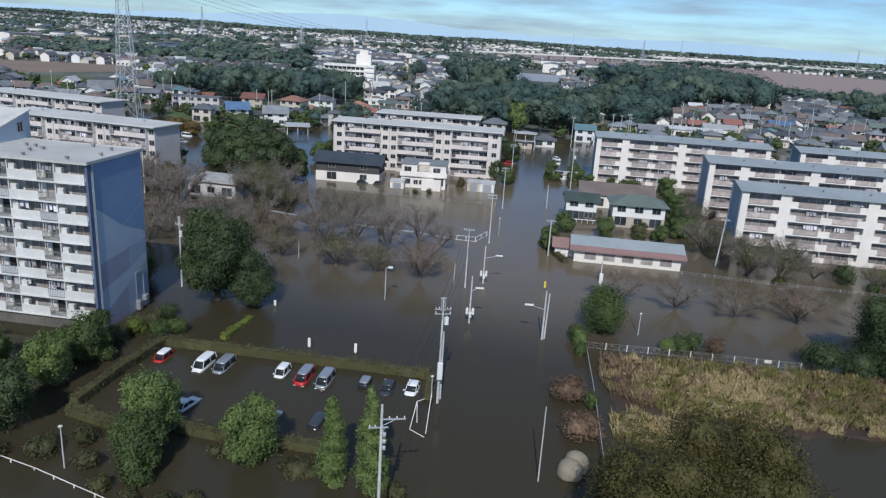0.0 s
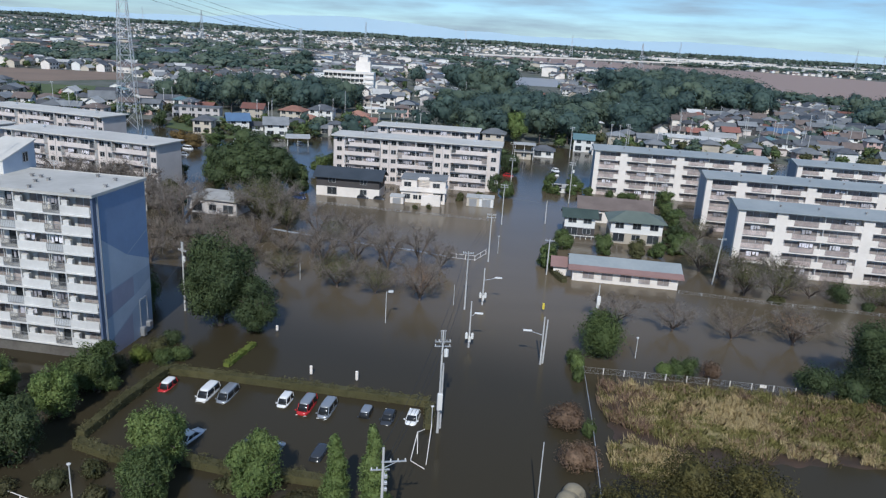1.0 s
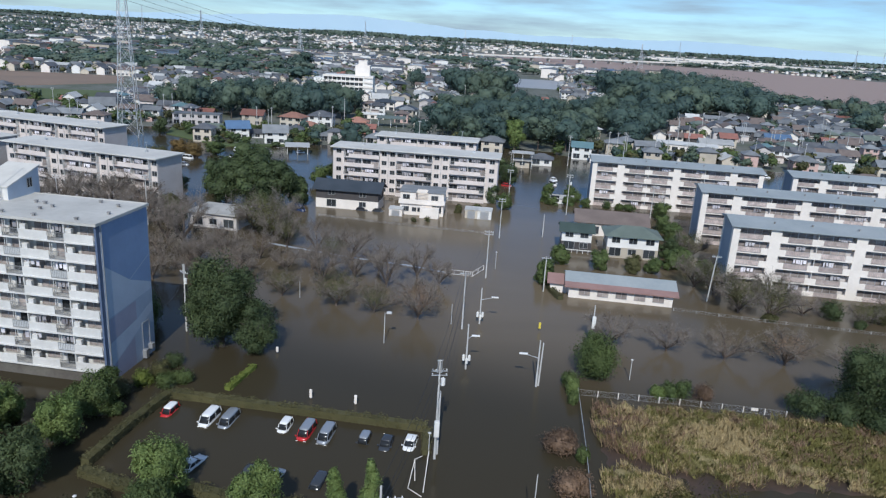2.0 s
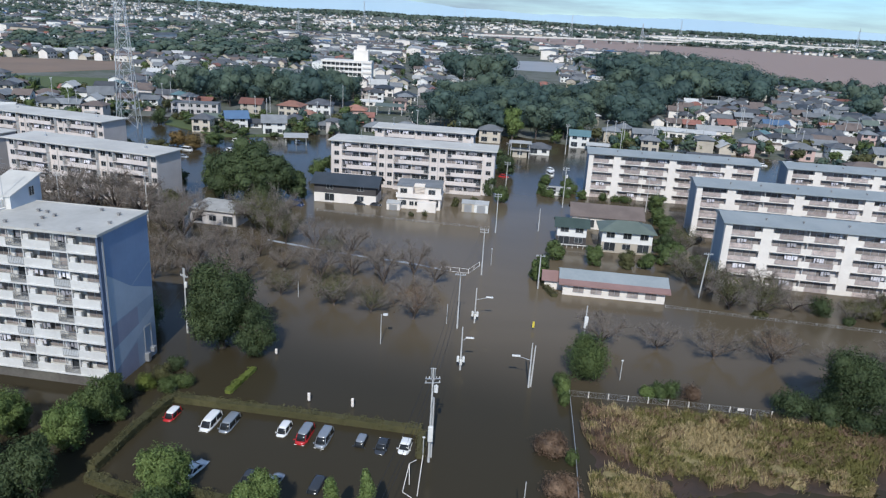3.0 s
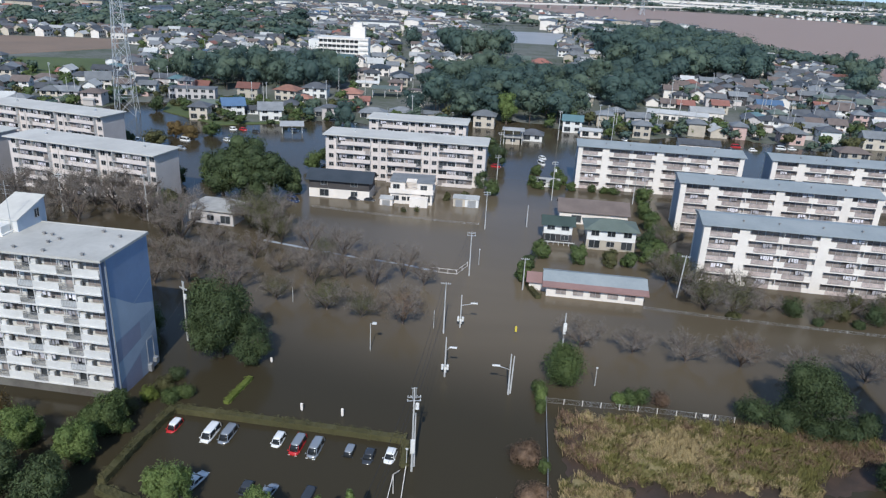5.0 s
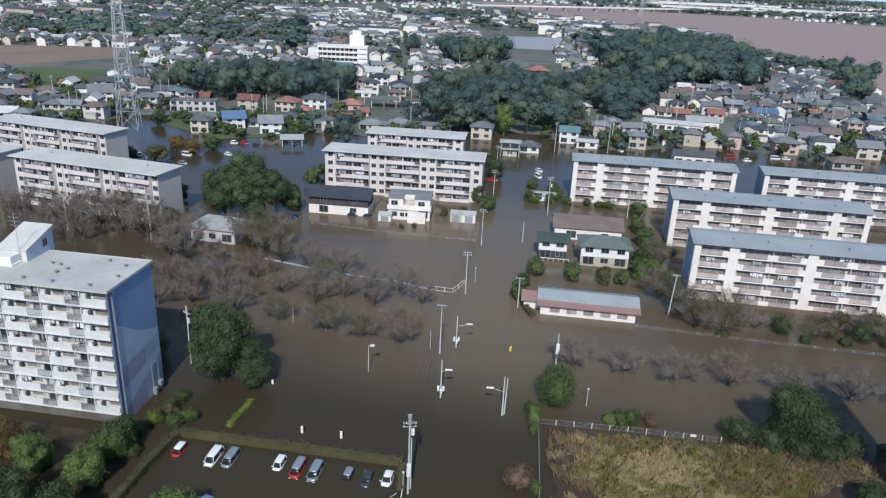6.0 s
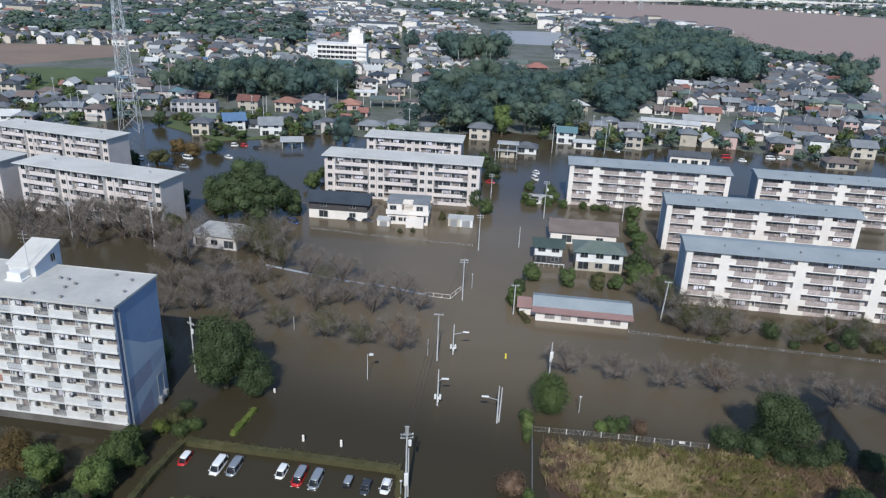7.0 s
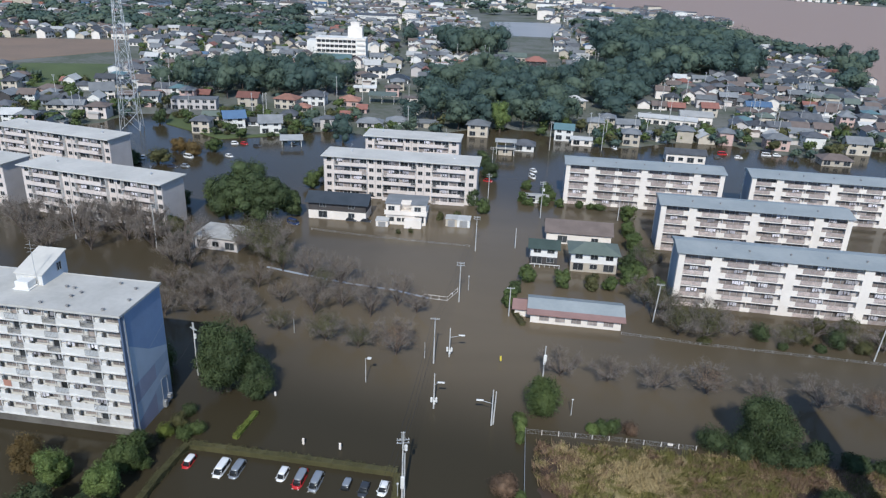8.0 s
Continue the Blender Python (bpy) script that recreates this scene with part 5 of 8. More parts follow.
FIELD = [(18, 81.6), (30.9, 82.6), (41, 81.6), (52, 81.4), (62, 80), (76, 79), (82, 74), (64, 72.6), (57, 76), (52.6, 72.4), (45, 70), (40.6, 68.4), (35.7, 67.9), (30.3, 67.8), (25, 69), (21.3, 70.6), (18.4, 72.4), (17.2, 78)]
MOUNDS = ([(16.4, 62.2), (16.8, 67), (19.7, 69.4), (21.6, 67.3), (25.2, 66.2), (25.6, 63), (21, 61)], [(44.0, 67.6), (45.0, 71.2), (48.2, 72.0), (49.8, 69), (47.9, 66.5)])


def weed_field():
    """The overgrown field: a mat of fine dry leaves with upright blades over it, in drifts of straw, green and brown."""
    r = np.random.default_rng(3)
    # the matted floor under the blades, uneven and sinking to the water at its rim
    for ring in (FIELD, *MOUNDS):
        cx, cy = np.mean(ring, axis=0)
        gx, gy = np.meshgrid(np.arange(16, 82.1, 0.5), np.arange(60.5, 83.6, 0.5))
        wet = np.zeros(gx.shape)
        for dx, dy in ((0, 0), (0.9, 0), (-0.9, 0), (0, 0.9), (0, -0.9), (1.6, 0), (-1.6, 0), (0, 1.6), (0, -1.6)):
            wet += ~inside(gx + dx, gy + dy + 0.6 * np.sin(gx * 1.9) + 0.5 * np.sin(gx * 0.8 + 1), ring)
        if ring is FIELD:
            wet = wet + 9 * (gx < 21.8 + 0.8 * np.sin(gy * 1.1))
        gz = 0.32 - 0.09 * np.minimum(wet, 9) + np.array([0.10 * noise.noise((a * 0.7, b * 0.7, 1.0)) for a, b in zip(gx.ravel(), gy.ravel())]).reshape(gx.shape)
        n, k = gx.shape
        idx = np.arange(n * k).reshape(n, k)
        low = wet < (4 if ring is FIELD else 1)
        keep = low[:-1, :-1] | low[:-1, 1:] | low[1:, 1:] | low[1:, :-1]
        f = np.stack([idx[:-1, :-1], idx[:-1, 1:], idx[1:, 1:], idx[1:, :-1]], -1)[keep]
        used, back = np.unique(f, return_inverse=True)
        me = bpy.data.meshes.new("grass_mat")
        me.from_pydata(np.stack([gx, gy, gz], -1).reshape(-1, 3)[used].tolist(), [], back.reshape(-1, 4).tolist())
        me.materials.append(M["thatch"])
        me.polygons.foreach_set("use_smooth", [True] * len(me.polygons))
        tagged(put("grass_mat", me), "matted dead grass lying over the flooded field", "weeds", kind="stuff")

    def drift(x, y, f, k):
        return np.array([noise.noise((a * f, b * f, k)) for a, b in zip(x, y)])

    for fine, n in ((True, 340000), (False, 130000)):
        x, y = r.uniform(16, 82, n), r.uniform(61, 83, n)
        wob = 0.6 * np.sin(x * 1.9) + 0.5 * np.sin(x * 0.8 + 1) + 0.5 * r.normal(size=n)
        mound = inside(x, y, MOUNDS[0]) | inside(x, y, MOUNDS[1])
        keep = inside(x, y + wob, FIELD) | mound
        x, y, mound = x[keep], y[keep], mound[keep]
        g = drift(x, y, 0.16, 2.0) + 0.4 * drift(x, y, 0.6, 5.0)
        keep = g + 0.12 * r.normal(size=len(x)) > np.where(x < 21.5, 0.0, -0.62)
        x, y, g, mound = x[keep], y[keep], g[keep], mound[keep]
        tuft = drift(x, y, 1.1, 7.0)
        rise = np.maximum(0.2, 0.55 + 0.35 * np.clip(g + 0.4, 0, 1) + 0.38 * tuft)
        streak = drift(x * 0.9 + y * 0.5, y * 2.2 - x * 0.4, 0.55, 4.0)

        def zone(cx, cy, rx, ry):
            return np.exp(-((x - cx) / rx) ** 2 - ((y - cy) / ry) ** 2)

        # pale straw on the left and in a bright heart, olive beyond it, rusty stalks round the rim
        pale = 1.25 * zone(33.5, 75.2, 4.2, 3.0) + 0.55 * zone(23.5, 77.0, 3.5, 4.0) + 0.25 * zone(39.0, 78.5, 4.0, 2.5)
        green = 0.7 * zone(46.0, 76.0, 6.5, 4.5) + 0.35 * zone(28.0, 72.0, 4.0, 3.0) + 0.4 * zone(31.0, 80.5, 4.0, 2.0)
        hue = pale - green + 0.75 * drift(x, y, 0.3, 9.0) + 0.9 * streak + 0.18 * r.normal(size=len(x)) - 0.1 + 0.15 * mound
        red = 0.55 * zone(20.0, 76.0, 3.0, 6.0) + 0.75 * zone(60.0, 77.5, 9.0, 4.0) + 0.3 * zone(40.0, 72.0, 4.0, 2.5)
        dead = r.random(len(x)) < np.clip(0.14 + red + 0.9 * drift(x, y, 0.4, 12.0) + 0.5 * streak - 0.6 * zone(33.5, 75.2, 4.2, 3.0) - 0.35 * mound, 0, 0.92)
        for tone, name, label in ((0, "straw_grass", "dry straw-coloured tall grass over a flooded field"), (1, "green_weeds", "olive green tall weeds over a flooded field"), (2, "brown_weeds", "dead brown weeds over a flooded field")):
            sel = dead if tone == 2 else (~dead & (hue > 0.02)) if tone == 0 else (~dead & (hue <= 0.02))
            k = sel.sum()
            px, py, top = x[sel], y[sel], rise[sel]
            up = np.stack([0.2 * r.normal(size=k), 0.2 * r.normal(size=k) - 0.3, np.ones(k)], 1)
            up += 0.34 * r.normal(size=(k, 3))
            up /= np.linalg.norm(up, axis=1)[:, None]
            if fine:
                c = np.stack([px, py, top * r.random(k) ** 0.22], 1)
                a = np.stack([0.5 + r.normal(size=k) * 0.7, -0.3 + r.normal(size=k) * 0.7, np.abs(r.normal(size=k)) * 0.9], 1)
                a /= np.linalg.norm(a, axis=1)[:, None]
                b = np.cross(up, a)
                s = (0.16 + 0.28 * r.random(k))[:, None]
                v = np.stack([c - a * s * 0.5, c - b * s * 0.055, c + a * s * 0.5, c + b * s * 0.055], 1)
            else:
                ang, w = r.uniform(-1.5, 1.5, k), 0.010 + 0.014 * r.random(k)
                lean = r.normal(size=(k, 2)) * 0.28
                sx, sy, z0, h = np.cos(ang) * w, np.sin(ang) * w, np.full(k, -0.2), top * (0.9 + 0.7 * r.random(k))
                v = np.stack([np.stack([px - sx, py - sy, z0], 1), np.stack([px + sx, py + sy, z0], 1), np.stack([px + lean[:, 0] * 0.6 + sx, py + lean[:, 1] * 0.6 + sy, h * 0.7], 1), np.stack([px + lean[:, 0], py + lean[:, 1], h], 1)], 1)
            tagged(put(name, quads(name, (v, np.repeat(up[:, None, :], 4, 1)), M[("straw", "weed", "weedbrown")[tone]])), label, "weeds", kind="stuff")


weed_field()
_ring = [(17.2, 83.4), (30.0, 83.6), (44.0, 82.4), (60.0, 79.2), (68.0, 73.0), (58.0, 69.0), (46.0, 65.8), (34.0, 65.0), (26.5, 62.0), (20.5, 59.6), (16.0, 61.0), (16.6, 72.0)]
_gx, _gy = np.meshgrid(np.arange(14, 72.1, 0.5), np.arange(57, 86.1, 0.5))
_deep = np.zeros(_gx.shape)
for _k in range(12):
    _deep += ~inside(_gx + 1.8 * math.cos(_k * 0.524), _gy + 1.8 * math.sin(_k * 0.524), _ring)
_gz = 0.035 - 0.02 * _deep + np.array([0.085 * noise.noise((a * 0.45, b * 0.45, 3.0)) for a, b in zip(_gx.ravel(), _gy.ravel())]).reshape(_gx.shape)
_n, _k = _gx.shape
_idx = np.arange(_n * _k).reshape(_n, _k)
_f = np.stack([_idx[:-1, :-1], _idx[:-1, 1:], _idx[1:, 1:], _idx[1:, :-1]], -1)[(_deep < 12)[:-1, :-1]]
_used, _back = np.unique(_f, return_inverse=True)
_me = bpy.data.meshes.new("mud_bank")
_me.from_pydata(np.stack([_gx, _gy, _gz], -1).reshape(-1, 3)[_used].tolist(), [], _back.reshape(-1, 4).tolist())
_me.materials.append(M["mudbrown"])
_me.polygons.foreach_set("use_smooth", [True] * len(_me.polygons))
tagged(put("mud_bank", _me), "wet red-brown mud just breaking the water round the weeds", "ground", kind="stuff")
tree("oak_tree", "tall olive-brown leafy tree top close below the drone", 14.6, 43.6, 13.0, 10.5, M["leafoak"], 14000, 0.29, seed=91, lobes=18)
tree("oak_tree", "broad olive-brown leafy tree top close below the drone", 20.6, 44.4, 13.2, 10.0, M["leafoak"], 14000, 0.29, seed=92, lobes=18)
tree("oak_tree", "lower olive-brown tree beside two taller ones", 17.4, 39.0, 11.0, 9.0, M["leafoak"], 9000, 0.30, seed=93, lobes=14)
tree("garden_tree", "dark green tree at the weed field's corner", 58.4, 70.6, 4.6, 5.0, M["leafdark"], 2600, 0.36, seed=94)
_b = Mesh()
for i, (x, y, w, hh) in enumerate([(11.3, 56.6, 1.05, 1.5), (11.9, 57.6, 1.05, 1.7)]):
    rings = []
    for f, z in ((1.1, -0.5), (1.12, 0.1), (1.08, 0.45), (0.9, 0.75), (0.6, 0.93), (0.25, 1.0)):
        rings.append([(x + w * f * math.cos(a) * (1 + 0.06 * math.sin(3 * a + i + z)), y + w * f * math.sin(a) * (1 + 0.05 * math.cos(2 * a + z)), z * hh) for a in np.linspace(0, 6.283, 21)[:-1]])
    _b.loft(rings)
tagged(put("straw_heap", _b.made("straw_heap", M["heap"], smooth=True)), "rounded pale grey-brown heap standing in the water", "heap")


# ---- houses ----
def roof_mesh(w, d, h, kind, rise, over, material):
    """A roof over a plan w by d (centred), eaves at h: gable, hip, flat or lean-to, with real thickness and ribs where it is sheeted."""
    b = Mesh()
    x, y, t = w / 2 + over, d / 2 + over, 0.14
    if kind == "gable":
        e = h - over * rise / (d / 2)
        prof = [(-y, e), (0, h + rise), (y, e), (y, e + t), (0, h + rise + t), (-y, e + t)]
        b.loft([[(-x, py, pz) for py, pz in prof], [(x, py, pz) for py, pz in prof]], caps=False)
        for s in (-1, 1):
            n = 0 if s < 0 else 6
            b.f += [(n, n + 1, n + 4, n + 5), (n + 1, n + 2, n + 3, n + 4)]
            b.m += [0, 0]
    elif kind == "hip":
        k = max(0.3, w / 2 - d / 2)
        e = [(-x, -y), (x, -y), (x, y), (-x, y)]
        b.hexa([(px, py, h - 0.1) for px, py in e], [(px, py, h + 0.04) for px, py in e])
        b.f.pop(1), b.m.pop()
        b.v += [(-k, 0, h + rise), (k, 0, h + rise)]
        b.f += [(4, 5, 9, 8), (6, 7, 8, 9), (5, 6, 9), (7, 4, 8)]
        b.m += [0] * 4
    elif kind == "lean":
        lo = [(-x, -y, h), (x, -y, h), (x, y, h + rise), (-x, y, h + rise)]
        b.hexa(lo, [(p[0], p[1], p[2] + t) for p in lo])
    else:
        b.box(-x, -y, h, x, y, h + 0.25, 0, 0.03)
    return b.made("roof", material)


def wall_mesh(w, d, h, kind, rise, material, z=-1.0):
    b = Mesh()
    x, y = w / 2, d / 2
    b.box(-x, -y, z, x, y, h)
    if kind == "gable":
        for s in (-1, 1):
            xa = s * (x - 0.1)
            b.hexa([(xa, -y, h), (xa, y, h), (xa, 0, h + rise - 0.02)], [(xa + s * 0.1, -y, h), (xa + s * 0.1, y, h), (xa + s * 0.1, 0, h + rise - 0.02)])
    return b.made("wall", material)


WIN = [window_mesh(1.7, 1.2), window_mesh(1.0, 1.0), window_mesh(2.4, 1.8)]


def house(label, x, y, turn, w, d, floors, kind, roof, wall, rise=1.5, over=0.5, z=0.0, group="", name="house", band=None, storey=2.75, plain=False):
    """A house: walls, roof, a window or two in every storey of each side, a door; centred on its plan."""
    if y > 255 and not plain and w < 20:
        w, d, storey = w * 0.85, d * 0.85, storey * 0.92
    t = thing(name, label, "house", x, y, z, turn, group=group)
    h = storey * floors
    put("wall", wall_mesh(w, d, h, kind, rise, M[wall]), t)
    put("roof", roof_mesh(w, d, h, kind, rise, over, M[roof]), t)
    if band:
        b = Mesh()
        b.box(-w / 2 - 0.05, -d / 2 - 0.05, -1, w / 2 + 0.05, d / 2 + 0.05, storey * 0.95)
        part("lower_wall", b, M[band], t)
    n = 2 if plain else max(1, int(w // 3.2))
    for k in range(floors):
        for i in range(n):
            xx = -w / 2 + w * (i + 0.5) / n
            m = WIN[2] if k == 0 and i % 2 == 0 else WIN[0]
            ww = 2.4 if m is WIN[2] else 1.7
            put("window", m, t, shift(xx - ww / 2, -d / 2 - (0.06 if band and k == 0 else 0.01), k * storey + (0.5 if m is WIN[2] else 0.95)))
        for s in ((-1, 1) if not plain else (1,) if k else ()):
            put("window", WIN[1], t, shift(s * (w / 2 + (0.06 if band and k == 0 else 0.01)), -0.5 * s, k * storey + 1.0) @ pose(0, 0, 0, 0, 0, 90 * s))
    return t


# houses round the open water
h1 = house("dark two-storey house with a slate-grey roof and white ground floor", -30.3, 182.3, -4.0, 16.4, 7.2, 2, "gable", "roofslate", "darkwall", 1.7, 0.9, band="white2", storey=2.6, plain=True)
h2 = thing("house", "white flat-roofed modern house with a roof terrace", "house", -11.0, 181.2, 0, -1.0)
_b = Mesh()
_b.box(-5.6, -4.0, -1, 5.6, 4.6, 3.0)
part("wall", _b, M["white2"], h2)
_b = Mesh()
_b.box(-5.6, -3.6, 3.3, -1.7, 4.4, 5.9)
_b.box(1.5, -3.6, 3.3, 5.6, 4.4, 5.9)
_b.box(-1.7, 0.4, 3.3, 1.5, 4.4, 5.9)
part("upper_wall", _b, M["white2"], h2)
_b = Mesh()
_b.box(-5.9, -4.6, 3.0, 5.9, 4.8, 3.3)
for x0, y0, x1, y1 in ((-5.9, -4.6, 5.9, -4.45), (-5.9, -4.45, -5.75, -3.6), (5.75, -4.45, 5.9, -3.6)):
    _b.box(x0, y0, 3.3, x1, y1, 4.2)
part("balcony", _b, M["white2"], h2)
_b = Mesh()
for x0, y0, x1, y1 in ((-5.9, -3.9, -1.5, 4.7), (1.3, -3.9, 5.9, 4.7)):
    _b.box(x0, y0, 5.9, x1, y1, 6.05)
_b.box(-1.5, 0.2, 5.9, 1.3, 4.7, 6.05)
part("roof", _b, M["roofmid"], h2, "flat grey roof")
_b = Mesh()
for k in range(8):
    _b.box(-1.5, -3.5 + k * 0.47, 5.85, 1.3, -3.38 + k * 0.47, 5.97)
part("pergola", _b, M["white2"], h2)
for wx, wz, k in ((-4.9, 4.0, 0), (2.4, 4.0, 0), (-5.0, 1.0, 0), (-2.4, 1.0, 1), (-1.0, 1.0, 1), (2.6, 0.9, 2)):
    put("window", WIN[k], h2, shift(wx, -3.62 if wz > 3 else -4.02, wz))
_b = Mesh()
_b.box(-0.2, -6.6, -1, 4.6, -4.0, 2.4, 0, 0.04)
part("porch", _b, M["white2"], h2)


def shed(label, x, y, turn, w, d, h, wall, roof="roofpale"):
    t = thing("shed", label, "shed", x, y, 0, turn)
    put("wall", wall_mesh(w, d, h, "flat", 0, M[wall]), t)
    put("roof", roof_mesh(w, d, h, "lean", 0.25, 0.15, M[roof]), t)
    b = Mesh()
    b.box(-w * 0.3, -d / 2 - 0.05, -0.8, w * 0.3, -d / 2, h - 0.25)
    part("door", b, M["alu"], t)
    return t


shed("white garden shed in the flood", -17.4, 176.2, -3, 3.4, 2.4, 1.7, "white2")
shed("pale metal storage shed in the flood", 1.8, 179.0, -4, 3.2, 2.8, 2.2, "beige")
shed("pale metal storage shed beside another", 5.2, 178.8, -4, 3.6, 2.8, 2.2, "white")
# pale hall behind the bare trees
hall = house("low grey-beige hall with a flat stained roof among bare trees", -55.6, 157.0, -10.0, 11.4, 8.6, 1, "flat", "concrete", "endbeige", 0, 0.6, name="hall", storey=3.3)
for xx in (-6.0, 6.0):
    _b = Mesh()
    _b.box(xx - 0.08, -4.6, -1, xx + 0.08, -4.4, 3.3)
    part("post", _b, M["rail"], hall)
# long low house by the street
lh = thing("house", "long low white house with a blue-grey and red-brown roof", "house", 29.7, 126.3, 0, -5.6)
put("wall", wall_mesh(18.6, 7.6, 2.5, "gable", 1.3, M["white2"]), lh)
put("roof", roof_mesh(18.6, 7.6, 2.5, "gable", 1.3, 0.8, M["roofblue"]), lh, label="blue-grey sheet roof")
_b = Mesh()
_b.hexa([(-10.15, -4.66, 2.16), (10.15, -4.66, 2.16), (10.15, -3.2, 2.66), (-10.15, -3.2, 2.66)], [(-10.15, -4.66, 2.39), (10.15, -4.66, 2.39), (10.15, -3.2, 2.885), (-10.15, -3.2, 2.885)])
part("eave", _b, M["rust"], lh, "red-brown metal eave")
_pale = window_mesh(1.9, 1.2, glass="curtain")
for k in range(5):
    put("window", _pale, lh, shift(-7.4 + k * 3.3, -3.82, 0.7))
put("annex_wall", wall_mesh(3.4, 4.4, 2.0, "flat", 0, M["white2"]), lh, shift(-11.0, 0.6))
put("annex_roof", roof_mesh(3.4, 4.4, 2.0, "gable", 0.9, 0.6, M["rust"]), lh, shift(-11.0, 0.6))
# green-roofed house, its annex and the brown-roofed hall behind
house("two-storey white house with a faded green roof", 37.4, 154.2, -4.0, 11.0, 6.8, 2, "hip", "roofgreen", "white", 1.7, 0.8, band="beige", storey=2.5)
house("small two-storey house with a dark green roof", 25.5, 156.2, -4.0, 6.6, 5.0, 2, "gable", "roofdgreen", "white", 1.1, 0.7, band="darkwall", storey=2.4)
_t = thing("garden_fence", "low pale fence before a small house", "fence", 25.5, 152.4, 0, -4)
for i in range(7):
    _b = Mesh()
    _b.box(-3.6 + i * 1.2, -0.05, -0.8, -3.5 + i * 1.2, 0.05, 0.9)
    part("post", _b, M["white"], _t)
_b = Mesh()
_b.box(-3.6, -0.03, 0.7, 3.7, 0.03, 0.85)
part("rail", _b, M["white"], _t)
house("long low hall with a dark brown roof and white walls", 36.2, 172.6, -4.5, 17.0, 8.0, 1, "gable", "roofbrown", "white2", 2.0, 0.6, storey=3.4, name="hall", plain=True)
# flooded houses and yards farther up the street
house("small pale house with a sheet roof in greenery", 27.6, 204.5, -4, 7.0, 5.0, 1, "gable", "concrete", "white", 0.5, 0.3, storey=1.5)
for i, (x, y, h, w) in enumerate([(23.4, 203.0, 3.2, 4.0), (24.4, 200.0, 2.4, 4.0), (29.6, 201.6, 2.6, 4.0), (32.0, 206.0, 3.6, 4.4), (31.6, 211.5, 4.0, 4.4), (25.0, 216.0, 3.4, 4.0), (34.0, 199.4, 2.8, 3.0)]):
    tree("garden_tree", "low green garden tree by the flooded street", x, y, h, w, M["leafmid"], 1200, 0.42, seed=200 + i)


def canopy(label, x, y, turn, w, d, h, roof, name="canopy", room=None):
    """An open roof on six posts, with a small room under it where there is one."""
    t = thing(name, label, "shelter", x, y, 0, turn)
    put("roof", roof_mesh(w, d, h, "lean" if room is None else "hip", 0.6, 0.4, M[roof]), t)
    pm = Mesh()
    pm.box(-0.09, -0.09, -1, 0.09, 0.09, h + 0.05)
    post = pm.made("post", M["white"])
    for px in (-0.45, 0.0, 0.45):
        for py in (-0.42, 0.42):
            put("post", post, t, shift(px * w, py * d))
    if room:
        put("wall", wall_mesh(w * 0.7, d * 0.6, room, "flat", 0, M["beige"]), t)
        put("window", WIN[0], t, shift(-0.85, -d * 0.3 - 0.01, room - 1.6))
        b = Mesh()
        b.box(-w * 0.48, -d * 0.48, room, w * 0.48, d * 0.48, room + 0.18)
        part("platform", b, M["concrete"], t)
    return t


canopy("open hall on tall posts at the flooded street's end", 19.7, 259.5, -4, 7.4, 5.4, 5.4, "roofpale", "pavilion", 2.6)
canopy("long faded green open roof on posts by the street", -38.4, 346.5, 2, 13.2, 7.0, 4.6, "roofgreen", "canopy")
house("grey-roofed two-storey house before the wood", 9.3, 288.5, -6, 10.0, 7.6, 2, "hip", "roofmid", "beige", 1.9, 0.8)
house("grey-roofed house at the street's end", 27.5, 268.0, -6, 9.0, 7.0, 1, "hip", "tile", "white", 1.8, 0.7)
house("low white building standing in the flood behind a block", 88.5, 262.0, -6, 17.0, 8.0, 1, "gable", "tile", "white2", 1.2, 0.6, storey=4.0)
house("house with a teal roof at the flood's edge", 45.2, 288.5, -8, 9.0, 7.0, 2, "gable", "roofteal", "white", 1.7, 0.6)
house("long white shop with a pale roof", 51.5, 280.0, -6, 9.6, 4.0, 1, "lean", "roofpale", "white2", 0.5, 0.5)
house("long white warehouse with a pale flat roof", 98.0, 328.0, -14, 26.0, 8.0, 1, "gable", "roofpale", "white2", 1.0, 0.5, storey=3.4, name="warehouse")
house("large white hall with a pale ribbed roof", 112.5, 334.0, -8, 17.0, 11.0, 1, "gable", "roofpale", "white2", 1.6, 0.5, storey=4.6, name="warehouse")
house("grey-roofed hall with a rounded end among trees", 57.5, 354.0, 20, 11.0, 9.0, 2, "hip", "roofpale", "beige", 2.2, 0.8, name="hall")
house("white house with a steep pale gable beside a meadow", -170.0, 327.0, 28, 12.0, 9.0, 2, "gable", "roofmid", "white2", 3.0, 0.7)
house("low grey two-storey hall with a flat roof", -121.0, 315.0, 8, 20.0, 7.0, 2, "flat", "roofmid", "endbeige", 0, 0.3, storey=2.5)
house("house with a dark red roof before the pine wood", -99.0, 326.0, 0, 11.0, 8.0, 2, "gable", "roofred", "beige", 1.9, 0.7)
house("house with an orange tile roof before the pine wood", -80.5, 325.0, -10, 12.0, 9.0, 2, "hip", "rooforange", "beige", 2.1, 0.8)
house("house with a small orange tile roof", -72.0, 319.0, -10, 8.0, 6.0, 1, "hip", "rooforange", "beige", 1.7, 0.7)
house("large grey-roofed house before the pine wood", -70.0, 336.0, 0, 13.0, 10.0, 2, "hip", "tile", "white", 2.3, 0.8)
house("house under a bright blue roof sheet", -92.5, 282.0, 25, 9.5, 8.0, 2, "gable", "roofsky", "white", 2.2, 0.8)
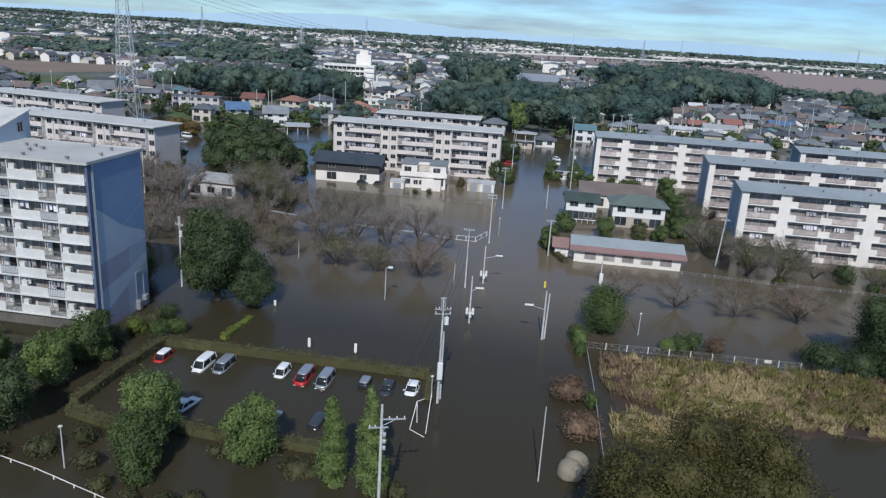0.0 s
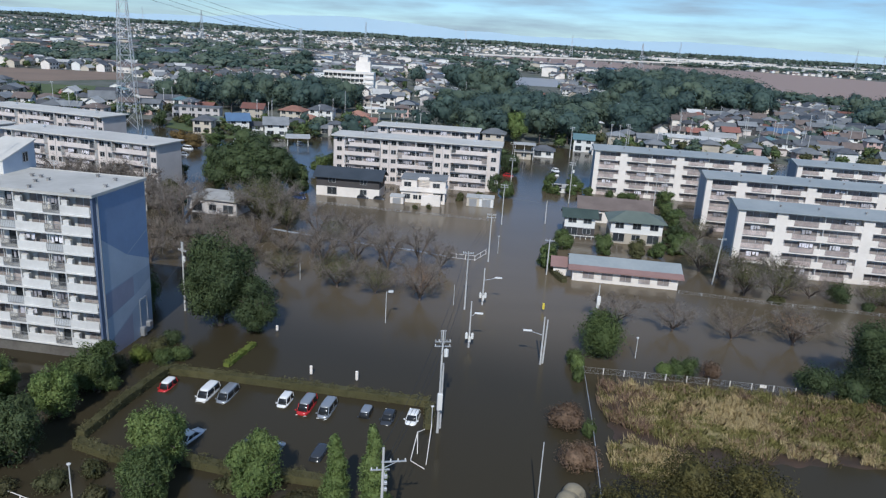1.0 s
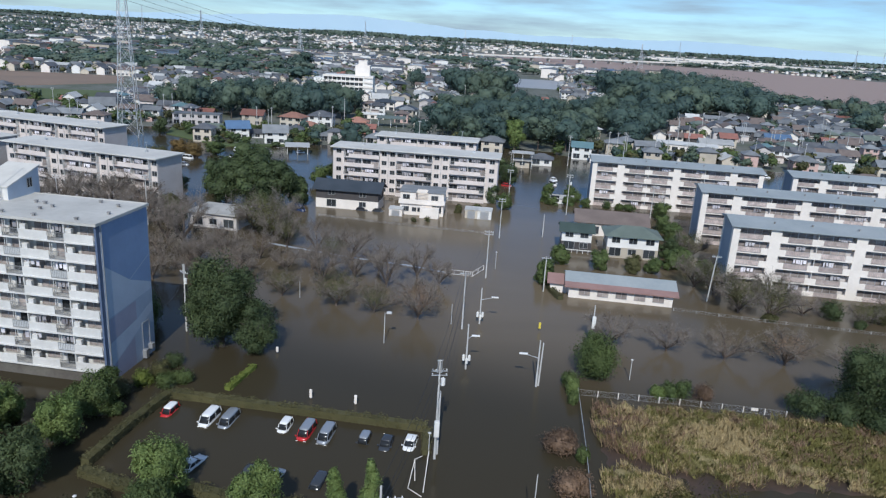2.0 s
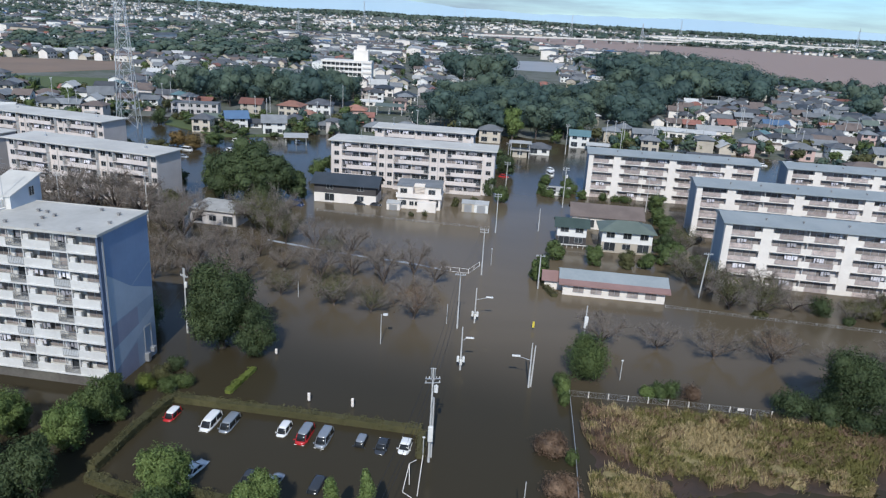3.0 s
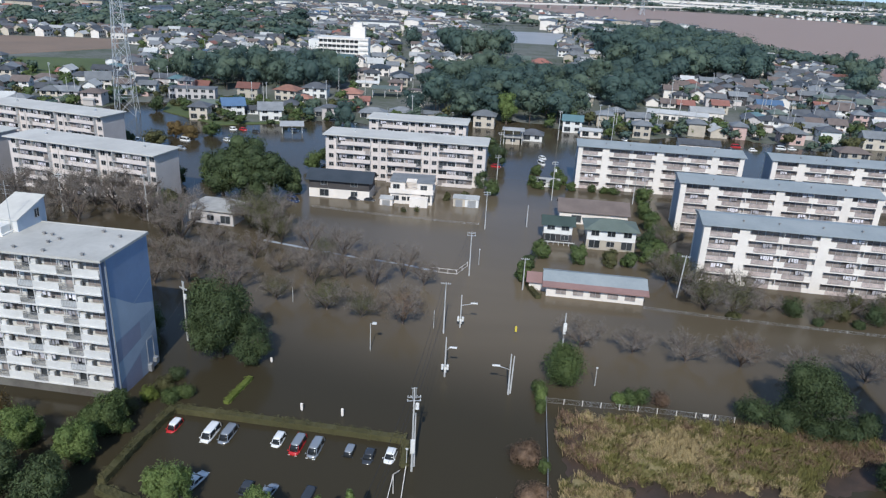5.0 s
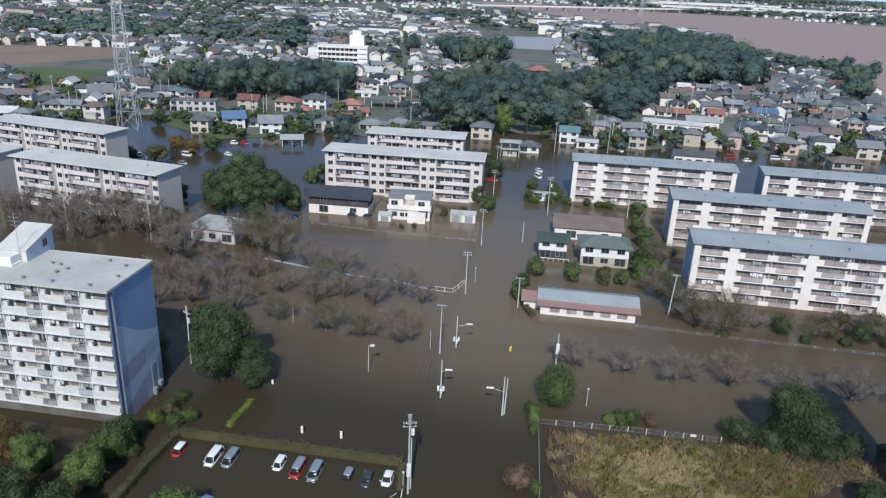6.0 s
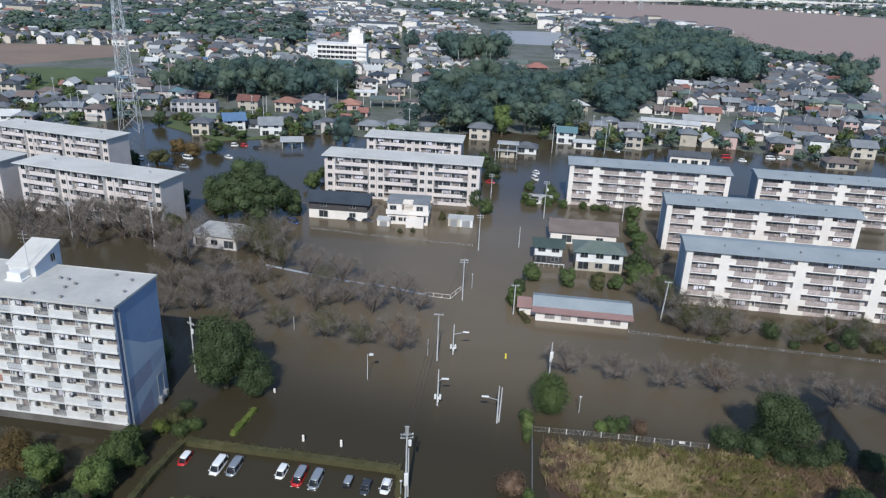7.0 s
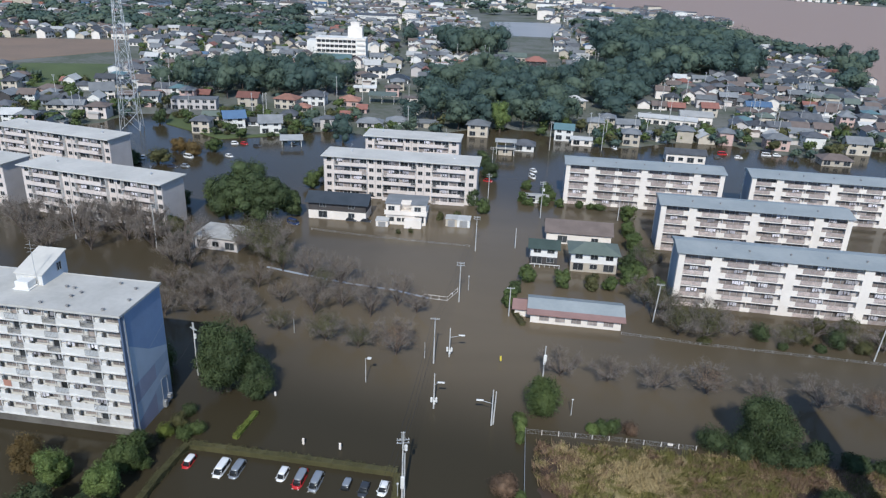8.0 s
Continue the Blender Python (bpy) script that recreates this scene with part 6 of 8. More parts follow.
house("small shed with a dull green roof by the flood", -106.2, 294.0, 8, 8.0, 6.0, 1, "gable", "roofgreen", "beige", 1.4, 0.5)
house("white house with a grey roof at the flood's edge", -75.8, 277.0, 15, 10.0, 8.0, 2, "gable", "roofmid", "white", 2.2, 0.8)
house("long low grey-roofed house at the flood's edge", -84.0, 287.0, 10, 16.0, 5.0, 1, "gable", "tile", "white", 1.2, 0.6)
canopy("pale open car shelter over the flood", -62.5, 257.5, 14, 8.0, 6.0, 2.8, "roofpale", "shelter")
house("brown-roofed house beside an open yard", -56.0, 292.0, 8, 12.0, 8.0, 1, "hip", "roofmid", "beige", 1.8, 0.7)
house("narrow pale house with a small dark roof", -54.0, 286.0, 5, 6.5, 5.5, 2, "hip", "tile", "endbeige", 1.2, 0.5)
house("hall with a broad orange roof", -53.4, 338.0, 3, 11.0, 9.4, 1, "hip", "rooforange", "pinkwall", 2.2, 0.8, storey=3.4)
house("narrow house with a pink-red roof beside an orange one", -44.9, 323.0, 3, 5.2, 8.0, 1, "gable", "roofred", "pinkwall", 1.5, 0.5)
house("house with a pink-red lower roof and dark top", -35.5, 367.0, 3, 8.0, 7.0, 2, "hip", "roofbrown", "pinkwall", 1.5, 0.8)
house("long low white shed beside the street", -51.4, 376.0, 3, 14.0, 6.0, 1, "lean", "white", "white2", 0.5, 0.3)
house("wide house with a dark hip roof in the town", -36.9, 409.0, 3, 14.0, 9.4, 1, "hip", "roofslate", "white", 2.4, 0.9, storey=3.2)
house("wide white house with a dark hip roof", -50.6, 423.0, 3, 12.8, 9.0, 2, "hip", "roofslate", "white2", 1.8, 0.8)
house("white gabled house by the main road", -56.8, 445.0, 12, 11.0, 8.0, 2, "gable", "roofpale", "white2", 2.6, 0.5)
house("house with pale sheet roofs by the main road", -44.0, 452.0, 6, 9.0, 8.0, 1, "gable", "roofpale", "white", 1.6, 0.6)
house("large dark house with a tiled roof up the street", -58.0, 568.0, 3, 13.5, 9.0, 2, "hip", "roofslate", "darkwall", 2.4, 1.0, storey=3.2)
house("tall white house with a flat brown roof beside the wood", -22.2, 326.0, 0, 8.0, 7.4, 3, "flat", "roofbrown", "white2", 0, 0.2)
house("low house with a grey hip roof behind the blocks", -37.2, 294.5, 0, 12.0, 8.0, 1, "hip", "roofmid", "endbeige", 1.9, 0.7)
house("low white house with a grey hip roof behind the blocks", -25.8, 299.5, 2, 11.0, 8.0, 1, "hip", "roofmid", "white", 1.9, 0.7)
house("long low house with a flat grey roof", -13.0, 298.0, -4, 11.0, 6.0, 1, "lean", "roofmid", "beige", 0.5, 0.4)
house("pink-walled house among dense roofs", 133.0, 288.0, -6, 11.0, 8.0, 2, "hip", "roofmid", "pinkwall", 2.0, 0.8)
house("low house with a dull brown roof at the water", 148.0, 268.0, -4, 13.0, 8.0, 1, "hip", "roofbrown", "beige", 1.8, 0.7)
house("house with a bright blue roof in the village", 151.5, 362.0, -4, 14.0, 8.0, 2, "gable", "roofsky", "white", 1.8, 0.6)
house("house with a red roof in the village", 124.0, 352.0, -4, 9.0, 8.0, 2, "gable", "roofred", "beige", 1.9, 0.6)
house("bright red-roofed house by the river wood", 132.0, 430.0, -4, 9.0, 7.0, 2, "hip", "roofred", "white", 1.9, 0.6)
house("pale house with a grey roof at the village's edge", 166.0, 288.0, -6, 11.0, 8.0, 2, "gable", "roofmid", "beige", 2.0, 0.7)
house("house with a red roof beside the far wood", 48.8, 494.0, 0, 15.0, 11.0, 2, "hip", "roofred", "darkwall", 3.0, 1.0)
house("long hall with a grey-green roof beside the far wood", 34.0, 527.0, -2, 20.0, 11.0, 1, "gable", "roofgreen", "beige", 2.2, 0.6, storey=3.4)
BUILT = [(-30, 182, 14), (-11, 181, 9), (88, 262, 14), (45, 288, 9), (51, 280, 8), (96, 330, 24), (112, 334, 14), (57.5, 354, 11), (-170, 330, 13), (-121, 315, 14), (-99, 326, 9), (-106, 294, 6), (-80, 325, 11), (-72, 319, 8), (-70, 336, 11), (-93, 282, 8), (-76, 277, 8), (-84, 287, 9), (-56, 292, 10), (-54, 286, 6), (-53, 338, 9), (-45, 323, 6), (-36, 367, 7), (-51, 376, 9), (-37, 409, 10), (-51, 423, 9), (-57, 445, 9), (-44, 452, 7), (-58, 568, 10), (-22, 326, 7), (-37, 294, 9), (-26, 299, 8), (-13, 298, 8), (-38, 346, 9), (49, 494, 11), (34, 527, 12), (9, 288, 8), (-84, 478, 16), (-28, 335, 9), (-27, 312, 7), (133, 288, 10), (148, 268, 12), (151, 362, 11), (124, 352, 9), (132, 430, 9), (166, 288, 11), (-133, 272, 9), (20, 260, 8), (27, 268, 8), (18.6, 292, 10), (53, 336, 9), (56, 345, 8)]

# the white hospital on the main road
hos = thing("hospital", "white four-storey hospital with a stair tower", "building", -84.0, 505.0, 0.4, 2.0)
_b = Mesh()
_b.box(-19, -7, -1, 15, 7, 13.5)
part("wall", _b, M["white"], hos)
_b = Mesh()
_b.box(2, -1, 13.5, 12, 7, 20.5)
_b.box(4, 0, 20.5, 10, 6, 23.5)
part("stair_tower", _b, M["white2"], hos)
_b = Mesh()
_b.box(-26, -5, -1, -19, 7, 11.0)
part("wing", _b, M["white"], hos)
for k in range(4):
    _b = Mesh()
    _b.box(-19.2, -8.2, 2.4 + k * 3.3, 8.0, -7, 3.7 + k * 3.3)
    part("balcony", _b, M["white2"], hos)
    _b = Mesh()
    _b.box(9.0, -7.8, 2.4 + k * 3.3, 15.2, -7, 3.7 + k * 3.3)
    part("balcony", _b, M["white2"], hos)
    for i in range(9):
        put("window", WIN[2], hos, shift(-18.4 + i * 3.0, -7.03, 0.5 + k * 3.3))
_b = Mesh()
_b.box(-19, -13, -1, 6, -8.4, 3.2)
part("porch", _b, M["roofteal"], hos, "teal entrance roof")
BUILT.append((-84, 505, 30))

# ---- the wider town ----
PINES = [(-150, 345), (-120, 338), (-90, 345), (-58, 352), (-62, 392), (-100, 418), (-140, 405)]
GROVE = [(-24, 302), (-6, 280), (30, 288), (52, 305), (75, 335), (98, 372), (112, 402), (108, 446), (76, 440), (20, 440), (-20, 412)]
BANKWOOD = [(98, 430), (126, 455), (165, 470), (197, 462), (207, 530), (222, 592), (234, 688), (206, 780), (168, 722), (137, 692), (108, 645), (96, 520)]
FIELDS = [(-345, 430), (-190, 355), (-200, 440), (-260, 545), (-420, 505)]
WOODS = (PINES, GROVE, BANKWOOD)


def free(x, y, pad=0.0):
    """Whether a house may stand here: dry, no wood, no field, not on another one."""
    if land(x, y) < 0.1 or inside(x, y, FIELDS) or inside(x, y, RIVER) or inside(x, y, POND):
        return False
    if any(inside(x, y, w) for w in WOODS):
        return False
    return all((x - a) ** 2 + (y - b) ** 2 > (c + 5 + pad) ** 2 for a, b, c in BUILT)


ROOFS = ["tile"] * 6 + ["roofmid"] * 4 + ["roofpale"] * 2 + ["roofbrown"] * 7 + ["tile"] * 4 + ["roofmid"] * 3 + ["roofred", "roofred", "roofbrown", "tile", "roofgreen", "roofgreen", "roofslate", "roofslate", "roofslate", "roofteal", "roofmid"]
WALLS = ["white", "white2", "beige", "cream", "white", "beige", "endgrey", "white2", "endbeige", "pinkwall", "darkwall", "endbeige"]
_rr = random.Random(21)
PROTO = []
for i in range(37):
    w, d = _rr.uniform(6.6, 9.8), _rr.uniform(5.4, 7.0)
    p = house("two-storey house in the crowded town", -2000, -390, 0, w, d, _rr.choice((1, 1, 2, 2, 2)), _rr.choice(("gable", "hip", "hip", "gable")), ROOFS[i % len(ROOFS)], _rr.choice(WALLS), _rr.uniform(1.2, 1.9), 0.7, storey=2.5, group="town houses", plain=True)
    q = ROOFS[i % len(ROOFS)]
    words = {"tile": "dark grey tile", "roofmid": "mid-grey", "roofpale": "pale grey sheet", "roofbrown": "dark brown", "roofred": "red-brown", "rooforange": "orange tile", "roofsky": "bright blue", "roofgreen": "faded green", "roofteal": "teal", "roofslate": "slate-blue"}[q]
    if i % 2 == 0:
        aw, ad = w * _rr.uniform(0.35, 0.6), _rr.uniform(2.2, 3.2)
        ax, hh = _rr.uniform(-0.2, 0.2) * w, _rr.uniform(2.1, 2.5)
        put("annex_wall", wall_mesh(aw, ad, hh, "flat", 0, M[_rr.choice(WALLS)]), p, shift(ax, -d * 0.425 - ad / 2 + 0.05))
        put("annex_roof", roof_mesh(aw, ad, hh, "lean", 0.5, 0.3, M[_rr.choice(("roofpale", "roofmid", "roofbrown", "roofgreen"))]), p, shift(ax, -d * 0.425 - ad / 2 + 0.05))
    p["label"] = "town house with a %s roof among others" % words
    PROTO.append(p)
spots = []
for u in range(-66, 84):
    for v in range(0, 84):
        # streets every third row
        x0, y0 = u * 9.4 + (v % 2) * 4, 256 + v * 8.6 + (v // 2) * 3.2
        a = 0.10 if x0 < 60 else -0.05
        x, y = x0 * math.cos(a) - (y0 - 262) * math.sin(a) + _rr.uniform(-2.4, 2.4), 262 + x0 * math.sin(a) * 0.5 + (y0 - 262) * math.cos(a) + _rr.uniform(-2, 2)
        if u % 10 == 8 or abs(x) > 0.62 * y + 20:
            continue
        spots.append((x, y, x0))
near_n, used = 0, set()
far_spots, tree_spots = [], []
for x, y, x0 in sorted(spots, key=lambda s: s[1] + 0.1 * abs(s[0])):
    if not free(x, y):
        continue
    right = x > 60
    if _rr.random() < (0.14 if right else 0.36):
        tree_spots.append((x, y))
        continue
    if near_n < 290:
        src = PROTO[_rr.randrange(len(PROTO))]
        turn = _rr.choice((0, 0, 0, 90, 90, 180)) + (6 if x0 < 60 else -5) + _rr.uniform(-4, 4)
        copy_thing(src, pose(x, y, float(land(x, y)) - 0.05, 0, 0, turn))
        near_n += 1
    else:
        far_spots.append((x, y))
    if _rr.random() < (0.85 if x < 10 else 0.5):
        tree_spots.append((x + _rr.uniform(-7, 7), y + _rr.uniform(5, 7.5)))
for k in range(190):
    x = _rr.uniform(-175, 185)
    y = float(flood_edge(x)) + _rr.uniform(-5, 26)
    if all((x - a) ** 2 + (y - b) ** 2 > (c * 0.75) ** 2 for a, b, c in BUILT) and not -128 < x < -70 and not 8 < x < 32:
        tree_spots.insert(0, (x, y))
for p in PROTO:
    for o in (*p.children_recursive, p):
        bpy.data.objects.remove(o)
LASTY = max(y for x, y in far_spots)
for k in range(5200):
    y = LASTY - 60 + (_rr.random() ** 1.7) * 2900
    x = _rr.uniform(-0.68, 0.62) * y
    if land(x, y) > 0.2 and not inside(x, y, BANKWOOD) and noise.noise((x * 0.006, y * 0.004, 4.0)) > -0.12:
        far_spots.append((x, y))


def far_town(points):
    """The roofs of the wider town, too far to tell apart one by one: gabled boxes in groups of like colour, with window bands."""
    groups = {}
    r = random.Random(4)
    mix = ["tile"] * 14 + ["roofmid"] * 10 + ["roofpale"] * 6 + ["roofbrown"] * 6 + ["roofred", "roofsky"]
    for x, y in points:
        groups.setdefault((r.choice(mix), r.choice(("white2", "white", "beige"))), []).append((x, y))
    for (rf, wl), pts in groups.items():
        b = Mesh()
        for x, y in pts:
            big = r.random() < 0.03 and y > 750
            w, d, h = (r.uniform(18, 42), r.uniform(12, 20), r.uniform(5, 11)) if big else (r.uniform(6.5, 10), r.uniform(5.4, 7.4), r.choice((2.8, 5.0, 5.2, 5.4)))
            t = radians(r.choice((0, 90)) + r.uniform(-12, 12))
            ca, sa, g = math.cos(t), math.sin(t), float(land(x, y)) - 0.4

            def at(px, py, pz):
                return (x + px * ca - py * sa, y + px * sa + py * ca, g + pz)

            ring = [(-w / 2, -d / 2), (w / 2, -d / 2), (w / 2, d / 2), (-w / 2, d / 2)]
            b.hexa([at(px, py, 0) for px, py in ring], [at(px, py, h) for px, py in ring], 0)
            k = 2 if h > 5 else 1
            for f in range(k if y < 900 else 0):
                for i in range(3):
                    xa = -w / 2 + w * (i + 0.25) / 3
                    b.hexa([at(xa, -d / 2 - 0.05, 1.0 + f * 2.7), at(xa + w / 6, -d / 2 - 0.05, 1.0 + f * 2.7), at(xa + w / 6, -d / 2, 1.0 + f * 2.7), at(xa, -d / 2, 1.0 + f * 2.7)], [at(xa, -d / 2 - 0.05, 2.2 + f * 2.7), at(xa + w / 6, -d / 2 - 0.05, 2.2 + f * 2.7), at(xa + w / 6, -d / 2, 2.2 + f * 2.7), at(xa, -d / 2, 2.2 + f * 2.7)], 2)
            o, q = 0.6, (0.9 if big else r.uniform(1.4, 2.2))
            for s in (-1, 1):
                lo = [at(-w / 2 - o, s * (d / 2 + o), h - 0.2), at(w / 2 + o, s * (d / 2 + o), h - 0.2), at(w / 2 + o, 0, h + q), at(-w / 2 - o, 0, h + q)][::-s]
                b.hexa(lo, [(p[0], p[1], p[2] + 0.15) for p in lo], 1)
            for s in (-1, 1):
                b.face([at(s * w / 2, -d / 2, h), at(s * w / 2, d / 2, h), at(s * w / 2, 0, h + q)], 0)
        tagged(put("far_houses", b.made("far_houses", M[wl], M[rf], M["glass"])), "distant crowded town houses with mixed roofs", "houses", kind="stuff")


far_town(far_spots)


def wood(name, label, pts, hmin, hmax, wmin, wmax, n, size, leaf, seed):
    """Many trees of a wood that nobody could count: trunks, and clumped crowns joined by tone."""
    r = np.random.default_rng(seed)
    tones = leaf if isinstance(leaf, (list, tuple)) else [leaf]
    out, b = [[] for _ in tones], Mesh()
    for x, y in pts:
        thin = min(1.0, 430.0 / max(y, 1.0)) if n < 100 else 1.0      # far trees are made of fewer, larger clumps
        g = max(-0.6, float(land(x, y)) - 0.1)
        f = r.random()
        h, w = hmin + (hmax - hmin) * f, wmin + (wmax - wmin) * (0.6 * f + 0.4 * r.random())
        lb = [(x, y, g + h * 0.58, w * 0.44, w * 0.44, h * 0.36)]
        for _ in range(5):
            a, q = r.uniform(0, 6.28), w * r.uniform(0.22, 0.40)
            lb.append((x + math.cos(a) * q, y + math.sin(a) * q, g + h * r.uniform(0.35, 0.8), w * 0.24, w * 0.24, h * 0.16))
        out[int(r.integers(len(tones)))].append(leaf_cloud(r, lb, max(24, int(n * thin)), size / thin ** 0.5, 0.88, 0.1, 0.3, core=(4, 7) if n > 300 else (3, 6), crisp=0.2))
        b.rod((x, y, g - 0.3), (x, y, g + h * 0.6), 0.25, 0.12, 5)
    t = thing(name, label, "wood", kind="stuff")
    part("trunks", b, M["bark"], t)
    for o, m in zip(out, tones):
        if o:
            put("crowns", quads("crowns", (np.concatenate([c[0] for c in o]), np.concatenate([c[1] for c in o])), m), t)


def scatter(ring, gap, seed):
    r = random.Random(seed)
    xs, ys = [p[0] for p in ring], [p[1] for p in ring]
    pts = []
    x = min(xs)
    while x < max(xs):
        y = min(ys)
        while y < max(ys):
            px, py = x + r.uniform(-0.4, 0.4) * gap, y + r.uniform(-0.4, 0.4) * gap
            if inside(px, py, ring) and all((px - a) ** 2 + (py - c) ** 2 > (k * 0.8) ** 2 for a, c, k in BUILT):
                pts.append((px, py))
            y += gap
        x += gap
    return pts


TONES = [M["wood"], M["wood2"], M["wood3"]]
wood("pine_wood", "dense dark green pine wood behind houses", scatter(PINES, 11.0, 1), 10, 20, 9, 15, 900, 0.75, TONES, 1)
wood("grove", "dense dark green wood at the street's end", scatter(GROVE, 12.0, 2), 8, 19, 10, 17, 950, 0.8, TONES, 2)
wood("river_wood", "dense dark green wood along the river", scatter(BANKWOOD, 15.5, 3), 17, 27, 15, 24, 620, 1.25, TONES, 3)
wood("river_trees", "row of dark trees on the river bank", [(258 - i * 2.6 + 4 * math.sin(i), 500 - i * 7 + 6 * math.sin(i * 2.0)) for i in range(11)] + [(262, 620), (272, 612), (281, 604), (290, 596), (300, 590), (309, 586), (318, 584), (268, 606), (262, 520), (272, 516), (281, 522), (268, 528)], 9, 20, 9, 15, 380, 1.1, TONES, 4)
wood("garden_trees", "scattered garden trees between the houses", [p for p in tree_spots if land(*p) > -0.4][:4200], 3.5, 7, 3.5, 6.5, 96, 0.85, [M["leafmid"], M["leafmid"], M["wood"], M["wood2"], M["leafolive"]], 5)
_rb = random.Random(77)
_low = []
for k in range(260):
    x, y = _rb.uniform(-128, -50), _rb.uniform(258, 312)
    if land(x, y) > -0.3 and all((x - a) ** 2 + (y - c) ** 2 > (q * 0.7) ** 2 for a, c, q in BUILT) and noise.noise((x * 0.06, y * 0.06, 0)) > -0.15:
        _low.append((x, y))
wood("waterside_scrub", "low scrub and garden bushes at the flood's edge", _low, 1.6, 4.2, 2.2, 4.6, 110, 0.6, [M["leafdark"], M["leafmid"], M["leafolive"]], 8)
tree("cedar_tree", "pale yellow-green upright tree before the wood", 18.6, 296.0, 13.6, 8.0, M["leafbright"], 3400, 0.7, seed=301, z=-0.2)
tree("camphor_tree", "tall dark green tree rising between roofs", -46.6, 588.0, 19.0, 18.0, M["wood"], 1500, 1.4, seed=302, z=0.2)
wood("far_grove", "clump of tall olive-green trees beside the far wood", [(-18, 545), (-12, 534), (-8, 528), (1, 523), (9, 529), (17, 525), (24, 531), (4, 536), (14, 538), (-3, 537), (20, 545), (10, 552), (-2, 556), (26, 556), (-14, 560)], 19, 26, 12, 18, 700, 1.1, [M["wood2"], M["wood"]], 9)
tree("camphor_tree", "broad dark tree beyond the brown field", -215.0, 640.0, 18.0, 34.0, M["wood"], 2600, 1.8, seed=304, z=0.2)
tree("camphor_tree", "tall dark tree beyond the pine wood", -175.0, 740.0, 20.0, 30.0, M["wood"], 2400, 1.8, seed=305, z=0.2)
_rf = random.Random(9)
_far = []
for _ in range(3800):
    y = 600 + (_rf.random() ** 1.5) * 4000
    x = _rf.uniform(-0.7, 0.75) * y
    if noise.noise((x * 0.004, y * 0.0022, 1.0)) > 0.04 and not inside(x, y, RIVER) and not inside(x, y, POND) and not (15 < x < 115 and 560 < y < 700):
        _far.append((x, y))
for i in range(190):
    _far.append((480 + i * 5.5, 1880 - i * 1.7 + 12 * math.sin(i)))
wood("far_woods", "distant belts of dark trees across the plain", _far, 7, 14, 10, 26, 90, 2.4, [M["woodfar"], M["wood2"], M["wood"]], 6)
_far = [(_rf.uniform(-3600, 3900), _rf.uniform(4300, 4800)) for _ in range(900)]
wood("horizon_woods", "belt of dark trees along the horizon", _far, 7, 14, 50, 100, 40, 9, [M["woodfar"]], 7)


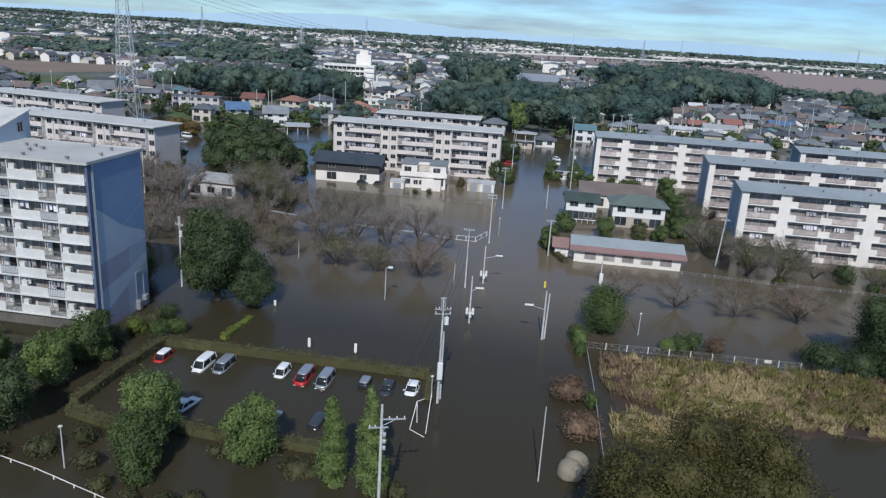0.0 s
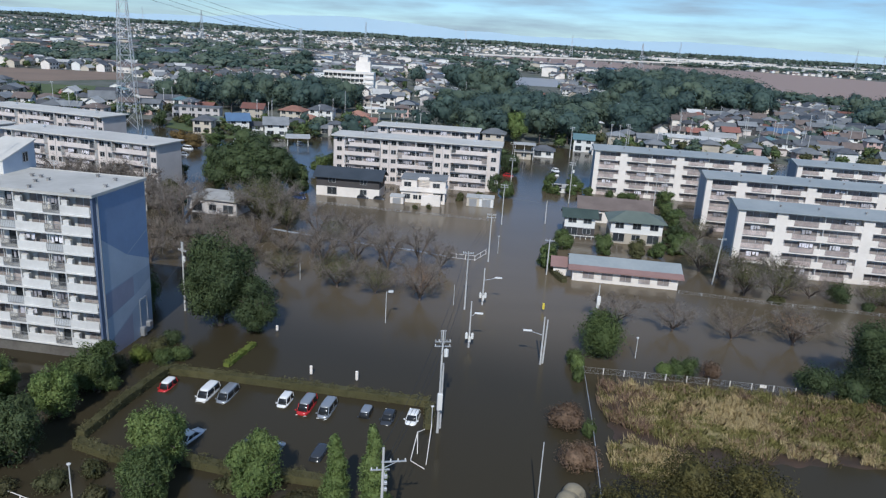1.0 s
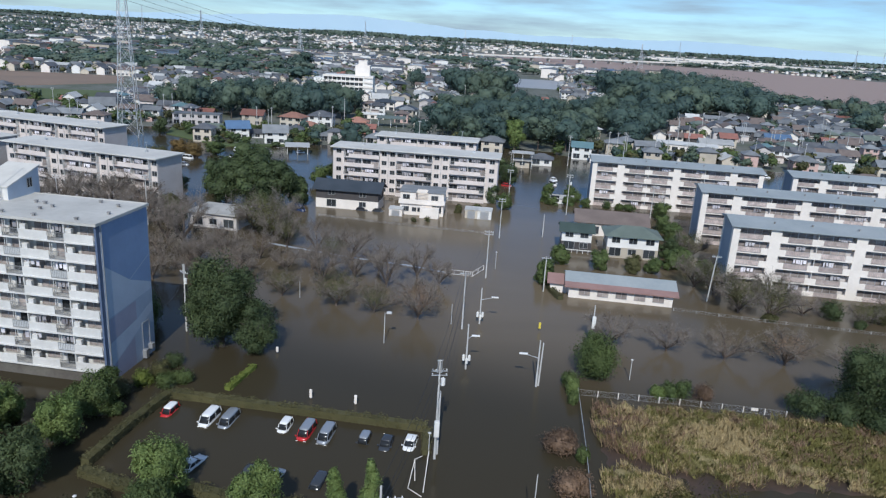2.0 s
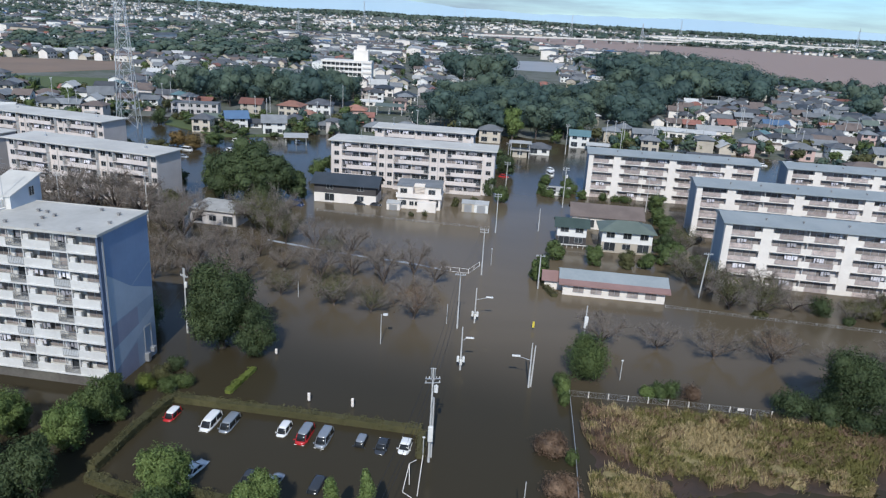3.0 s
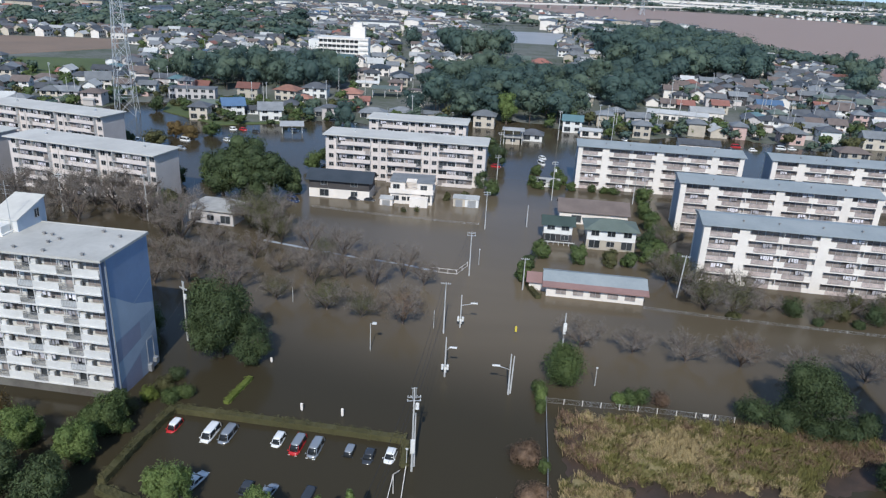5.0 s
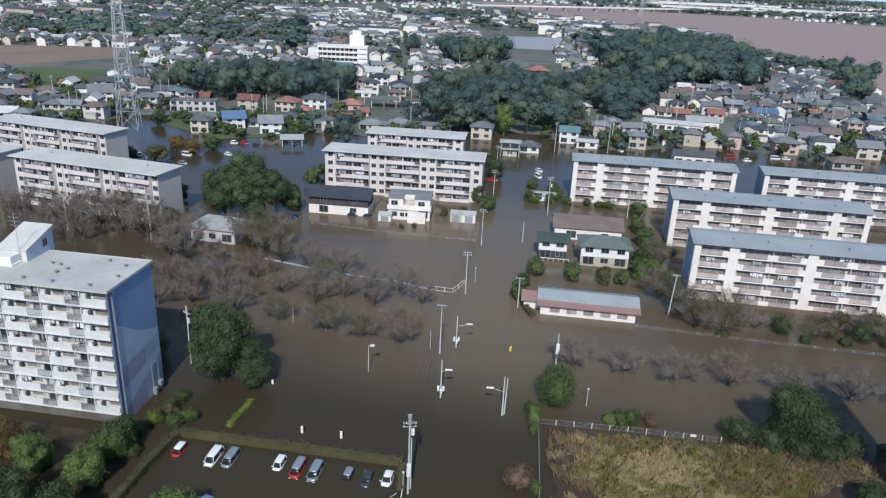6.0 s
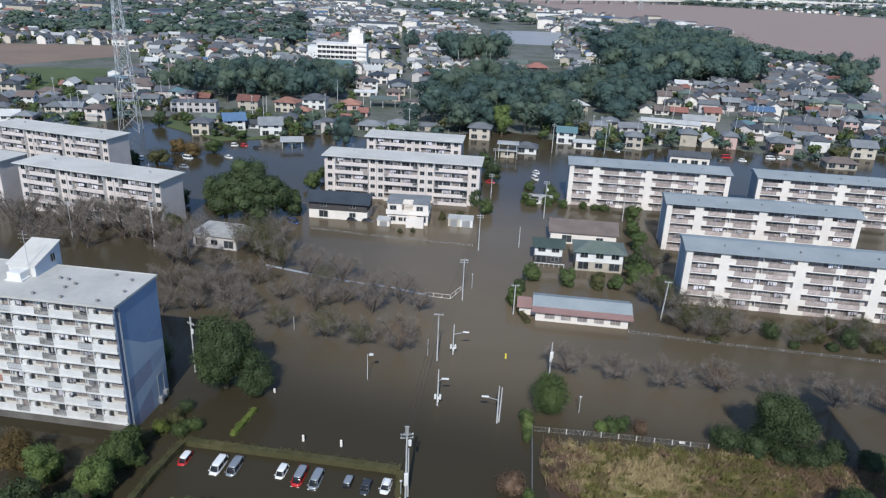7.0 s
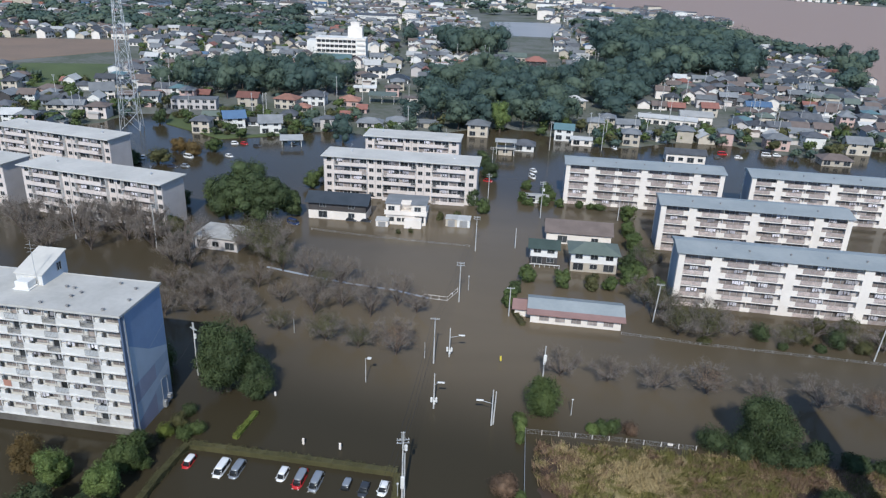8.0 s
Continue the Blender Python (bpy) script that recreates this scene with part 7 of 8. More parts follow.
# ---- cars ----
def car_parts(kind, paint):
    """Meshes of one car, nose to -y, wheels at z 0."""
    L, W, belt, top, hood, ca, cb, slope = {
        "van": (4.6, 1.70, 1.05, 1.88, 0.55, -1.75, 2.2, 0.55),
        "box": (3.4, 1.48, 0.98, 1.72, 0.5, -1.15, 1.62, 0.4),
        "sedan": (4.6, 1.70, 0.92, 1.42, 1.0, -1.05, 1.45, 0.75),
        "hatch": (3.9, 1.66, 0.95, 1.52, 0.8, -1.15, 1.75, 0.65),
    }[kind]

    def plan(z, ya, yb, w, e=4.5):
        """A rounded outline at height z from ya to yb."""
        out = []
        for k in range(24):
            a = 2 * math.pi * k / 24
            c, d = math.cos(a), math.sin(a)
            out.append((w * math.copysign(abs(c) ** (2 / e), c), (ya + yb) / 2 + (yb - ya) / 2 * math.copysign(abs(d) ** (2 / e), d), z))
        return out

    h, y0, y1 = W / 2, -L / 2, L / 2
    tail = cb + 0.1 if kind != "sedan" else y1 - 0.25
    b = Mesh()
    b.loft([plan(0.22, y0 + 0.15, y1 - 0.15, h * 0.93), plan(0.45, y0, y1, h), plan(belt - 0.34, y0 + 0.02, y1, h), plan(belt - 0.2, y0 + 0.16, y1 - 0.04, h * 0.985), plan(belt - 0.08, ca - 0.55, min(y1 - 0.08, tail + 0.2), h * 0.965), plan(belt, ca - 0.04, tail, h * 0.93)])
    body = b.made("body", paint, smooth=True)
    back = 0.28 if kind in ("van", "box") else 0.6
    tw = h * 0.80
    b = Mesh()
    b.loft([plan(belt - 0.03, ca, cb, h * 0.93, 6), plan((belt + top) / 2, ca + slope * 0.52, cb - back * 0.45, h * 0.88, 6), plan(top - 0.10, ca + slope, cb - back, tw, 6)])
    glass = b.made("glasshouse", M["carglass"], smooth=True)
    b = Mesh()
    b.loft([plan(top - 0.12, ca + slope - 0.07, cb - back + 0.05, tw + 0.03, 5), plan(top - 0.04, ca + slope + 0.03, cb - back, tw, 5), plan(top + 0.02, ca + slope + 0.2, cb - back - 0.16, tw * 0.82, 4), plan(top + 0.045, ca + slope + 0.5, cb - back - 0.45, tw * 0.5, 3)])
    roof = b.made("roof", paint, smooth=True)
    pillar = []
    mid = (ca + slope + cb - back) / 2
    for k in (-1, 1):
        for p, q, w0 in (((k * h * 0.86, ca + 0.04, belt), (k * tw * 0.93, ca + slope + 0.03, top - 0.08), 0.045), ((k * h * 0.86, cb - 0.04, belt), (k * tw * 0.93, cb - back - 0.03, top - 0.08), 0.055), ((k * h * 0.92, mid, belt), (k * tw, mid, top - 0.08), 0.045)):
            b = Mesh()
            b.rod(p, q, w0, w0, 5)
            pillar.append(b.made("pillar", paint))
    b = Mesh()
    b.box(-0.09, -0.06, 0, 0.09, 0.06, 0.14, 0, 0.02)
    mirror = b.made("mirror", paint)
    b = Mesh()
    b.box(-0.18, -0.05, -0.08, 0.18, 0.05, 0.08, 0, 0.02)
    light = b.made("headlight", M["lampglass"])
    b = Mesh()
    b.rod((-0.09, 0, 0), (0.09, 0, 0), 0.3, 0.3, 12)
    tyre = b.made("tyre", M["dark"])
    b = Mesh()
    b.rod((-0.1, 0, 0), (0.1, 0, 0), 0.19, 0.19, 10)
    rim = b.made("rim", M["alu"])
    return dict(L=L, W=W, belt=belt, ca=ca, body=body, glass=glass, roof=roof, pillar=pillar, mirror=mirror, light=light, tyre=tyre, rim=rim)


CARS = {}


def car(label, x, y, z, turn, kind, paint, roofpaint=None, tilt=0.0):
    key = (kind, paint)
    if key not in CARS:
        CARS[key] = car_parts(kind, M[paint])
    c = CARS[key]
    t = thing("car", label, "car", x, y, z, turn, group="flooded cars")
    t.matrix_world = pose(x, y, z, tilt, 0, turn) @ Matrix.Diagonal((0.84, 0.85, 0.97, 1))
    put("body", c["body"], t)
    put("glasshouse", c["glass"], t)
    if roofpaint:
        put("roof", car_parts(kind, M[roofpaint])["roof"], t, label="white roof")
    else:
        put("roof", c["roof"], t)
    for m in c["pillar"]:
        put("pillar", m, t)
    for s in (-1, 1):
        put("mirror", c["mirror"], t, shift(s * (c["W"] / 2 + 0.09), c["ca"] + 0.15, c["belt"]))
        put("headlight", c["light"], t, shift(s * c["W"] * 0.33, -c["L"] / 2 + 0.1, c["belt"] - 0.3))
        for yy in (-c["L"] * 0.3, c["L"] * 0.3):
            wheel = put("tyre", c["tyre"], t, shift(s * (c["W"] / 2 - 0.09), yy, 0.3))
            put("rim", c["rim"], wheel)
    return t


car("small red and white car sunk in flood water", -33.4, 73.6, -0.86, -8, "box", "carred", "carwhite")
car("white minivan half sunk in the flooded car park", -28.2, 72.5, -0.77, -8, "van", "carwhite")
car("silver minivan half sunk beside a white one", -25.9, 72.5, -0.87, -8, "van", "carsilver")
car("white box-shaped car half sunk in the car park", -19.1, 72.0, -0.77, -8, "box", "carwhite")
car("red minivan with a grey roof half sunk", -16.4, 71.2, -0.77, -8, "van", "carred", "carsilver")
car("silver minivan half sunk beside a red one", -14.0, 70.8, -0.77, -8, "van", "carsilver")
car("small grey car sunk nearly to its roof", -9.6, 70.6, -0.97, -8, "box", "cardark", "carsilver")
car("dark sedan sunk to its windows", -7.0, 70.1, -0.72, -8, "hatch", "cardark")
car("white hatchback half sunk by the street hedge", -4.3, 70.5, -0.72, -8, "hatch", "carwhite")
car("white sedan afloat beside a leafy tree", -26.8, 63.4, -0.62, 162, "sedan", "carwhite")
car("dark car sunk beside a silver sedan", -20.5, 62.6, -0.90, -8, "hatch", "cardark")
car("silver sedan sunk in the flooded car park", -17.8, 62.2, -0.70, 165, "sedan", "carsilver")
car("black car sunk nearly to its roof", -13.1, 61.9, -1.37, -8, "van", "cardark")
for i, (x, y, k, p, tt) in enumerate([(-94.0, 234.5, "van", "carwhite", 70), (-91.0, 223.2, "hatch", "carsilver", 80), (-95.0, 222.0, "hatch", "carnavy", 80), (-84.1, 255.8, "box", "carwhite", 100), (-80.6, 256.4, "hatch", "carred", 60), (-80.6, 238.2, "hatch", "carwhite", 60), (-62.0, 259.6, "hatch", "carwhite", 80), (-75.0, 254.0, "hatch", "cardark", 70), (-109.0, 231.0, "hatch", "carwhite", 20), (12.6, 223.0, "hatch", "carred", 70), (-22.5, 178.6, "hatch", "cardark", 80), (-26.5, 178.6, "hatch", "cardark", 80), (107.5, 275.5, "van", "carred", 90), (104.0, 270.0, "hatch", "cardark", 80), (112.5, 271.0, "hatch", "carwhite", 80), (125.5, 277.0, "van", "carwhite", 80), (130.0, 277.5, "hatch", "carwhite", 80), (55.0, 283.5, "van", "carwhite", 95), (64.5, 277.0, "hatch", "carwhite", 20), (28.0, 230.0, "van", "carwhite", 20), (29.0, 238.0, "hatch", "carwhite", 30)]):
    words = {"carwhite": "white", "carsilver": "silver", "carnavy": "navy", "carred": "red", "cardark": "dark grey"}[p]
    car("distant %s car standing in flood water" % words, x, y, -0.55, tt, k, p)


# ---- poles, lamps, fences, pylon ----
def power_pole(label, x, y, h, turn=0.0, arms=2, box=False, lean=0.0, lamp=None, drum=0, low=None, prongs=False, side=False):
    """A tapered concrete power pole with steel arms, insulators, and where there is one a cabinet, drum transformers (low: their height) or a street light; prongs: two rods rise above the arms; side: a long arm reaches to one side."""
    t = thing("power_pole", label, "pole", x, y, 0, turn, group="power poles")
    t.matrix_world = pose(x, y, 0, 0, lean, turn)
    b = Mesh()
    b.rod((0, 0, -0.9), (0, 0, h), 0.15, 0.09, 10)
    part("pole", b, M["pole"], t)
    for k in range(arms):
        z = h - (1.35 if prongs else 0.35) - k * 0.5
        b = Mesh()
        b.box(-0.85, -0.05, z, 0.85, 0.05, z + 0.09)
        arm = part("crossarm", b, M["steel"], t)
        for s in ((-0.75, -0.4, 0.4, 0.75) if k == 0 else (-0.75, 0.75)):
            b = Mesh()
            b.rod((s, 0, z + 0.09), (s, 0, z + 0.18), 0.03, 0.03, 6)
            b.rod((s, 0, z + 0.18), (s, 0, z + 0.30), 0.065, 0.04, 6)
            part("insulator", b, M["white"], arm)
    if side:
        for k, (xa, xb, z) in enumerate(((-0.15, 1.75, h - 1.25), (-0.95, 0.5, h - 1.9))):
            b = Mesh()
            b.box(xa, -0.05, z, xb, 0.05, z + 0.09)
            b.rod((0, 0, z - 0.5), (xb * 0.55, 0, z), 0.025, 0.025, 5)
            arm = part("crossarm", b, M["steel"], t)
            for s in ((0.55, 1.1, 1.65) if k == 0 else (-0.85, -0.45)):
                b = Mesh()
                b.rod((s, 0, z + 0.09), (s, 0, z + 0.16), 0.03, 0.03, 6)
                b.rod((s, 0, z + 0.16), (s, 0, z + 0.28), 0.06, 0.04, 6)
                part("insulator", b, M["white"], arm)
        for k in range(3):
            b = Mesh()
            b.box(0.1, -0.22, h - 2.5 - k * 0.55, 0.34, 0.05, h - 2.25 - k * 0.55, 0, 0.03)
            part("junction_box", b, M["steel"], t)
    for s in ((-0.2, 0.2) if prongs else ()):
        b = Mesh()
        b.rod((s, 0, h - 1.5), (s, 0, h), 0.05, 0.04, 6)
        b.rod((s - 0.14, 0, h - 0.08), (s + 0.14, 0, h - 0.08), 0.03, 0.03, 5)
        part("prong", b, M["steel"], t)
    for k in range(drum):
        b = Mesh()
        zd, rd = (h - 2.9, 0.24) if low is None else (low - 0.5 * (k == 2), 0.2)
        xd = (0.4, -0.4, 0.05)[k]
        b.rod((xd, -0.1, zd), (xd, -0.1, zd + 0.75), rd, rd, 12)
        b.rod((xd, -0.1, zd + 0.75), (xd, -0.1, zd + 0.92), 0.09, 0.05, 8)
        part("transformer", b, M["white"], t)
    if box:
        b = Mesh()
        b.box(-0.28, -0.55, 3.0, 0.28, -0.17, 4.9, 0, 0.05)
        part("cabinet", b, M["white"], t, "white metal cabinet")
    if lamp:
        z, dx = lamp
        b = Mesh()
        b.rod((0, 0, z), (dx * 0.8, 0, z + 0.45), 0.045, 0.04)
        part("lamp_arm", b, M["steel"], t)
        b = Mesh()
        s = 1 if dx > 0 else -1
        b.loft([[(dx * 0.75 + s * p, q, z + 0.5 + r) for q, r in ((-0.16, 0), (0.16, 0), (0.13, 0.16), (-0.13, 0.16))][::s] for p in (0, 0.35, 0.95, 1.15)])
        part("lamp_head", b, M["lampglass"], t)
    return t


power_pole("near concrete power pole with steel arms and insulators", -4.8, 45.4, 11.9, 12, 0, side=True)
power_pole("concrete power pole with a white cabinet in the water", -1.4, 67.9, 12.0, 10, 2, box=True, drum=1, prongs=True)
power_pole("slim concrete pole beside a taller one", -1.2, 68.9, 7.8, 10, 0)
power_pole("concrete power pole behind the white tower", -40.4, 96.6, 10.6, -30, 1, drum=1, prongs=True)
power_pole("tall concrete power pole by the crossroads", 0.9, 105.0, 9.6, 0, 1)
power_pole("concrete power pole at the open water's corner", 5.0, 131.0, 9.6, 0, 2)
power_pole("pole with a street light and white transformers", 3.7, 107.6, 6.2, 0, 0, drum=3, low=1.3, lamp=(4.2, 2.2))
power_pole("short pole with a bracket lamp and transformers", 1.7, 90.7, 6.8, 0, 0, drum=3, low=1.4, lamp=(4.6, 0.7))
power_pole("pole with a long street light over the road", 11.3, 86.9, 6.8, 0, 0, lamp=(4.2, -2.0))
power_pole("slim pole beside a street light", 11.62, 87.25, 6.3, 0, 0, lean=1.5)
power_pole("short pole with a white box behind a round tree", 21.0, 102.2, 6.6, 0, 0, box=True)
power_pole("concrete pole by the long house", 15.7, 125.6, 6.8, 0, 1)
power_pole("concrete pole beside the flooded road", 8.5, 160.6, 9.6, 0, 2)
power_pole("concrete pole on the far side of the road", 18.9, 164.2, 5.6, 0, 0)
power_pole("concrete pole up the flooded street", 12.2, 199.0, 9.6, 0, 2)
power_pole("concrete pole up the flooded street", 14.0, 232.0, 9.6, 0, 2)
power_pole("concrete pole by green gardens", 27.4, 188.4, 11.2, 0, 2, drum=1)
power_pole("concrete pole beside a white block", 50.2, 189.6, 9.4, 0, 1)
power_pole("concrete pole beside another", 52.9, 190.2, 8.0, 0, 1)
power_pole("concrete pole before a white block", 46.3, 126.4, 9.0, 0, 1, lean=3)
power_pole("leaning concrete pole at the field path", 86.8, 114.8, 9.0, 0, 1, lean=4)
for i, (x, y) in enumerate([(-93.0, 155.0), (-71.0, 152.0), (-58.0, 300.0), (-88.0, 310.0), (37.5, 269.0), (58.5, 272.0), (96.0, 318.0), (118.0, 300.0), (140.0, 310.0), (160.0, 330.0), (168.0, 262.0), (120.0, 380.0), (148.0, 400.0), (182.0, 372.0), (74.0, 372.0), (78.0, 372.5), (-18.0, 330.0), (-60.0, 340.0), (-118.0, 300.0), (-190.0, 322.0), (200.0, 420.0), (105.0, 350.0)]):
    power_pole("distant concrete power pole among houses", x, y, 9.5 + 2 * (i % 3), (i * 37) % 180, 2)


_m = Mesh()
_m.rod((0, 0, -0.6), (0, 0, 10.5), 0.17, 0.11, 8)
_polem = _m.made("pole", M["pole"])
_m = Mesh()
_m.box(-0.9, -0.05, 9.9, 0.9, 0.05, 10.0)
for _s in (-0.8, -0.3, 0.3, 0.8):
    _m.rod((_s, 0, 10.0), (_s, 0, 10.3), 0.06, 0.04, 6)
_armm = _m.made("crossarm", M["steel"])
_rp, _n = random.Random(55), 0
while _n < 64:
    x, y = _rp.uniform(-190, 200), _rp.uniform(284, 520)
    if land(x, y) > 0.1 and not any(inside(x, y, w) for w in WOODS) and not inside(x, y, FIELDS) and all((x - a) ** 2 + (y - b) ** 2 > (c * 0.8) ** 2 for a, b, c in BUILT):
        _t = thing("power_pole", "distant concrete power pole between town roofs", "pole", x, y, float(land(x, y)), _rp.uniform(0, 180), group="power poles")
        put("pole", _polem, _t)
        put("crossarm", _armm, _t)
        _n += 1


def cable(a, b, sag, label="dark overhead cable", r=0.018):
    """A sagging cable between two points."""
    m = Mesh()
    a, b = Vector(a), Vector(b)
    pts = [a.lerp(b, k / 14) - Vector((0, 0, sag * 4 * (k / 14) * (1 - k / 14))) for k in range(15)]
    side = (b - a).cross(Vector((0, 0, 1))).normalized() * r
    m.loft([[p + side, p + Vector((0, 0, r)), p - side, p - Vector((0, 0, r))] for p in pts])
    return tagged(put("overhead_cable", m.made("overhead_cable", M["cable"])), label + " slung between poles", "cable", "overhead cables")


for z, s in ((11.1, -0.5), (11.1, 0.6), (10.4, 0.0)):
    cable((-4.8 + s, 45.4, z), (-1.4 + s, 67.9, z + 0.5), 0.7)
    cable((-1.4 + s, 67.9, z + 0.5), (0.9 + s, 105.0, 9.3), 1.0)
    cable((0.9 + s, 105.0, 9.3), (5.0 + s, 131.0, 9.3), 0.7)
    cable((5.0 + s, 131.0, 9.3), (8.5 + s, 160.6, 9.3), 0.7)
    cable((8.5 + s, 160.6, 9.3), (12.2 + s, 199.0, 9.3), 0.8)
    cable((12.2 + s, 199.0, 9.3), (14.0 + s, 232.0, 9.3), 0.8)
cable((-40.4, 96.6, 8.0), (-43.4, 88.5, 4.0), 0.8)


def lamp_post(label, x, y, h, turn, reach, head="box"):
    t = thing("lamp_post", label, "street lamp", x, y, 0, turn, group="street lamps")
    b = Mesh()
    b.rod((0, 0, -0.9), (0, 0, h), 0.07, 0.05, 8)
    part("post", b, M["pole"], t)
    if head == "none":
        b = Mesh()
        b.rod((0, 0, h - 0.02), (0, 0, h + 0.05), 0.06, 0.03, 8)
        part("cap", b, M["steel"], t)
    elif head == "box":
        b = Mesh()
        b.rod((0, 0, h - 0.1), (reach, 0, h + 0.05), 0.03)
        part("arm", b, M["steel"], t)
        b = Mesh()
        b.box(reach - 0.05, -0.32, h - 0.02, reach + 0.65, 0.32, h + 0.18, 0, 0.06)
        part("lamp_head", b, M["lampglass"], t)
    else:
        b = Mesh()
        b.loft([[(r * math.cos(a), r * math.sin(a), z) for a in np.linspace(0, 6.283, 11)[:-1]] for r, z in ((0.06, h), (0.16, h + 0.08), (0.20, h + 0.16), (0.09, h + 0.24))])
        part("lamp_head", b, M["lampglass"], t)
    return t


lamp_post("slim white lamp post with a square head in open water", -10.7, 97.4, 4.9, 0, 0.35)
lamp_post("slim pale garden lamp with a round head", -32.6, 51.6, 3.9, 0, 0, "round")
lamp_post("slim pale lamp post by the field", 24.75, 91.0, 2.95, 0, 0, "round")
lamp_post("pale round mirror post by the street hedge", -2.1, 68.6, 2.6, 0, 0, "round")
lamp_post("pale slim-headed post at the verge's edge", 8.3, 55.2, 7.4, 0, 0, "none")
lamp_post("slim grey post beside the crossroads", -0.9, 106.6, 3.4, 0, 0, "none")
lamp_post("slim grey post in open water", -27.3, 113.6, 3.0, 0, 0, "none")
lamp_post("pale round mirror post in the flooded street", 7.0, 137.2, 3.4, 0, 0, "round")


def marker(x, y, h, label="white marker post standing in the flood"):
    t = thing("marker_post", label, "sign", x, y, 0, -5, group="white marker posts")
    b = Mesh()
    b.rod((0, 0, -0.9), (0, 0, 0.2), 0.06, 0.06, 8)
    part("post", b, M["steel"], t)
    b = Mesh()
    b.box(-0.18, -0.1, 0.15, 0.18, 0.1, h, 0, 0.05)
    part("plate", b, M["white2"], t)
    return t


marker(-17.7, 79.2, 1.25)
marker(-11.9, 78.5, 1.3)
marker(-25.3, 91.6, 0.9)
_t = thing("road_sign", "tall yellow road plate on a thin pole", "sign", 13.38, 106.4, 0, 0)
_b = Mesh()
_b.rod((0, 0, -0.9), (0, 0, 1.5), 0.05, 0.05, 8)
part("post", _b, M["plinth"], _t)
_b = Mesh()
_b.box(-0.18, -0.07, 0.45, 0.18, 0.02, 1.5, 0, 0.02)
part("plate", _b, M["yellow"], _t)


def mesh_fence(points, h, step, label, material="steel", rails=2, net=True, z0=-0.8):
    """A fence of posts and rails along a line, with thin wire bars between."""
    t = thing("fence", label, "fence", points[0][0], points[0][1], 0, group="fences")
    ox, oy = points[0]
    pm = Mesh()
    pm.box(-0.05, -0.05, z0, 0.05, 0.05, h)
    post = pm.made("post", M[material])
    for (xa, ya), (xb, yb) in zip(points[:-1], points[1:]):
        a, c = Vector((xa - ox, ya - oy, 0)), Vector((xb - ox, yb - oy, 0))
        n = max(1, int((c - a).length / step))
        for i in range(n + 1):
            put("post", post, t, Matrix.Translation(a.lerp(c, i / n)))
        for k in range(rails):
            z = h - 0.04 - k * (h * 0.85 / max(1, rails - 1))
            b = Mesh()
            b.rod(a + Vector((0, 0, z)), c + Vector((0, 0, z)), *((0.02, 0.02, 5) if net else (0.04, 0.04, 6)))
            part("rail", b, M["vent" if net else material], t)
        if net:
            b = Mesh()
            m = int((c - a).length / 0.14)
            for i in range(m):
                p = a.lerp(c, i / m)
                b.box(p.x - 0.0025, p.y - 0.0025, -0.2, p.x + 0.0025, p.y + 0.0025, h - 0.05)
            for k in range(6):
                b.rod(a + Vector((0, 0, h * (0.1 + 0.14 * k))), c + Vector((0, 0, h * (0.1 + 0.14 * k))), 0.003, 0.003, 3)
            part("wire_mesh", b, M["steel"], t)
    return t


mesh_fence([(16.7, 85.3), (30.0, 84.6), (43.4, 83.4)], 0.92, 2.6, "pale steel mesh fence along the weed field", "white2")
_t = thing("notice_plate", "small plain white plate on the mesh fence", "sign", 39.4, 83.72, 0.45, -5)
_b = Mesh()
_b.box(-0.42, -0.03, 0, 0.42, -0.005, 0.42, 0, 0.01)
part("plate", _b, M["white2"], _t)
mesh_fence([(16.7, 85.3), (15.6, 70.0), (14.2, 55.0), (13.4, 44.0)], 1.1, 30, "thin pale wire fence along the road side", rails=1, net=False)
mesh_fence([(38.5, 120.2), (53.7, 117.5), (88.0, 113.2), (120, 109)], 0.55, 3.2, "low concrete fence before the white blocks", "concrete")
mesh_fence([(-36.0, 170.0), (-19.3, 166.8), (-0.1, 164.2), (7.0, 163.4)], 0.55, 3.4, "low fence along the open water", "concrete")
mesh_fence([(-40, 52.7), (-34.8, 50.9), (-25.9, 47.2), (-18, 44)], 0.34, 2.0, "white guard rail along the flooded lane", "white2", rails=1, net=False)
_b = Mesh()
for (xa, ya), (xb, yb) in zip([(-41.2, 144.1), (-29.2, 140.0), (-20.3, 137.4), (-10.1, 135.2)], [(-29.2, 140.0), (-20.3, 137.4), (-10.1, 135.2), (-1.8, 132.0)]):
    d = Vector((yb - ya, xa - xb, 0)).normalized() * 0.3
    ring = [(xa - d.x, ya - d.y), (xb - d.x, yb - d.y), (xb + d.x, yb + d.y), (xa + d.x, ya + d.y)]
    _b.hexa([(p, q, -0.8) for p, q in ring], [(p, q, 0.14) for p, q in ring])
tagged(put("low_wall", _b.made("low_wall", M["endgrey"])), "low grey concrete wall just above the water", "wall")
mesh_fence([(-3.0, 132.0), (2.4, 131.2), (4.6, 136.0)], 1.0, 1.8, "white railing at the water's corner", "white2", rails=2, net=False)
_t = thing("broken_barrier", "bent white barrier frame lying in the water", "barrier", -3.2, 63.0, 0, 0)
_b = Mesh()
for p, q in (((-0.2, 2.2, 1.5), (-0.6, -1.0, 0.15)), ((-0.6, -1.0, 0.15), (0.9, -2.2, 0.1)), ((-0.2, 2.2, 1.5), (0.0, 0.4, 0.1)), ((-0.2, 2.2, 1.5), (0.5, 3.4, 1.2))):
    _b.rod(p, q, 0.045)
part("frame_bar", _b, M["white2"], _t)
_b = Mesh()
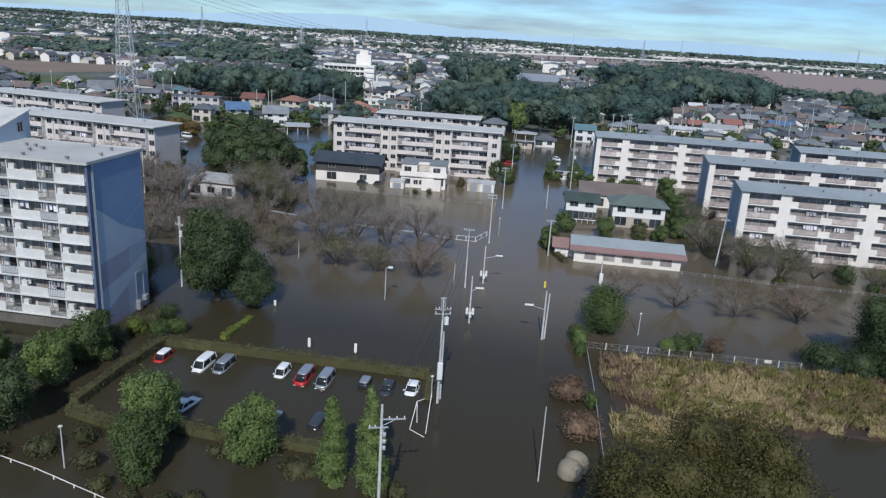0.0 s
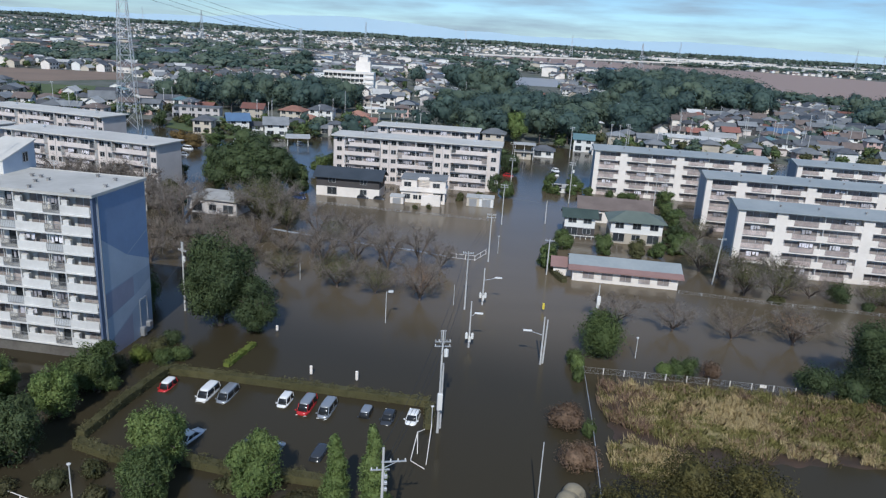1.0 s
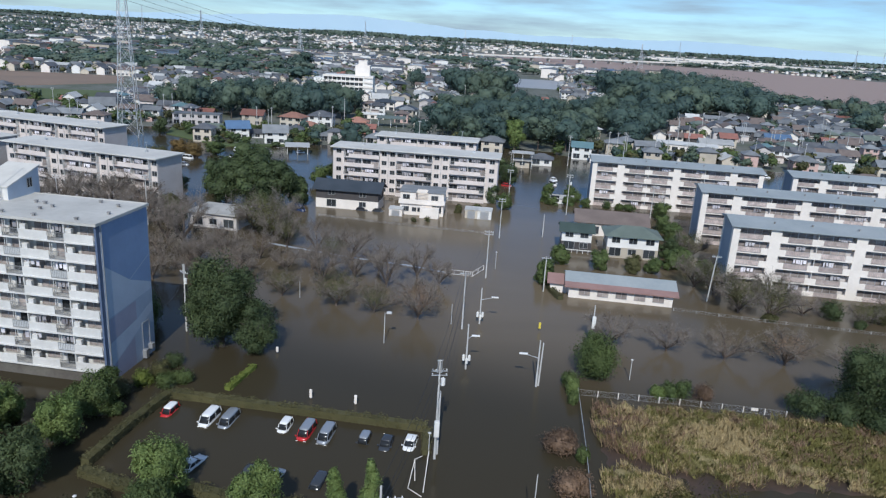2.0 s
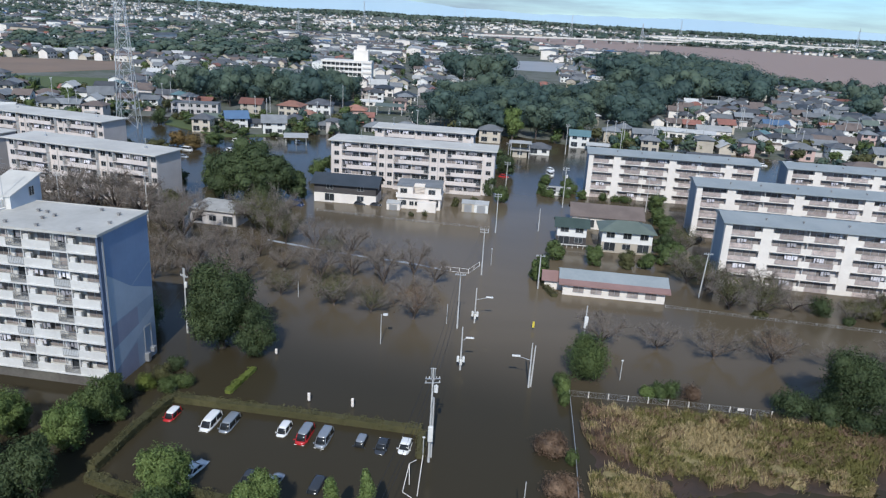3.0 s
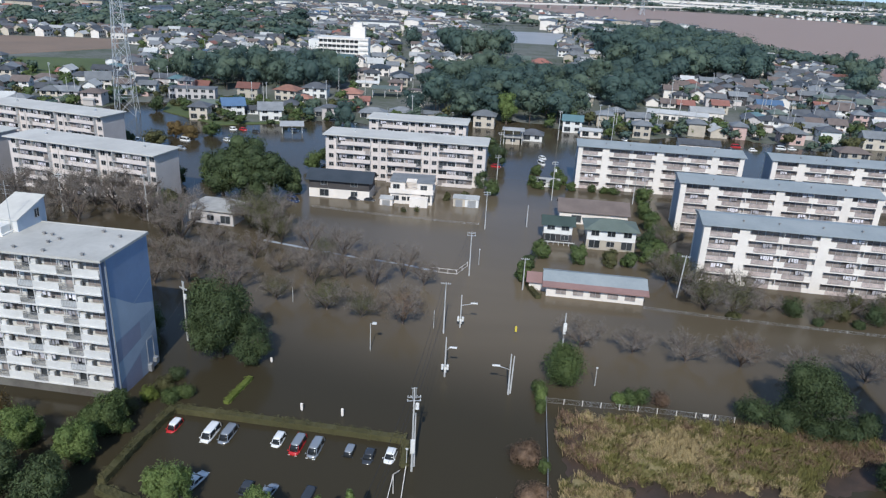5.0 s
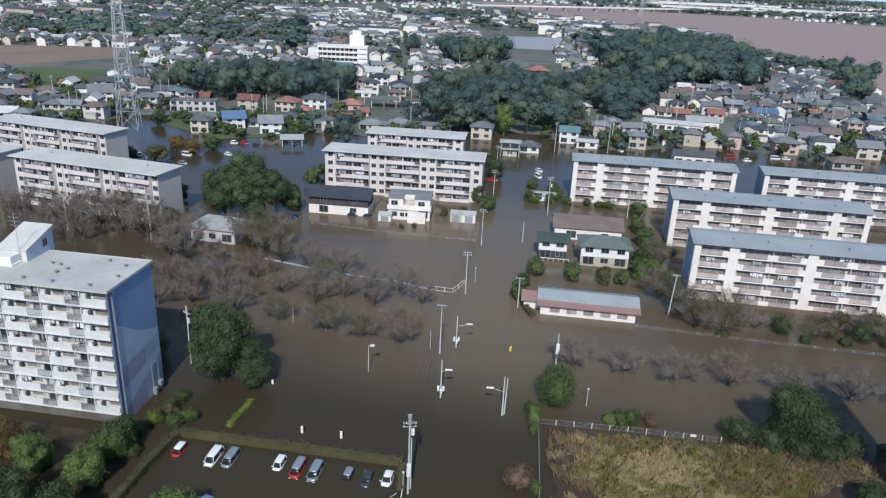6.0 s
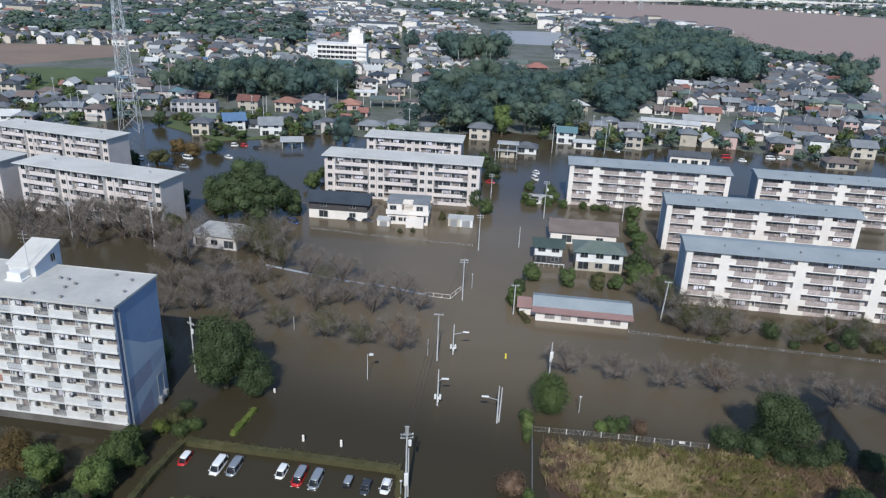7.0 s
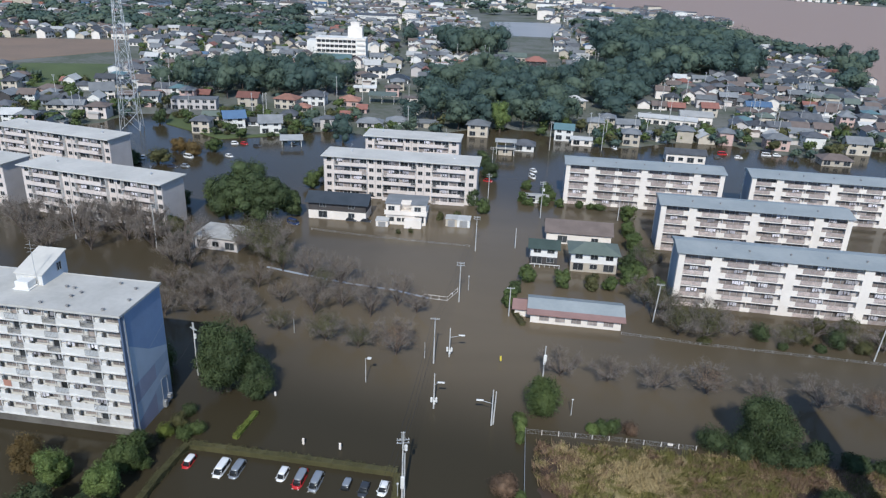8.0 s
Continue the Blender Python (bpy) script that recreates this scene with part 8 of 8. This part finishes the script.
_b.rod((1.2, 3.4, 1.9), (1.0, -1.4, 0.05), 0.05)
part("loose_bar", _b, M["white2"], _t)
for i, (x, y) in enumerate([(-12.4, 170.5), (-9.0, 171.5)]):
    shrub("thin weeds poking out of the flood", x, y, 1.6, 1.4, M["leafolive"], 400 + i, 160, 0.3)


def pylon(x, y, h, w, turn, label, arms=3):
    """A lattice power pylon: four tapering legs, cross-bracing on each side and pairs of arms."""
    t = thing("pylon", label, "pylon", x, y, 0, turn, group="pylons")
    b = Mesh()

    def half(z):
        f = z / h
        return w / 2 * (1 - f) ** 1.25 * 0.86 + 0.55

    zs = [0, h * 0.10, h * 0.20, h * 0.29, h * 0.37, h * 0.45, h * 0.52, h * 0.59, h * 0.66, h * 0.72, h * 0.78, h * 0.84, h * 0.9, h * 0.95, h]
    corner = ((-1, -1), (1, -1), (1, 1), (-1, 1))
    k = max(1.0, w / 9) * (0.62 if y < 400 else 0.9)
    for za, zb in zip(zs[:-1], zs[1:]):
        a, c = half(za), half(zb)
        for i in range(4):
            (sx, sy), (tx, ty) = corner[i], corner[(i + 1) % 4]
            b.rod((sx * a, sy * a, za - (0.8 if za == 0 else 0)), (sx * c, sy * c, zb), 0.26 * k, 0.22 * k, 5)
            b.rod((sx * a, sy * a, za), (tx * c, ty * c, zb), 0.12 * k, 0.12 * k, 4)
            b.rod((tx * a, ty * a, za), (sx * c, sy * c, zb), 0.12 * k, 0.12 * k, 4)
            b.rod((sx * c, sy * c, zb), (tx * c, ty * c, zb), 0.12 * k, 0.12 * k, 4)
    part("lattice", b, M["steel"], t)
    for i in range(arms):
        z = h * (0.97 - 0.09 * i)
        b = Mesh()
        for s in (-1, 1):
            for q in (-0.5, 0.5):
                b.rod((s * half(z) * 0.9, q, z), (s * (w * 0.42 + i * 0.3), 0, z + 0.2), 0.08 * k, 0.06 * k, 4)
                b.rod((s * half(z) * 0.9, q, z + 1.2), (s * (w * 0.42 + i * 0.3), 0, z + 0.2), 0.07 * k, 0.05 * k, 4)
        part("arm", b, M["steel"], t)
    return t


pylon(-131.0, 271.5, 74.0, 7.6, 12, "tall grey lattice power pylon standing at the flood's edge", 3)
for s in (-1, 1):
    for z in (52.0, 57.0):
        cable((-133 + s * 4, 270.5, z), (-20 + s * 4, 520.0, 34), 9, "thin power cable", 0.05)
for i, (x, y, h) in enumerate([(-560, 1500, 62), (-1180, 2600, 80), (-330, 2200, 66), (-250, 1050, 40), (240, 1900, 60), (330, 1500, 48), (620, 2300, 62), (1250, 2500, 70), (1500, 2800, 70), (-30, 1900, 56), (2200, 3300, 80)]):
    pylon(x, y, h, 9, 20 * i, "distant lattice power pylon on the plain", 3)


def bridge():
    """The long pale road bridge across the river: deck, parapets and piers."""
    t = thing("bridge", "long pale concrete road bridge over the river", "bridge", 130, 1600, 0, 35.0)
    b = Mesh()
    b.box(-160, -6, 6.6, 1400, 6, 8.2)
    part("deck", b, M["roofwhite"], t)
    for s in (-6, 5.7):
        b = Mesh()
        b.box(-160, s, 8.2, 1400, s + 0.3, 9.6)
        part("parapet", b, M["white2"], t)
    b = Mesh()
    b.box(-1.4, -4.5, -2, 1.4, 4.5, 6.6, 0, 0.3)
    pier = b.made("pier", M["concrete"])
    for i in range(34):
        put("pier", pier, t, shift(-150 + i * 46, 0, 0))
    return t


bridge()
for i, (x, y, w, d) in enumerate([(650, 2150, 260, 60), (1000, 2350, 320, 70), (1330, 2300, 260, 70), (1600, 2600, 420, 80), (850, 2700, 500, 90), (180, 2600, 90, 50), (-560, 2350, 110, 60), (-420, 2400, 60, 40)]):
    house("distant long white warehouse on the plain", x, y, -8 + 3 * i, w, d, 1, "flat", "roofwhite", "white2", 0, 0.5, storey=9.0, name="warehouse", group="far warehouses")

# ---- unseen shaft, added beside the view to cast a shadow streak on the water ----
_t = thing("chimney", "unseen tall concrete shaft added to cast the shadow streak", "chimney", 63.7, 30.0, 0, 0)
_b = Mesh()
_b.rod((0, 0, -1), (0, 0, 58.0), 2.8, 2.1, 16)
part("shaft", _b, M["concrete"], _t)

_t = thing("green_tarpaulin", "dull green sheet over a heap by the hall", "tarpaulin", -68.5, 163.5, 0, 20)
_b = Mesh()
_b.loft([[(x * f, y * f * 0.8, z) for x, y in ((-2.4, -1.2), (0.3, -1.5), (2.2, -1.0), (2.0, 1.2), (-0.4, 1.6), (-2.0, 1.1))] for f, z in ((1.0, -0.6), (0.95, 0.8), (0.75, 1.5), (0.3, 1.8))])
part("sheet", _b, M["tarp"], _t)
car("blue van standing in flood water beside dark trees", -42.0, 174.0, -0.4, 60, "van", "carblue")
